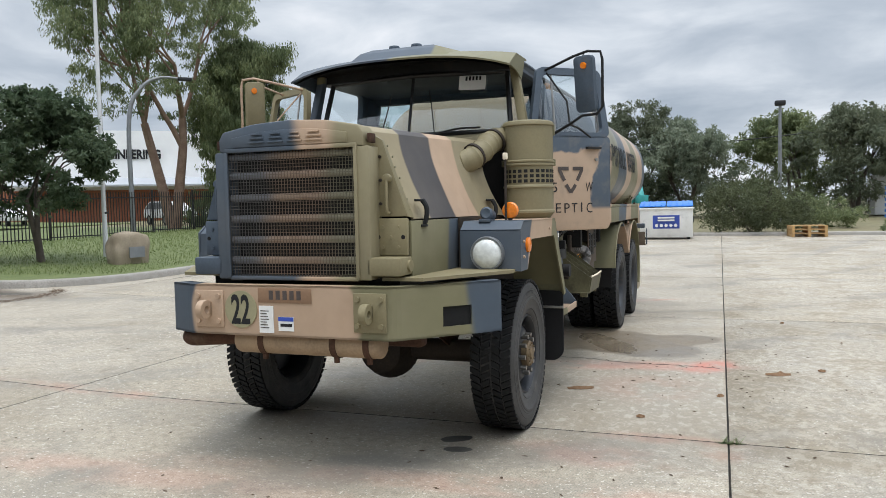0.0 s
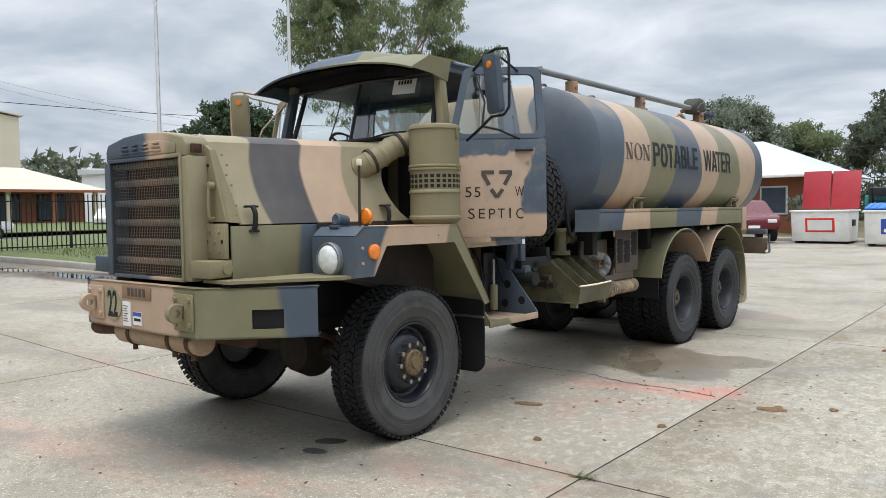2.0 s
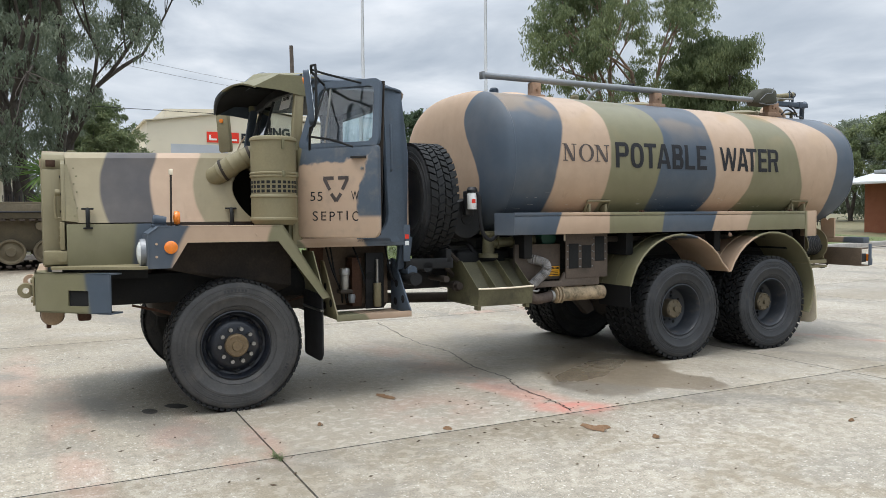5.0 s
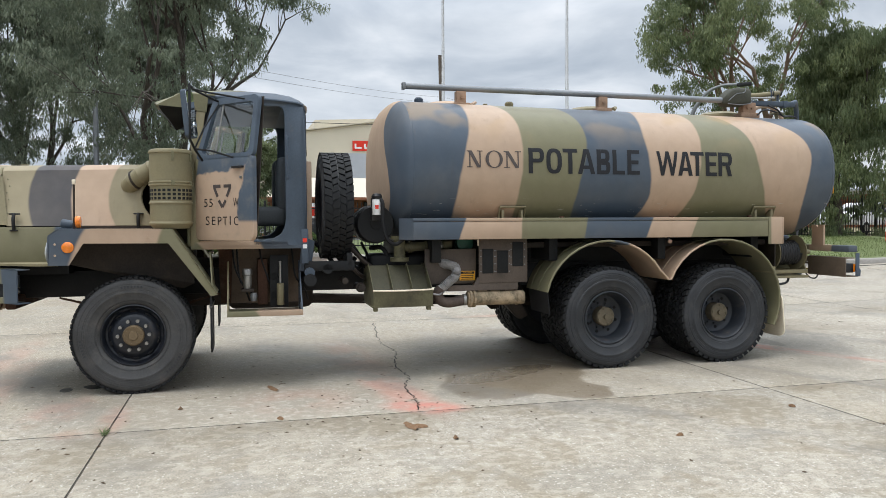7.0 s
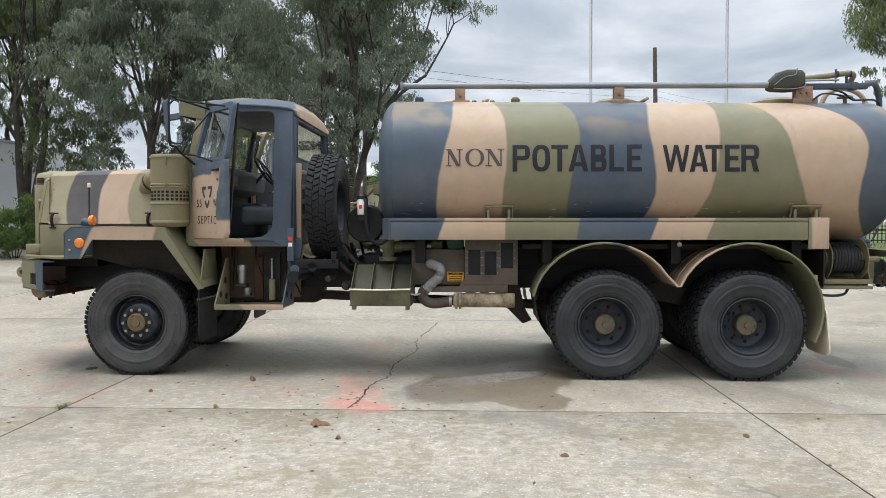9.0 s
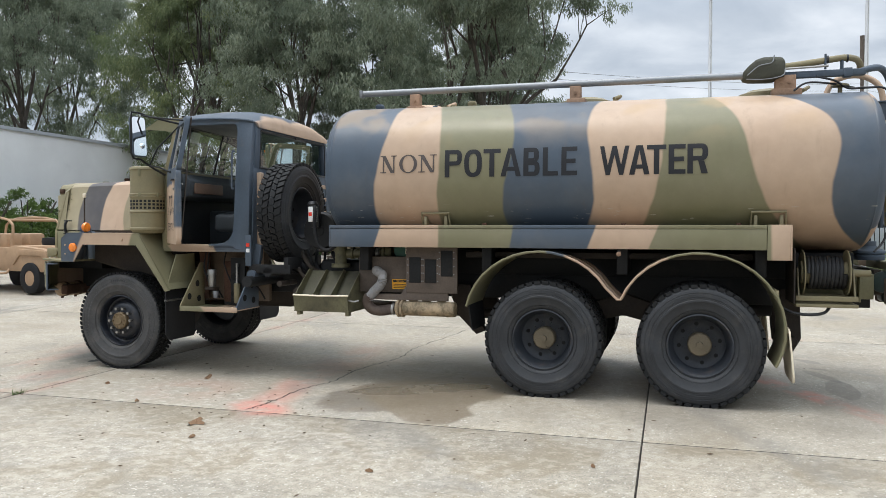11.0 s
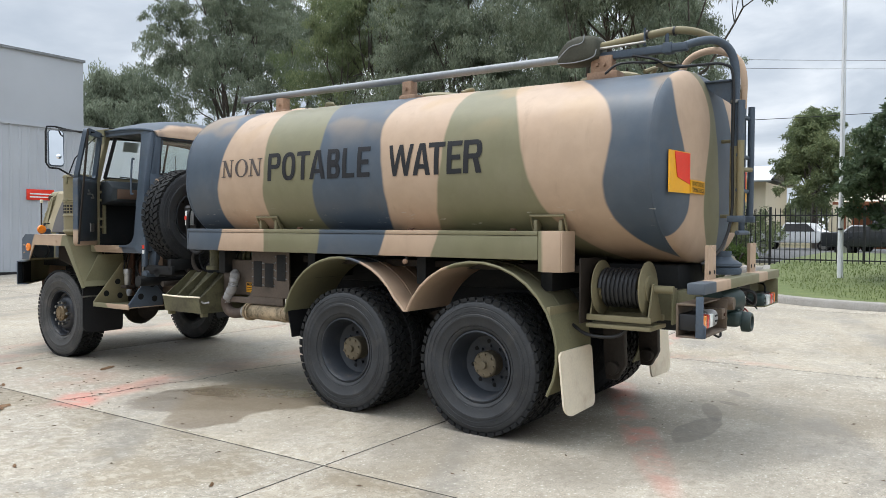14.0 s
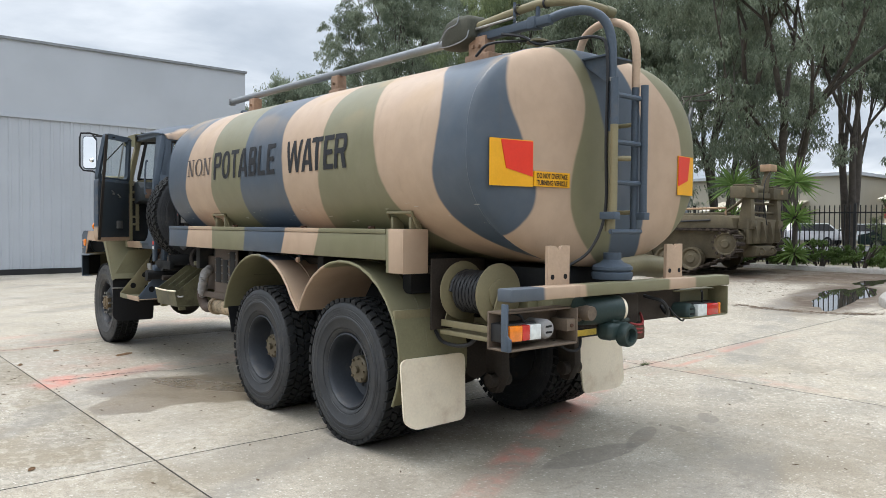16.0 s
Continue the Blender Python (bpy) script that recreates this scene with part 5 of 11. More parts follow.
def bolts(n, r, h0, h1, rad, bm=None, start=0.0):
    bm = bm if bm is not None else bmesh.new()
    for k in range(n):
        a = 2 * math.pi * (k + start) / n
        cyl((r * math.cos(a), r * math.sin(a), h0), (r * math.cos(a), r * math.sin(a), h1), rad, 8, bm=bm)
    return bm


def bm_mesh(name, bm, material, smooth=38):
    me = bpy.data.meshes.new(name)
    bm.to_mesh(me)
    bm.free()
    for mm in (material if isinstance(material, list) else [material]):
        me.materials.append(mm)
    me.polygons.foreach_set("use_smooth", [True] * len(me.polygons))
    me.set_sharp_from_angle(angle=radians(smooth))
    return me


ME_TYRE = bm_mesh("tyre", tyre_mesh(), M_RUBBER)
bm = bmesh.new()
rl = random.Random(9)
for a0, n_ in ((20, 8), (150, 7), (255, 6)):
    for k in range(n_):
        wl = rl.uniform(0.012, 0.020)
        box((-0.011, 0.011), (-wl / 2, wl / 2), (-0.002, 0.0012), bm=bm, m=Matrix.Rotation(radians(a0 + 3.6 * k), 4, "Z") @ Matrix.Translation((0.4555, 0, 0.152)))
ME_TYREF = bm_mesh("tyre", tyre_mesh(), M_RUBBERF)
ME_TREADF = bm_mesh("tread", tread_mesh(1.0, 66, (0.020, 0.036)), M_TREAD)
ME_SIDEMARK = bm_mesh("sidewall_marking", bm, M_RUBBER)
ME_TREAD = bm_mesh("tread", tread_mesh(), M_TREAD)
bm = lathe([(0.286, 0.105), (0.288, 0.120), (0.278, 0.124), (0.270, 0.112), (0.262, 0.085), (0.252, 0.045), (0.235, 0.038), (0.215, 0.058), (0.19, 0.085), (0.165, 0.098), (0.0, 0.098)], 56)
put_in(bm, lathe([(0.286, -0.105), (0.288, -0.12), (0.25, -0.08), (0.235, 0.02), (0.10, 0.03)], 40))
for k in range(10):
    a = 2 * math.pi * (k + 0.5) / 10
    b = lathe([(0, 0.004), (0.017, 0.003), (0.020, 0.0)], 14)
    put_in(bm, b, Matrix.Rotation(a, 4, "Z") @ Matrix.Translation((0.213, 0, 0.0605)) @ Matrix.Rotation(radians(-42), 4, "Y") @ Matrix.Diagonal((1, 1.6, 1, 1)), 1)
ME_RIMF = bm_mesh("wheel", bm, [M_RIMF, M_VOID])
bm = lathe([(0.095, 0.088), (0.095, 0.142), (0.085, 0.152), (0.045, 0.152), (0.04, 0.164), (0.0, 0.164)], 32)
bolts(10, 0.075, 0.152, 0.161, 0.007, bm)
ME_HUBF = bm_mesh("hub", bm, plain("brown_stained_hub_metal", (0.175, 0.125, 0.07), 0.55, 0.3, var=0.4, dirt=0.5, dirtcol=(0.09, 0.045, 0.02)))
ME_NUTF = bm_mesh("wheel_nut", cyl((0.138, 0, 0.098), (0.138, 0, 0.145), 0.0165, 8), M_STEEL)
bm = lathe([(0.286, 0.105), (0.288, 0.124), (0.276, 0.128), (0.268, 0.115), (0.262, 0.10), (0.255, 0.07), (0.240, -0.01), (0.228, -0.06), (0.195, -0.085), (0.16, -0.088), (0.0, -0.088)], 56)
put_in(bm, lathe([(0.286, -0.105), (0.288, -0.12), (0.25, -0.10), (0.10, -0.10)], 40))
for k in range(8):
    a = 2 * math.pi * (k + 0.3) / 8
    b = lathe([(0, 0.004), (0.016, 0.003), (0.019, 0.0)], 12)
    put_in(bm, b, Matrix.Rotation(a, 4, "Z") @ Matrix.Translation((0.18, 0, -0.0855)), 1)
ME_RIMR = bm_mesh("wheel", bm, [M_RIMR, M_VOID])
bm = lathe([(0.105, -0.088), (0.105, 0.02), (0.095, 0.032), (0.03, 0.036), (0.028, 0.062), (0.0, 0.064)], 32)
bolts(8, 0.084, 0.03, 0.045, 0.010, bm)
ME_HUBR = bm_mesh("hub", bm, M_HUB)
ME_NUTR = bm_mesh("wheel_nut", cyl((0.138, 0, -0.088), (0.138, 0, -0.060), 0.013, 8), M_RIMR)


def wheel(x, y, z, side, kind, turn=0.0, parent=None):
    m = Matrix.Translation((x, y, z)) @ Matrix.Rotation(radians(90 * side), 4, "Y") @ Matrix.Rotation(radians(turn), 4, "Z")
    rim, hub, nut = (ME_RIMF, ME_HUBF, ME_NUTF) if kind == "front" else (ME_RIMR, ME_HUBR, ME_NUTR)
    w = share("wheel", rim, truck, UNB @ m)
    share("tyre", ME_TYREF if kind == "front" else ME_TYRE, w, Matrix.Identity(4))
    tagged(share("tread", ME_TREADF if kind == "front" else ME_TREAD, w, Matrix.Identity(4)), kind="stuff")
    if kind != "inner":
        tagged(share("sidewall_marking", ME_SIDEMARK, w, Matrix.Identity(4)), kind="stuff")
        share("hub", hub, w, Matrix.Identity(4))
        for k in range(10):
            share("wheel_nut", nut, w, Matrix.Rotation(radians(36 * k), 4, "Z"))
    return w


wheel(0.985, YF, ZW, 1, "front", 20)
wheel(-0.985, YF, ZW, -1, "front", 50)
for k, y in enumerate((Y1, Y2)):
    wheel(1.045, y, ZW, 1, "rear", 15 + 25 * k)
    wheel(0.70, y, ZW, 1, "inner", 40)
    wheel(-1.045, y, ZW, -1, "rear", 70)
    wheel(-0.70, y, ZW, -1, "inner", 10)

# -- rear wheel arches --


def arch(sg):
    """Two joined half-round guards of rolled sheet."""
    bm = bmesh.new()
    r = 0.72
    pts = []
    for k in range(15):
        a = radians(168 - 9.8 * k)
        pts.append((Y1 - 0.03 + r * 1.0 * math.cos(a), 0.70 + (r - 0.045) * math.sin(a)))
    pts = [p for p in pts if p[1] > 0.83 or p[0] < Y1]
    pts = [p for p in pts if p[0] < (Y1 + Y2) / 2 - 0.03]
    pts.append(((Y1 + Y2) / 2 - 0.015, 0.945))
    p2 = []
    for k in range(18):
        a = radians(160 - 11.0 * k)
        p2.append((Y2 - 0.02 + r * math.cos(a), 0.70 + (r - 0.045) * math.sin(a)))
    p2 = [p for p in p2 if p[0] > (Y1 + Y2) / 2 + 0.03]
    pts += [((Y1 + Y2) / 2 + 0.015, 0.945)] + p2
    x0, x1 = 0.58 * sg, 1.20 * sg
    A = [bm.verts.new((x0, y, z)) for y, z in pts]
    B = [bm.verts.new((x1, y, z)) for y, z in pts]
    for k in range(len(pts) - 1):
        bm.faces.new((A[k], A[k + 1], B[k + 1], B[k]))
    ext = bmesh.ops.extrude_face_region(bm, geom=bm.faces[:])
    vs = [g for g in ext["geom"] if isinstance(g, bmesh.types.BMVert)]
    for v in vs:
        cy = Y1 if v.co.y < (Y1 + Y2) / 2 else Y2
        d = Vector((0, v.co.y - cy, v.co.z - 0.7)).normalized()
        v.co -= d * 0.012
    bmesh.ops.recalc_face_normals(bm, faces=bm.faces)
    return bm, pts


for sg in (1, -1):
    bm, pts = arch(sg)
    guard = tp("wheel_arch", bm, M_ARCH, label="double rolled steel mudguard over the rear wheels", smooth=50)
    tp("rolled_lip", pipe([(1.20 * sg, y, z) for y, z in pts], 0.012, 6, curve=False), M_ARCH, guard)
    for fx in (0.72, 0.95):
        tp("pressed_rib", pipe([(fx * sg, y, z + 0.004) for y, z in pts], 0.006, 4, curve=False), M_ARCH, guard)
    box_ = box((min(0.6 * sg, 1.2 * sg), max(0.6 * sg, 1.2 * sg)), (12.30, 12.33), (0.98, 1.06), 0.006)
    tp("guard_bracket", box_, M_OLIVE2, guard)
    tp("front_flap", sheet([(0.62 * sg, 9.565, 0.85), (1.17 * sg, 9.565, 0.85), (1.15 * sg, 9.60, 0.60), (0.62 * sg, 9.60, 0.60)], 0.010), M_RUBBER_P, guard, "short black rubber flap")
    sk = sheet([(0.62 * sg, 12.335, 1.0), (1.2 * sg, 12.335, 1.0), (1.2 * sg, 12.41, 0.70), (0.62 * sg, 12.41, 0.70)], 0.012)
    tp("rear_skirt", sk, M_OLIVE, guard)
    poly = rounded([(0.63, 0.73), (1.215, 0.73), (1.21, 0.30), (1.12, 0.245), (0.66, 0.255)], 0.06)
    bm = bmesh.new()
    b = prism([(x * sg, z) for x, z in poly], "y", 12.405, 12.42)
    for v in b.verts:
        v.co.y += (0.73 - v.co.z) * 0.10
    put_in(bm, b)
    tp("mudflap", bm, M_FLAP, guard, "cream painted rubber mudflap")

# -- tail beam, lamps, posts --
bm = box((-1.195, 1.195), (13.335, 13.455), (1.208, 1.285), 0.01)
tail = tp("tail_beam", bm, M_TAIL, label="camouflaged rear bumper beam")
for sg in (1, -1):
    x0, x1 = (0.605, 1.21) if sg > 0 else (-1.17, -0.66)
    low_, top_ = (0.925, 1.140) if sg > 0 else (0.985, 1.175)
    bm = box((x0, x1), (13.27, 13.285), (low_, top_), 0.003)
    box((x0, x1), (13.27, 13.45), (low_ - 0.006, low_ + 0.006), 0.003, bm=bm)
    box((x0, x1), (13.27, 13.40 if sg > 0 else 13.34), (top_ - 0.006, top_ + 0.006), 0.003, bm=bm)
    if sg > 0:
        box((x0 - 0.006, x0 + 0.006), (13.27, 13.45), (low_, top_), 0.003, bm=bm)
        box((0.612, 0.69), (13.30, 13.44), (1.0, 1.075), 0.004, bm=bm)
    pod = tp("lamp_box", bm, M_DUSTY if sg > 0 else M_OLIVE, tail, "open steel lamp box")
    if sg > 0:
        tp("end_plate", prism([(13.405, low_), (13.47, low_), (13.475, 1.0), (13.455, 1.02), (13.455, 1.20), (13.405, 1.20)], "x", 1.214, 1.228, 0.004), M_GREYP, pod)
        tp("plate_flange", box((1.20, 1.228), (13.455, 13.468), (low_, 1.0), 0.003), M_GREYP, pod)
        tp("mounting_bolt", cyl((0.65, 13.44, 1.035), (0.65, 13.45, 1.035), 0.012, 8), M_RUST, pod)
        edges, zl = (1.195, 1.085, 1.022, 0.925), (0.975, 1.068)
    else:
        tp("end_plate", box((-1.184, -1.172), (13.27, 13.45), (low_, 1.20), 0.004), M_OLIVE, pod)
        edges, zl = (-1.09, -1.06, -0.90, -0.775), (0.985, 1.078)
    for k, mm in enumerate((M_AMBER, M_REDL, M_CLEAR)):
        a, b = edges[k], edges[k + 1]
        tp("lamp_lens", box((min(a, b), max(a, b)), (13.40, 13.445), zl, 0.008), mm, pod)
    tp("lamp_body", box((min(edges[0], edges[3]), max(edges[0], edges[3])), (13.285, 13.40), (zl[0] - 0.008, zl[1] + 0.008), 0.006), M_BLACK, pod)
    xr, zr = (0.858, 1.027) if sg > 0 else (-0.70, 1.032)
    bm = lathe([(0, 0.056), (0.044, 0.055), (0.052, 0.048), (0.060, 0.03), (0.060, -0.1)], 24, pose(xr, 13.385, zr, -90))
    rl_ = tp("round_lamp", bm, M_HOSE if sg > 0 else M_COUPLING, pod)
    for dz_ in (-0.018, 0.018):
        tp("slot", box((xr - 0.026, xr + 0.026), (13.436, 13.444), (zr + dz_ - 0.006, zr + dz_ + 0.006), 0.001), M_VOID, rl_)
    tp("conduit", pipe([(edges[2], 13.40, zl[1] + 0.01), (edges[2] + 0.03 * sg, 13.38, top_ - 0.02), (edges[1], 13.29, top_ - 0.01)], 0.008, 6), M_RUBBER_P, pod)
    px = 0.68 if sg > 0 else -0.585
    bm = prism([(px - 0.10, 1.26), (px + 0.10, 1.26), (px + 0.10, 1.53), (px + 0.03, 1.53), (px, 1.50), (px - 0.03, 1.53), (px - 0.10, 1.53)], "y", 13.335, 13.36)
    post = tp("notched_post", bm, M_TANP, tail, "tan notched upright plate")
    for dx in (-0.06, 0.06):
        tp("bolt_hole", cyl((px + dx, 13.356, 1.335), (px + dx, 13.363, 1.335), 0.016, 12), M_VOID, post)
bm = lathe([(0.135, 0.0), (0.14, 0.02), (0.14, 0.045), (0.125, 0.055), (0.14, 0.065), (0.14, 0.085), (0.12, 0.10), (0.08, 0.115), (0.062, 0.135), (0.062, 0.18), (0.0, 0.18)], 32, pose(0.03, 13.27, 1.292))
tp("outlet_cap", bm, M_GREYP, tail, "stepped blue-grey outlet cap")
bm = pipe([(-0.16, 13.1, 1.36), (-0.5, 13.1, 1.37), (-0.78, 13.1, 1.34)], 0.085, 16, curve=False)
tp("outlet_pipe", bm, M_OLIVE2)
# tow gear: air reservoir with a cream end, jaw block and pin
tp("air_reservoir", cyl((0.42, 13.30, 1.10), (0.115, 13.385, 1.10), 0.098, 28, bev=0.014), M_COUPLING, label="dark green air reservoir lying behind the beam")
tp("reservoir_end", cyl((0.118, 13.384, 1.10), (0.085, 13.393, 1.10), 0.080, 24, bev=0.008), M_FLAP)
bm = box((-0.20, 0.30), (13.10, 13.34), (0.97, 1.19), 0.03)
tp("tow_mount", bm, M_GRIME)
bm = box((0.06, 0.28), (13.33, 13.46), (0.90, 1.02), 0.035, 3)
lathe([(0.078, 0.0), (0.078, 0.05), (0.068, 0.07), (0.048, 0.072), (0.036, 0.03), (0.0, 0.02)], 28, pose(0.14, 13.45, 0.935, -90), bm)
box((0.05, 0.23), (13.36, 13.44), (1.015, 1.04), 0.008, bm=bm)
cyl((0.20, 13.40, 1.0), (0.20, 13.40, 1.075), 0.016, 10, bm=bm)
tp("tow_coupling", bm, M_COUPLING, label="dark tow coupling with round jaw")
tp("red_valve_box", box((-0.13, -0.02), (13.36, 13.44), (0.88, 0.98), 0.02, 3), M_RUST)
tp("coupling_chain", pipe([(0.02, 13.45, 0.90), (0.05, 13.46, 0.86), (0.09, 13.45, 0.88)], 0.006, 6), M_STEEL)
tp("mudflap_wire", pipe([(0.70, 13.34, 0.93), (0.60, 13.38, 0.865), (0.50, 13.38, 0.87), (0.44, 13.34, 0.95)], 0.009, 6), M_RUBBER_P)
tp("tail_plate", box((-0.76, 0.36), (13.24, 13.30), (0.98, 1.214), 0.006), M_GRIME, tail)
for dz_ in (0.0, 0.03, 0.055):
    tp("red_air_line", pipe([(0.02, 13.42, 1.0 - dz_), (-0.06, 13.44, 0.985 - dz_), (-0.14, 13.41, 1.0 - dz_), (-0.26, 13.30, 1.04)], 0.007, 6), plain("dull_red_hose", (0.24, 0.03, 0.03), 0.55))
tp("yellow_strap", box((0.33, 0.60), (13.37, 13.385), (0.945, 0.985), 0.006), plain("dirty_yellow_strap", (0.36, 0.25, 0.03), 0.7, var=0.4, dirt=0.6, dirtcol=(0.10, 0.08, 0.03)))
tp("air_coupling", lathe([(0, 0.05), (0.045, 0.05), (0.05, 0.0), (0.03, -0.08)], 18, pose(0.485, 13.42, 1.10, -90)), M_DUSTY)
tp("air_pipe", pipe([(0.60, 13.36, 1.075), (0.485, 13.36, 1.05), (0.42, 13.34, 1.06)], 0.012, 6), M_DUSTY)
tp("air_hose", pipe([(-0.30, 13.29, 1.16), (-0.36, 13.42, 1.12), (-0.45, 13.40, 1.02), (-0.52, 13.29, 1.08)], 0.014, 8), M_BLACK)
tp("wiring_loop", pipe([(-0.56, 13.29, 1.10), (-0.62, 13.38, 0.98), (-0.72, 13.36, 0.97), (-0.80, 13.29, 1.08)], 0.007, 6), M_BLACK)
tp("reel_guard", box((0.50, 1.0), (12.47, 12.485), (0.93, 1.42), 0.004), M_GRIME)

# -- hose reel --
RX, RZ = 0.785, 1.20
reel = tp("hose_reel", cyl((RX, 12.55, RZ), (RX, 12.95, RZ), 0.10, 24), M_OLIVE2, label="olive steel hose reel")
for y0 in (12.57, 12.93):
    tp("flange", lathe([(0, -0.006), (0.192, -0.006), (0.206, 0.0), (0.204, 0.008), (0.192, 0.004), (0, 0.006)], 40, pose(RX, y0, RZ, 90)), M_OLIVE2, reel)
coil = [(RX + 0.135 * math.cos(0.5 * k), 12.60 + 0.30 * k / 113, RZ + 0.135 * math.sin(0.5 * k)) for k in range(114)]
bm = pipe(coil, 0.018, 7, curve=False)
tp("hose", bm, M_BLACK, reel, "coiled black hose")
bm = bmesh.new()
for y0 in (12.52, 12.97):
    prism([(RX - 0.16, 0.96), (RX + 0.14, 0.96), (RX + 0.04, 1.24), (RX - 0.02, 1.24)], "y", y0, y0 + 0.012, bm=bm)
for x in (RX - 0.16, RX + 0.12):
    box((x, x + 0.02), (12.5, 13.0), (0.955, 1.0), 0.003, bm=bm)
box((RX - 0.2, RX + 0.15), (12.5, 13.0), (0.90, 0.93), 0.004, bm=bm)
cyl((RX, 12.98, RZ), (RX, 13.12, RZ), 0.03, 12, bm=bm)
tp("reel_frame", bm, M_OLIVE2, reel)
bm = box((0.30, 0.56), (12.5, 13.2), (0.95, 1.18), 0.01)
box((0.56, 0.66), (13.06, 13.075), (0.93, 1.20), 0.003, bm=bm)
tp("tail_frame", bm, M_OLIVE)
tp("drain_hose", pipe([(0.86, 12.36, 0.90), (0.9, 12.48, 0.845), (0.9, 12.62, 0.83), (0.88, 12.74, 0.85), (0.84, 12.80, 0.92)], 0.014, 8), M_BLACK)

# -- pump gear between cab and rear wheels --
M_RACK = plain("grimy_olive_rack_paint", (0.125, 0.115, 0.062), 0.6, var=0.35, dirt=0.7, dirtcol=(0.03, 0.026, 0.018))
bm = bmesh.new()
RY0, RY1 = 7.705, 8.31
sheet([(1.185, RY0, 0.738), (1.185, RY1, 0.738), (1.215, RY1, 0.905), (1.215, RY0, 0.905)], -0.010, bm=bm)
for y in (RY0, RY1 - 0.008):
    prism([(0.56, 0.74), (0.56, 1.10), (0.70, 1.155), (0.865, 1.155), (1.205, 0.90), (1.19, 0.745)], "y", y, y + 0.008, bm=bm)
box((0.56, 1.19), (RY0 - 0.01, RY1 + 0.01), (0.735, 0.748), 0.003, bm=bm)
deck_ = sheet([(0.80, RY0 + 0.01, 1.135), (0.80, RY1 - 0.01, 1.135), (1.185, RY1 - 0.01, 0.78), (1.185, RY0 + 0.01, 0.78)], -0.008)
rack = tp("can_rack", bm, M_RACK, label="sloping olive can rack with three bays")
for y in (7.905, 8.108):
    tp("divider", prism([(0.80, 1.135), (0.865, 1.155), (1.205, 0.90), (1.185, 0.785)], "y", y, y + 0.006), M_RACK, rack)
# deck's olive is darkened to carry the tank's shade, with dirt blotches over it
tp("rack_deck", deck_, plain("shaded_olive_deck_paint", (0.062, 0.058, 0.033), 0.6, var=0.4, dirt=0.5, dirtcol=(0.02, 0.018, 0.014)), rack, "sloping olive deck, darkened for the shade under the tank")
tp("rack_lip", pipe([(1.218, RY0 - 0.005, 0.905), (1.222, (RY0 + RY1) / 2, 0.902), (1.218, RY1 + 0.005, 0.908)], 0.009, 8), M_FLAP, rack)
for y in (RY0 + 0.01, RY1 - 0.05):
    tp("rack_foot", box((1.10, 1.17), (y, y + 0.04), (0.695, 0.736), 0.004), M_OLIVE, rack)
tp("rack_latch", pipe([(1.19, RY1, 0.86), (1.20, RY1 + 0.06, 0.85), (1.17, RY1 + 0.10, 0.86)], 0.010, 6), M_STEEL, rack)
bm = cyl((0.95, 8.74, 0.775), (0.95, 9.37, 0.775), 0.075, 22, bev=0.008)
for y, r_ in ((8.76, 0.092), (8.80, 0.092), (9.28, 0.08)):
    cyl((0.95, y, 0.775), (0.95, y + 0.022, 0.775), r_, 22, bm=bm)
for y in (8.92, 9.06, 9.22):
    prism([(y - 0.05, 0.84), (y + 0.05, 0.84), (y + 0.02, 0.93), (y - 0.03, 0.93)], "x", 0.93, 0.945, bm=bm)
tp("discharge_pipe", bm, plain("flaking_tan_paint", (0.36, 0.27, 0.17), 0.7, var=0.4, scale=9, dirt=0.7, dirtcol=(0.05, 0.05, 0.025)), label="tan discharge pipe with flaking paint")
bm = pipe([(0.78, 8.44, 1.16), (0.90, 8.50, 1.15), (1.0, 8.60, 1.11), (1.02, 8.60, 1.03), (1.0, 8.53, 0.96), (0.97, 8.45, 0.88)], 0.05, 14, n=14, radii=lambda t: 0.047 + 0.006 * math.sin(t * 240))
hose = tp("suction_hose", bm, M_HOSE, label="ribbed grey suction hose")
tp("hose_elbow", pipe([(0.975, 8.455, 0.90), (0.96, 8.42, 0.84), (0.95, 8.45, 0.77), (0.95, 8.54, 0.74), (0.95, 8.70, 0.76)], 0.054, 14), plain("grimy_rust_elbow", (0.085, 0.062, 0.05), 0.75, var=0.5, dirt=0.4), hose)
for q_ in ((8.44, 1.16), (8.70, 0.765)):
    tp("hose_clip", lathe([(0.05, -0.014), (0.062, -0.014), (0.062, 0.014), (0.05, 0.014)], 20, pose(0.80 if q_[1] > 1 else 0.95, q_[0] + 0.01, q_[1], 90), closed=True), M_STEEL, hose)
bm = cyl((0.80, 8.05, 1.42), (0.80, 8.05, 1.20), 0.062, 18)
cyl((0.80, 8.05, 1.215), (0.80, 8.05, 1.175), 0.10, 20, bm=bm)
cyl((0.80, 8.05, 1.405), (0.80, 8.05, 1.44), 0.09, 20, bm=bm)
cyl((0.76, 8.10, 1.32), (0.76, 8.62, 1.34), 0.05, 18, bm=bm)
for y, r_ in ((8.16, 0.065), (8.34, 0.062), (8.40, 0.062), (8.52, 0.07)):
    cyl((0.76, y, 1.325), (0.76, y + 0.03, 1.325), r_, 18, bm=bm)
pump = tp("pump", bm, M_RACK, label="dirty olive water pump and pipework")
tp("pump_casing", box((0.3, 0.70), (7.75, 8.7), (0.95, 1.25), 0.05, 3), M_CHASSIS, pump)
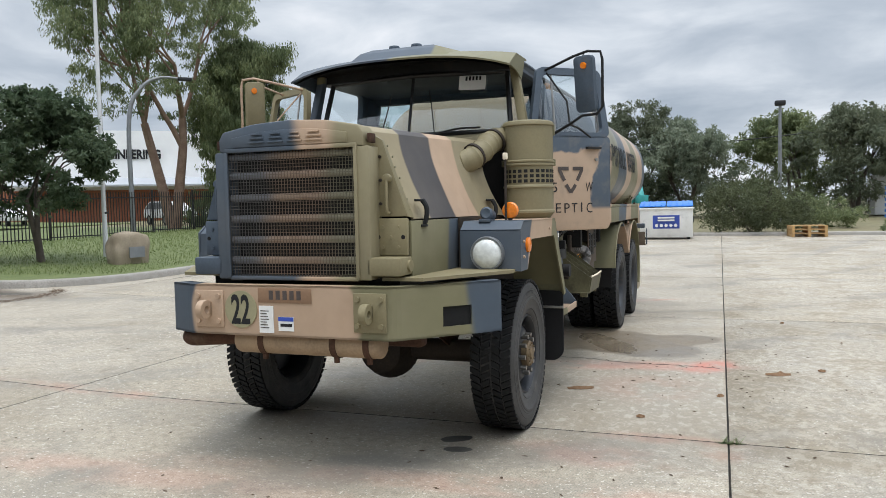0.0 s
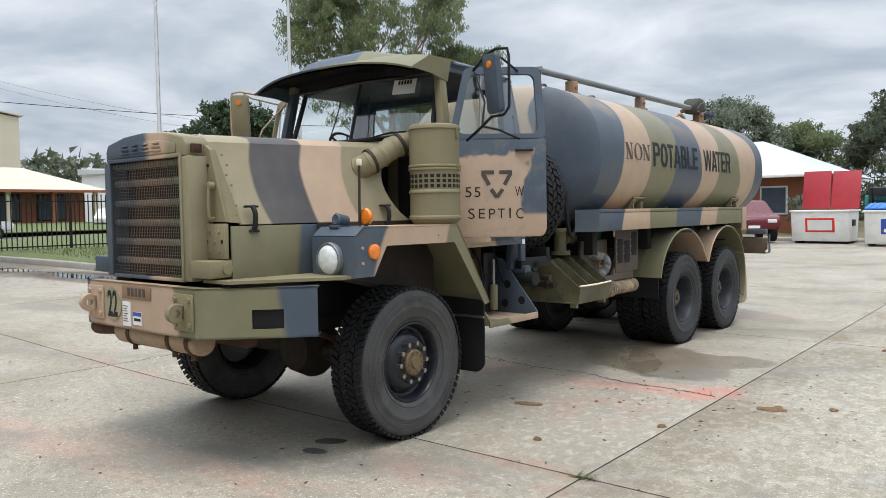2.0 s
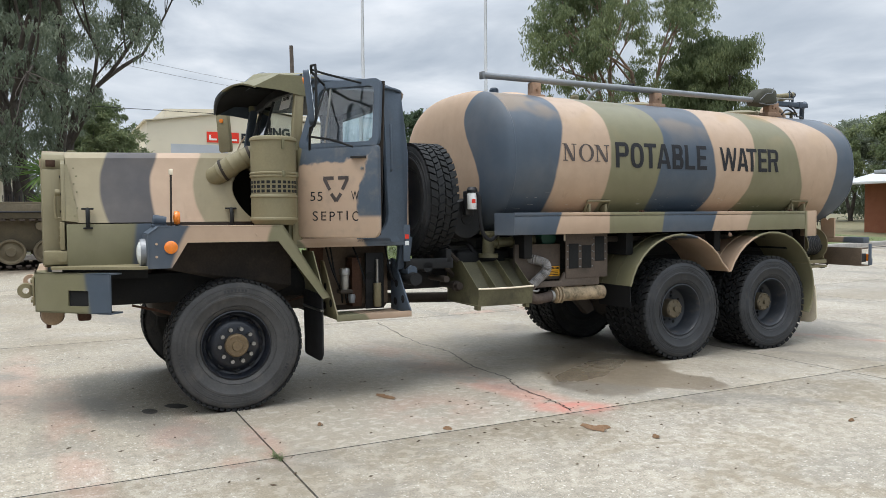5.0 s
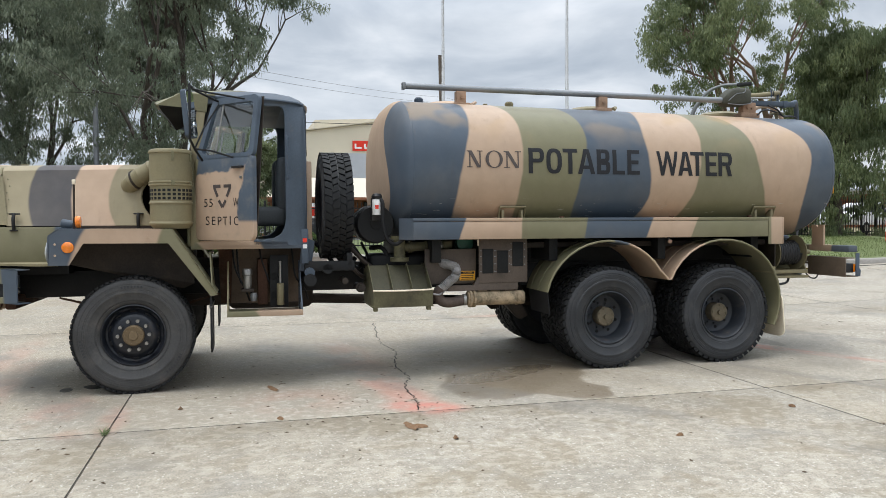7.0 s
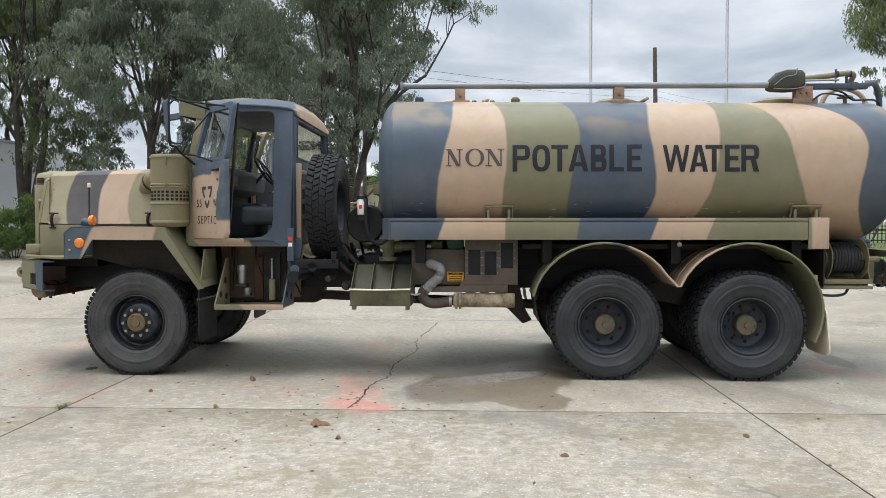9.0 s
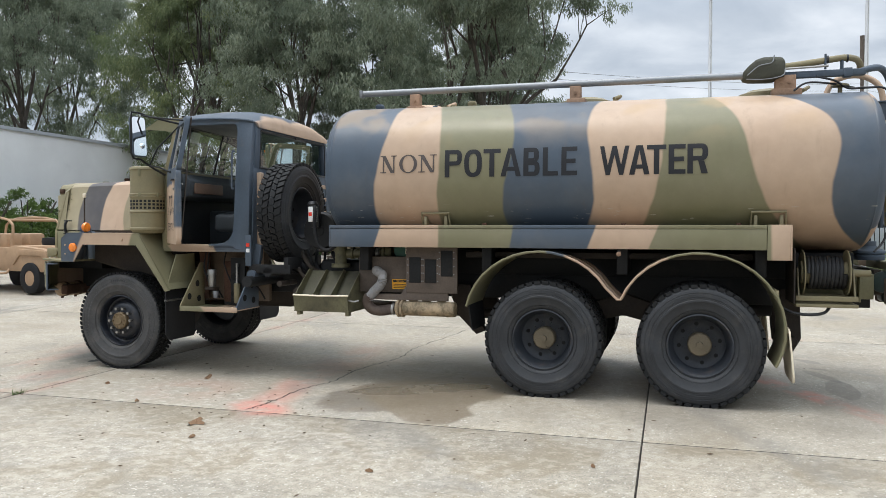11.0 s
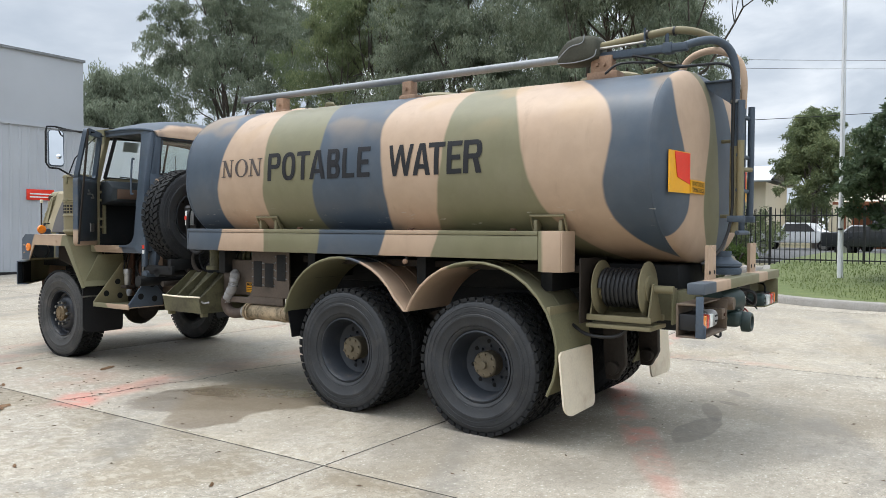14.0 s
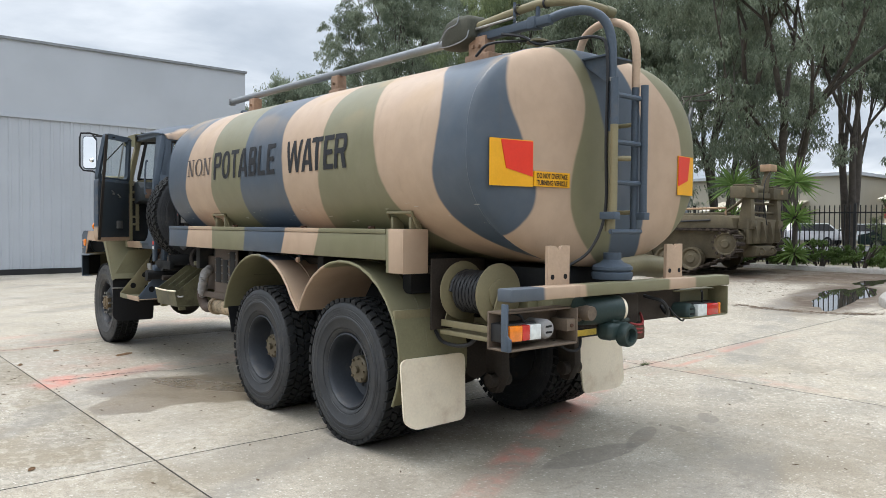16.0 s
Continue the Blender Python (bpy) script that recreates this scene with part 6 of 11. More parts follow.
for y_, z_ in ((7.62, 1.05), (7.70, 1.16), (8.55, 1.02)):
    tp("feed_pipe", pipe([(0.62, y_ - 0.22, z_ + 0.22), (0.74, y_ - 0.12, z_ + 0.12), (0.78, y_, z_), (0.66, y_ + 0.10, z_ - 0.06)], 0.022, 8), M_GRIME, pump)
tp("pump_union", cyl((0.80, 8.46, 1.33), (0.80, 8.50, 1.33), 0.055, 16), M_STEEL, pump)
tp("pump_cap", lathe([(0, 0.05), (0.09, 0.035), (0.10, -0.06)], 20, pose(0.80, 8.76, 1.36, 0, 90)), plain("faded_green_cap", (0.012, 0.07, 0.045), 0.5))
tp("drain_tap", cyl((0.98, 8.86, 1.40), (0.98, 8.86, 1.33), 0.012, 8), M_FLAP)
bm = box((0.98, 1.0), (8.86, 9.40), (0.94, 1.40), 0.004)
M_PANEL = plain("dull_brown_panel_paint", (0.105, 0.080, 0.062), 0.65, var=0.35, dirt=0.5, dirtcol=(0.045, 0.036, 0.028))
panel = tp("valve_panel", bm, M_PANEL, label="brown control panel with dark cover plates")
for y, z0_, z1_ in ((8.955, 1.04, 1.30), (9.12, 1.04, 1.28), (9.29, 1.11, 1.37)):
    tp("cover_plate", box((0.999, 1.006), (y - 0.06, y + 0.062), (z0_, z1_), 0.003), M_CHASSIS, panel)
    for dz in (0.02, 0.10, 0.18, 0.24):
        for dy in (-0.075, 0.075):
            tp("panel_bolt", cyl((0.999, y + dy, z0_ + dz), (1.008, y + dy, z0_ + dz), 0.006, 6), M_GALV, panel)
tp("panel_foot", prism([(8.55, 0.92), (8.8, 0.92), (8.85, 1.0), (9.3, 1.0), (9.3, 0.86), (8.5, 0.86)], "x", 0.95, 0.99, 0.006), M_PANEL, panel)
lab = tp("caution_label", box((0.90, 0.905), (8.675, 8.845), (0.965, 1.065)), M_YEL, label="yellow caution label")
tp("label_header", box((0.9055, 0.907), (8.685, 8.835), (1.035, 1.058)), M_INK, lab)
bm = letters("CAUTION", 0.014, 0.09, 0.0, 0.0)
put_, bm = bm, bmesh.new()
put_in(bm, put_, Matrix.Translation((0.9085, 8.715, 1.040)) @ Matrix.Rotation(radians(90), 4, "Z") @ Matrix.Rotation(radians(90), 4, "X"))
tp("label_word", bm, M_YEL, lab, smooth=0)
for k in range(3):
    tp("label_line", box((0.906, 0.908), (8.69, 8.825), (0.975 + 0.018 * k, 0.982 + 0.018 * k)), M_INK, lab)
bm = box((0.86, 0.9), (8.3, 8.86), (0.93, 1.3), 0.01)
tp("backing_plate", bm, M_PANEL)
bm = lathe([(0, 0.008), (0.05, 0.008), (0.055, 0.0), (0.185, 0.0), (0.195, -0.012), (0.20, -0.03), (0.20, -0.40), (0.18, -0.43), (0, -0.44)], 36, pose(0.80, 7.80, 1.565, 0, 90))
tp("air_tank", bm, M_CHASSIS, label="dark round air tank")
tp("tank_strap", lathe([(0.203, -0.10), (0.203, -0.14), (0.206, -0.14), (0.206, -0.10)], 36, pose(0.80, 7.80, 1.565, 0, 90), closed=True), M_BLACK)
ext = tp("filter_bracket", box((0.84, 0.90), (7.74, 7.84), (1.60, 1.84), 0.01), M_BLACK)
tp("white_canister", cyl((0.94, 7.79, 1.66), (0.94, 7.79, 1.82), 0.048, 16, bev=0.005), M_WHITE, ext)
tp("canister_head", lathe([(0.05, 0.0), (0.055, 0.03), (0.04, 0.055), (0.0, 0.06)], 16, pose(0.94, 7.79, 1.82)), M_BLACK, ext)
tp("breather_hose", pipe([(0.94, 7.80, 1.84), (0.99, 7.84, 1.78), (1.0, 7.84, 1.6), (1.0, 7.88, 1.42), (0.98, 7.98, 1.36), (0.95, 8.10, 1.44)], 0.02, 8), M_RUBBER_P, ext)
tp("canister_label", box((0.975, 0.99), (7.765, 7.80), (1.72, 1.76)), M_RED, ext)
bm = bmesh.new()
rnd = random.Random(5)
for k in range(7):
    bm = bmesh.new()
    y = 7.2 + 0.1 * k
    pipe([(0.45, y, 1.35 + rnd.uniform(-.1, .1)), (0.66, y + 0.10, 1.22 + rnd.uniform(-.1, .1)), (0.64, y + 0.22, 1.1), (0.5, y + 0.32, 1.2)], rnd.uniform(0.012, 0.028), 8, bm=bm)
    tp("hose_run", bm, M_RUBBER_P)
bm = cyl((0.4, 7.1, 1.02), (1.12, 7.1, 1.02), 0.06, 18)
cyl((0.4, 7.28, 1.12), (1.0, 7.28, 1.12), 0.05, 16, bm=bm)
tp("cross_tube", bm, M_CHASSIS)
bm = cyl((0.62, 7.62, 0.92), (1.0, 7.62, 0.92), 0.035, 14)
cyl((0.9, 7.62, 0.92), (0.94, 7.62, 0.92), 0.05, 14, bm=bm)
cyl((0.7, 7.45, 1.0), (1.05, 7.45, 1.0), 0.03, 14, bm=bm)
tp("valve", bm, M_GRIME)

# -- cab step --
bm = box((0.72, 1.19), (6.31, 7.02), (0.705, 0.718), 0.003)
box((1.178, 1.192), (6.31, 7.02), (0.69, 0.745), 0.004, bm=bm)
step = tp("cab_step", bm, M_SILL, label="folded steel cab step")
for y_, mt in ((6.31, M_OLIVE2), (7.005, M_GREYP)):
    tp("step_side", prism([(0.74, 1.20), (0.82, 1.20), (1.19, 0.75), (1.19, 0.705), (0.74, 0.705)], "y", y_, y_ + 0.014, 0.002), mt, step)
    for x, z in ((1.03, 0.835), (0.88, 0.97), (0.85, 0.80)):
        tp("step_hole", cyl((x, y_ - 0.002, z), (x, y_ + 0.016, z), 0.036, 18), M_VOID, step)
bm = box((0.50, 0.56), (6.25, 7.05), (0.76, 1.32), 0.01)
tp("frame_plate", bm, M_DUSTY, label="rust-brown plate behind the cab step")
bm = lathe([(0, 0.20), (0.042, 0.20), (0.05, 0.185), (0.05, 0.14), (0.042, 0.135), (0.042, 0.05), (0.034, 0.0), (0, 0)], 18, pose(0.86, 6.50, 0.93))
tp("fuel_filter", bm, M_STEEL, label="bright steel fuel filter bowl")
tp("filter_base", box((0.80, 0.92), (6.44, 6.56), (0.90, 0.935), 0.008), M_GRIME)
tp("filter_bowl", lathe([(0, 0.08), (0.03, 0.08), (0.036, 0.05), (0.025, 0.0), (0, 0)], 14, pose(0.88, 6.56, 0.81)), M_GALV)
tp("battery_box", box((0.60, 0.78), (6.60, 6.70), (0.76, 1.22), 0.012), M_RUST)
ram_ob = tp("ram", cyl((0.86, 6.82, 0.76), (0.86, 6.82, 0.98), 0.036, 16, bev=0.006), M_OLIVE2, label="cab lifting ram")
tp("ram_rod", cyl((0.86, 6.82, 0.98), (0.86, 6.82, 1.20), 0.014, 12), M_STEEL, ram_ob)
tp("ram_guide", box((0.80, 0.83), (6.72, 6.90), (0.74, 1.26), 0.004), M_CHASSIS)
for z_ in (0.86, 1.05):
    tp("guide_hole", lathe([(0, 0.004), (0.035, 0.004), (0.038, 0)], 16, pose(0.831, 6.76, z_, 0, 90)), M_VOID)
for k, (y, z) in enumerate(((6.40, 1.02), (6.62, 1.18), (6.94, 1.05), (6.36, 1.12))):
    tp("brake_line", pipe([(0.76, y, 1.32), (0.84, y + 0.03, z), (0.80, y + 0.12, 0.92), (0.74, y + 0.16, 0.80)], 0.009, 6), M_RUBBER_P)
tp("cab_mount", prism([(7.0, 1.10), (7.12, 1.10), (7.16, 1.40), (7.04, 1.44)], "x", 0.86, 0.92, 0.006), M_GREYP)
tp("mount_tube", cyl((0.4, 7.10, 1.09), (1.04, 7.10, 1.09), 0.05, 16), M_GREYP)
tp("hanger_plate", prism([(6.22, 1.32), (6.36, 1.32), (6.34, 0.78), (6.24, 0.78)], "x", 0.66, 0.69, 0.004), M_RUST)

# -- front mudflap --
for sg in (1, -1):
    b = prism([(x * sg, z) for x, z in rounded([(0.70, 0.95), (1.24, 0.93), (1.24, 0.42), (1.18, 0.36), (0.72, 0.36)], 0.04)], "y", 6.16, 6.175)
    tp("front_mudflap", b, M_RUBBER_P, label="black rubber front mudflap")
    tp("flap_strip", box((min(0.7 * sg, 1.24 * sg), max(0.7 * sg, 1.24 * sg)), (6.15, 6.18), (0.79, 0.81), 0.003), M_STEEL)

# -- front bumper --


def bumper():
    bm = bmesh.new()
    z0, z1 = 0.868, 1.18
    fx, fy, ex, ey = 0.69, 4.0, 1.19, 4.52
    lx, ly = 0.91, 4.10           # the offside wing is shorter
    R = rounded([(-lx, ly), (-fx, fy), (fx, fy), (ex, ey)], 0.06, 4)
    line = [(-lx, ly)] + [p for p in R if -lx + 0.09 < p[0] < ex - 0.09 and p[1] < ey - 0.09] + [(ex, ey)]
    th = 0.012
    # front skin by panels so that the slots stay open
    def panel(p, q, za, zb):
        d = (Vector(q) - Vector(p)).normalized()
        n = Vector((-d.y, d.x))
        b = bmesh.new()
        A = [(p[0], p[1]), (q[0], q[1]), (q[0] + n.x * th, q[1] + n.y * th), (p[0] + n.x * th, p[1] + n.y * th)]
        put_in(bm, prism(A, "z", za, zb))
    mid = [p for p in line[1:-1]]
    for p, q in zip(mid, mid[1:]):
        panel(p, q, z0, z1)
    for sgn, p, q in ((1, mid[-1], line[-1]), (-1, line[0], mid[0])):
        P, Q = Vector(p), Vector(q)
        if sgn < 0:
            panel(p, q, z0, z1)
            continue
        u = lambda t: tuple(P + (Q - P) * t)
        segs = [(0, 0.40, z0, z1), (0.40, 0.69, z0, 0.925), (0.40, 0.69, 1.045, z1), (0.69, 1.0, z0, z1)]
        for a, b_, za, zb in segs:
            pa, pb = (u(a), u(b_)) if sgn > 0 else (u(b_), u(a))
            panel(pa, pb, za, zb)
    # flanges
    for z in (z0, z1 - th):
        inner = [(x * 0.93, y + 0.09) for x, y in line]
        poly = line + inner[::-1]
        b = prism(poly, "z", z, z + th)
        put_in(bm, b)
    bmesh.ops.remove_doubles(bm, verts=bm.verts, dist=0.0006)
    bmesh.ops.recalc_face_normals(bm, faces=bm.faces)
    return bm


bumper_ob = tp("front_bumper", bumper(), M_BUMP, label="wide camouflaged steel front bumper", smooth=30)
# added near-black plate that imitates the shade inside the bumper slot
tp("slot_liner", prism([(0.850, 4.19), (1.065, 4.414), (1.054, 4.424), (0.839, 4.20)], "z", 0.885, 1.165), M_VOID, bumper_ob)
for sg in (1, -1):
    px = 0.555 * sg
    bm = box((px - 0.105, px + 0.105), (3.985, 4.0), (0.915, 1.145), 0.006)
    for dx in (-0.075, 0.075):
        for dz in (0.955, 1.11):
            cyl((px + dx, 3.972, dz), (px + dx, 3.988, dz), 0.017, 6, bm=bm)
    plate = tp("tow_plate", bm, M_TANP if sg < 0 else M_OLIVE2, bumper_ob)
    hk = lathe([(0.024, -0.022), (0.058, -0.022), (0.062, 0), (0.058, 0.022), (0.024, 0.022)], 24, pose(px, 3.935, 1.03, 0, 90), closed=True)
    box((px - 0.022, px + 0.022), (3.96, 3.99), (0.985, 1.08), 0.008, bm=hk)
    tp("tow_hook", hk, M_TANP if sg < 0 else M_OLIVE2, plate)
bm = cyl((-0.325, 3.9915, 1.03), (-0.325, 3.9995, 1.03), 0.115, 40)
disc = tp("class_disc", bm, plain("dull_green_disc_paint", (0.29, 0.265, 0.16), 0.6, var=0.1), bumper_ob, "olive disc with black number 22")
bm = letters("22", 0.172, 0.135, 0.006, 0.0)
for v in bm.verts:
    v.co = (-0.325 - 0.0675 + v.co.x, 3.99, 0.945 + v.co.y)
tp("numeral", bm, M_INK, disc)
nplate = tp("number_plate", box((-0.20, 0.17), (3.994, 3.9995), (1.075, 1.165), 0.002), plain("faded_brown_plate", (0.25, 0.15, 0.09), 0.6, var=0.15), bumper_ob, "faded brown plate with illegible digits")
for k in range(5):
    x = -0.12 + 0.048 * k
    tp("digit_bar", box((x, x + 0.028), (3.991, 3.995), (1.095, 1.15)), M_INKG, nplate)
lab1 = tp("lot_label", box((-0.195, -0.095), (3.994, 3.9995), (0.89, 1.055)), M_WHITE, bumper_ob, "white paper label")
for k in range(7):
    tp("label_line", box((-0.185, -0.125 - 0.008 * (k % 3)), (3.992, 3.9945), (0.92 + 0.017 * k, 0.925 + 0.017 * k)), M_INKG, lab1)
lab2 = tp("lot_tag", box((-0.06, 0.045), (3.994, 3.9995), (0.905, 0.99)), M_WHITE, bumper_ob, "white and blue lot tag")
tp("tag_band", box((-0.06, 0.045), (3.992, 3.9945), (0.965, 0.99)), M_BLUE, lab2)
tp("tag_bar", box((-0.045, 0.035), (3.992, 3.9945), (0.932, 0.95)), M_INK, lab2)
tp("under_beam", cyl((-0.42, 4.12, 0.825), (0.58, 4.12, 0.825), 0.085, 24, bev=0.02), plain("scratched_tan_roller_paint", (0.30, 0.21, 0.13), 0.6, var=0.3, dirt=0.3), label="tan round roller under the bumper")
for x in (-0.22, 0.28, 0.50):
    bm = bmesh.new()
    lathe([(0.088, -0.02), (0.092, -0.02), (0.092, 0.02), (0.088, 0.02)], 24, pose(x, 4.12, 0.825, 0, 90), bm)
    cyl((x, 4.09, 0.745), (x, 4.09, 0.71), 0.018, 8, bm=bm)
    tp("roller_strap", bm, M_RUST)
tp("tow_pintle", pipe([(-0.86, 4.25, 0.84), (-0.80, 4.12, 0.82), (-0.62, 4.12, 0.83), (-0.40, 4.16, 0.84)], 0.055, 14), M_RUST)
bm = box((-0.7, 0.75), (4.3, 4.4), (0.78, 0.9), 0.02)
tp("front_cross_beam", bm, M_RUST)

# -- radiator shell and grille --
bm = bmesh.new()
GX, GZ0, GZ1 = 0.445, 1.225, 2.0
shell_poly = [(-0.50, 1.22), (-0.50, 2.08), (-0.47, 2.125), (-0.25, 2.165), (0.0, 2.178), (0.25, 2.165), (0.47, 2.125), (0.50, 2.08), (0.50, 1.22)]
prism([(-0.50, 2.0)] + shell_poly[1:-1] + [(0.50, 2.0)], "y", 4.07, 4.24, bm=bm, bev=0.012)
for sg in (1, -1):
    a, b_ = 0.447 * sg, 0.535 * sg
    box((min(a, b_), max(a, b_)), (4.07, 4.24), (1.21, 2.0), 0.012, bm=bm)
box((-0.45, 0.45), (4.07, 4.2), (1.205, 1.228), 0.004, bm=bm)
shell = tp("radiator_shell", bm, M_SHELL, label="camouflaged radiator shell with mesh grille")
# core coloured near-black, so the shade behind the mesh is painted in
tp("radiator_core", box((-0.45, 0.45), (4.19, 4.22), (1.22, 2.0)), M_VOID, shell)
for z in (1.97, 1.85, 1.715, 1.585, 1.455, 1.325):
    b = lathe([(0.0, -0.445), (0.022, -0.445), (0.022, 0.445), (0.0, 0.445)], 14, pose(0, 4.112, z, 0, 90))
    tp("grille_bar", b, M_SLAT, shell)
bm = bmesh.new()
n = 42
for k in range(n + 1):
    x = -0.44 + 0.88 * k / n
    box((x - 0.0014, x + 0.0014), (4.083, 4.0858), (GZ0, GZ1), bm=bm)
n = 37
for k in range(n + 1):
    z = GZ0 + (GZ1 - GZ0) * k / n
    box((-0.444, 0.444), (4.0802, 4.083), (z - 0.0014, z + 0.0014), bm=bm)
tp("mesh_screen", bm, M_WIRE, shell, "square wire mesh screen", smooth=0)
bm = bmesh.new()
for sg in (1, -1):
    box((0.449 * sg - 0.012, 0.449 * sg + 0.012), (4.06, 4.075), (1.22, 2.01), 0.004, bm=bm)
box((-0.46, 0.46), (4.06, 4.075), (1.995, 2.02), 0.004, bm=bm)
tp("screen_frame", bm, M_SHELL, shell)
bm = prism([(-0.40, 2.025), (-0.40, 2.085), (-0.2, 2.115), (0.0, 2.122), (0.2, 2.115), (0.40, 2.085), (0.40, 2.025)], "y", 4.062, 4.072, 0.004)
badge_plate = tp("name_panel", bm, M_SHELL, shell)
# the maker's mark is kept as plain raised bars
bm = bmesh.new()
for x0, x1 in ((-0.27, -0.16), (-0.135, -0.03), (0.0, 0.10), (0.125, 0.24)):
    box((x0, x1), (4.05, 4.064), (2.045, 2.056), 0.003, bm=bm)
    box((x0 + 0.01, x1 - 0.01), (4.05, 4.064), (2.07, 2.081), 0.003, bm=bm)
    box((x0 + 0.02, x1 - 0.02), (4.05, 4.064), (2.094, 2.103), 0.003, bm=bm)
tp("raised_mark", bm, M_SHELL, badge_plate)
tp("filler_cap", cyl((-0.05, 4.3, 2.17), (-0.05, 4.3, 2.20), 0.04, 16, bev=0.006), M_OLIVE, shell)
for sg in (1, -1):
    a, b_ = 0.50 * sg, 0.56 * sg
    tp("shell_vent", box((0.525 * sg - 0.012, 0.525 * sg + 0.012), (4.10, 4.17), (2.02, 2.075), 0.004), M_RUST, shell)

# -- hood --


def hood_section(t):
    """Half section points from centre top to lower edge at t along the hood."""
    y = 4.24 + 1.72 * t
    top = 2.17 + 0.03 * t
    w = 0.50 + 0.22 * t
    wl_ = 0.705 + 0.185 * t
    zl = 1.565
    return y, [(0, top), (w * 0.6, top - 0.012), (w * 0.88, top - 0.04), (w * 0.97, top - 0.075), (w, top - 0.13)] + [(w + (wl_ - w) * q / 9, (top - 0.13) + (zl - top + 0.13) * q / 9) for q in range(1, 10)]


def hood_shell():
    rings = []
    for k in range(13):
        t = k / 12
        y, h = hood_section(t)
        ring = []
        for x, z in h:
            yy = y + (1 - t) * max(0.0, 2.05 - z) * 0.16
            if t > 0.7:
                cut = (2.15 - z) / 0.585
                yy = yy - (t - 0.7) / 0.3 * max(0.0, 0.33 * max(0.0, math.sin(math.pi * min(1, max(0, cut)) ** 0.75)) ** 0.8 + 0.25 * max(0, cut)) * (1 if x > 0.3 else 0)
            ring.append((x, yy, z))
        rings.append(ring)
    bm = bmesh.new()
    for sg in (1, -1):
        R = [[bm.verts.new((x * sg, y, z)) for x, y, z in ring] for ring in rings]
        for r0, r1 in zip(R, R[1:]):
            for k in range(len(r0) - 1):
                bm.faces.new((r0[k], r0[k + 1], r1[k + 1], r1[k]))
    bmesh.ops.remove_doubles(bm, verts=bm.verts, dist=0.0005)
    bmesh.ops.recalc_face_normals(bm, faces=bm.faces)
    bmesh.ops.solidify(bm, geom=bm.faces[:], thickness=0.015)
    return bm


hood = tp("hood", hood_shell(), M_HOOD, label="camouflaged sloping bonnet", smooth=32)
for sg in (1, -1):
    P = []
    for t, z in ((0.0, 1.555), (0.42, 1.555), (0.42, 1.21), (0.0, 1.21)):
        y = 4.24 + 1.72 * t
        P.append(((0.705 + 0.185 * t) * sg, y - 0.0 * (z < 1.3), z))
    sp = tp("side_panel", sheet(P, 0.02, bev=0.003), M_SIDE, label="lower engine side panel")
    # plates between the shell and the bonnet's flare
    pm, pm2 = (M_OLIVE2, M_OLIVE2) if sg > 0 else (M_GREYP, M_GREYP)
    col = tp("shell_side_plate", prism([(0.49 * sg, 1.582), (0.715 * sg, 1.582), (0.56 * sg, 2.04), (0.49 * sg, 2.08)], "y", 4.205, 4.235, 0.003), pm)
    tp("plate_return", sheet([(0.555 * sg, 4.225, 2.04), (0.708 * sg, 4.225, 1.582), (0.705 * sg, 4.33, 1.572), (0.55 * sg, 4.255, 2.04)], 0.006), pm, col)
    tp("grab_handle", pipe([(0.60 * sg, 4.20, 1.80), (0.60 * sg, 4.165, 1.785), (0.60 * sg, 4.165, 1.62), (0.60 * sg, 4.20, 1.605)], 0.010, 8), pm2, col)
    tp("handle_boss", cyl((0.60 * sg, 4.20, 1.81), (0.60 * sg, 4.16, 1.81), 0.026, 16, bev=0.006), pm2, col)
    for z in (1.66, 1.80, 1.94):
        tp("bolt_head", cyl((0.545 * sg, 4.207, z), (0.545 * sg, 4.196, z), 0.010, 6), M_GRIME, col)
    low = tp("corner_plate", box((min(0.50 * sg, 0.715 * sg), max(0.50 * sg, 0.715 * sg)), (4.19, 4.225), (1.35, 1.572), 0.006), pm, col)
    for xx, z in ((0.56, 1.40), (0.66, 1.40), (0.56, 1.52), (0.66, 1.52), (0.61, 1.46)):
        tp("bolt_head", cyl((xx * sg, 4.192, z), (xx * sg, 4.182, z), 0.011, 6), pm2, low)
    for xx, z in ((0.53, 1.46), (0.69, 1.46)):
        tp("drain_hole", cyl((xx * sg, 4.192, z), (xx * sg, 4.188, z), 0.013, 10), M_VOID, low)
    bx = box((min(0.50 * sg, 0.72 * sg), max(0.50 * sg, 0.72 * sg)), (4.07, 4.30), (1.235, 1.345), 0.012)
    cyl((0.70 * sg, 4.2, 1.29), (0.735 * sg, 4.2, 1.29), 0.035, 16, bm=bx)
    tp("hinge_housing", bx, pm2, col)
    for k in range(7):
        t = 0.03 + 0.008 * k
        zz = 1.62 + 0.065 * k
        hx = 0.705 - (zz - 1.565) / 0.475 * 0.165
        tp("rivet", cyl((hx * sg, 4.30 + 0.02 * (k % 2), zz), ((hx + 0.006) * sg, 4.30 + 0.02 * (k % 2), zz), 0.007, 6), M_OLIVE, hood)
    # rubber hood latches
    for t in (0.10, 0.72):
        y = 4.24 + 1.72 * t - (0.02 if t < 0.5 else -0.02)
        x = (0.705 + 0.185 * t) * sg
        lt = bmesh.new()
        box((x - 0.012 * sg - 0.012, x - 0.012 * sg + 0.03), (y - 0.045, y + 0.045), (1.67, 1.685), 0.004, bm=lt)
        pipe([(x + 0.012 * sg, y, 1.68), (x + 0.04 * sg, y, 1.63), (x + 0.035 * sg, y, 1.56), (x + 0.02 * sg, y, 1.53)], 0.016, 8, bm=lt)
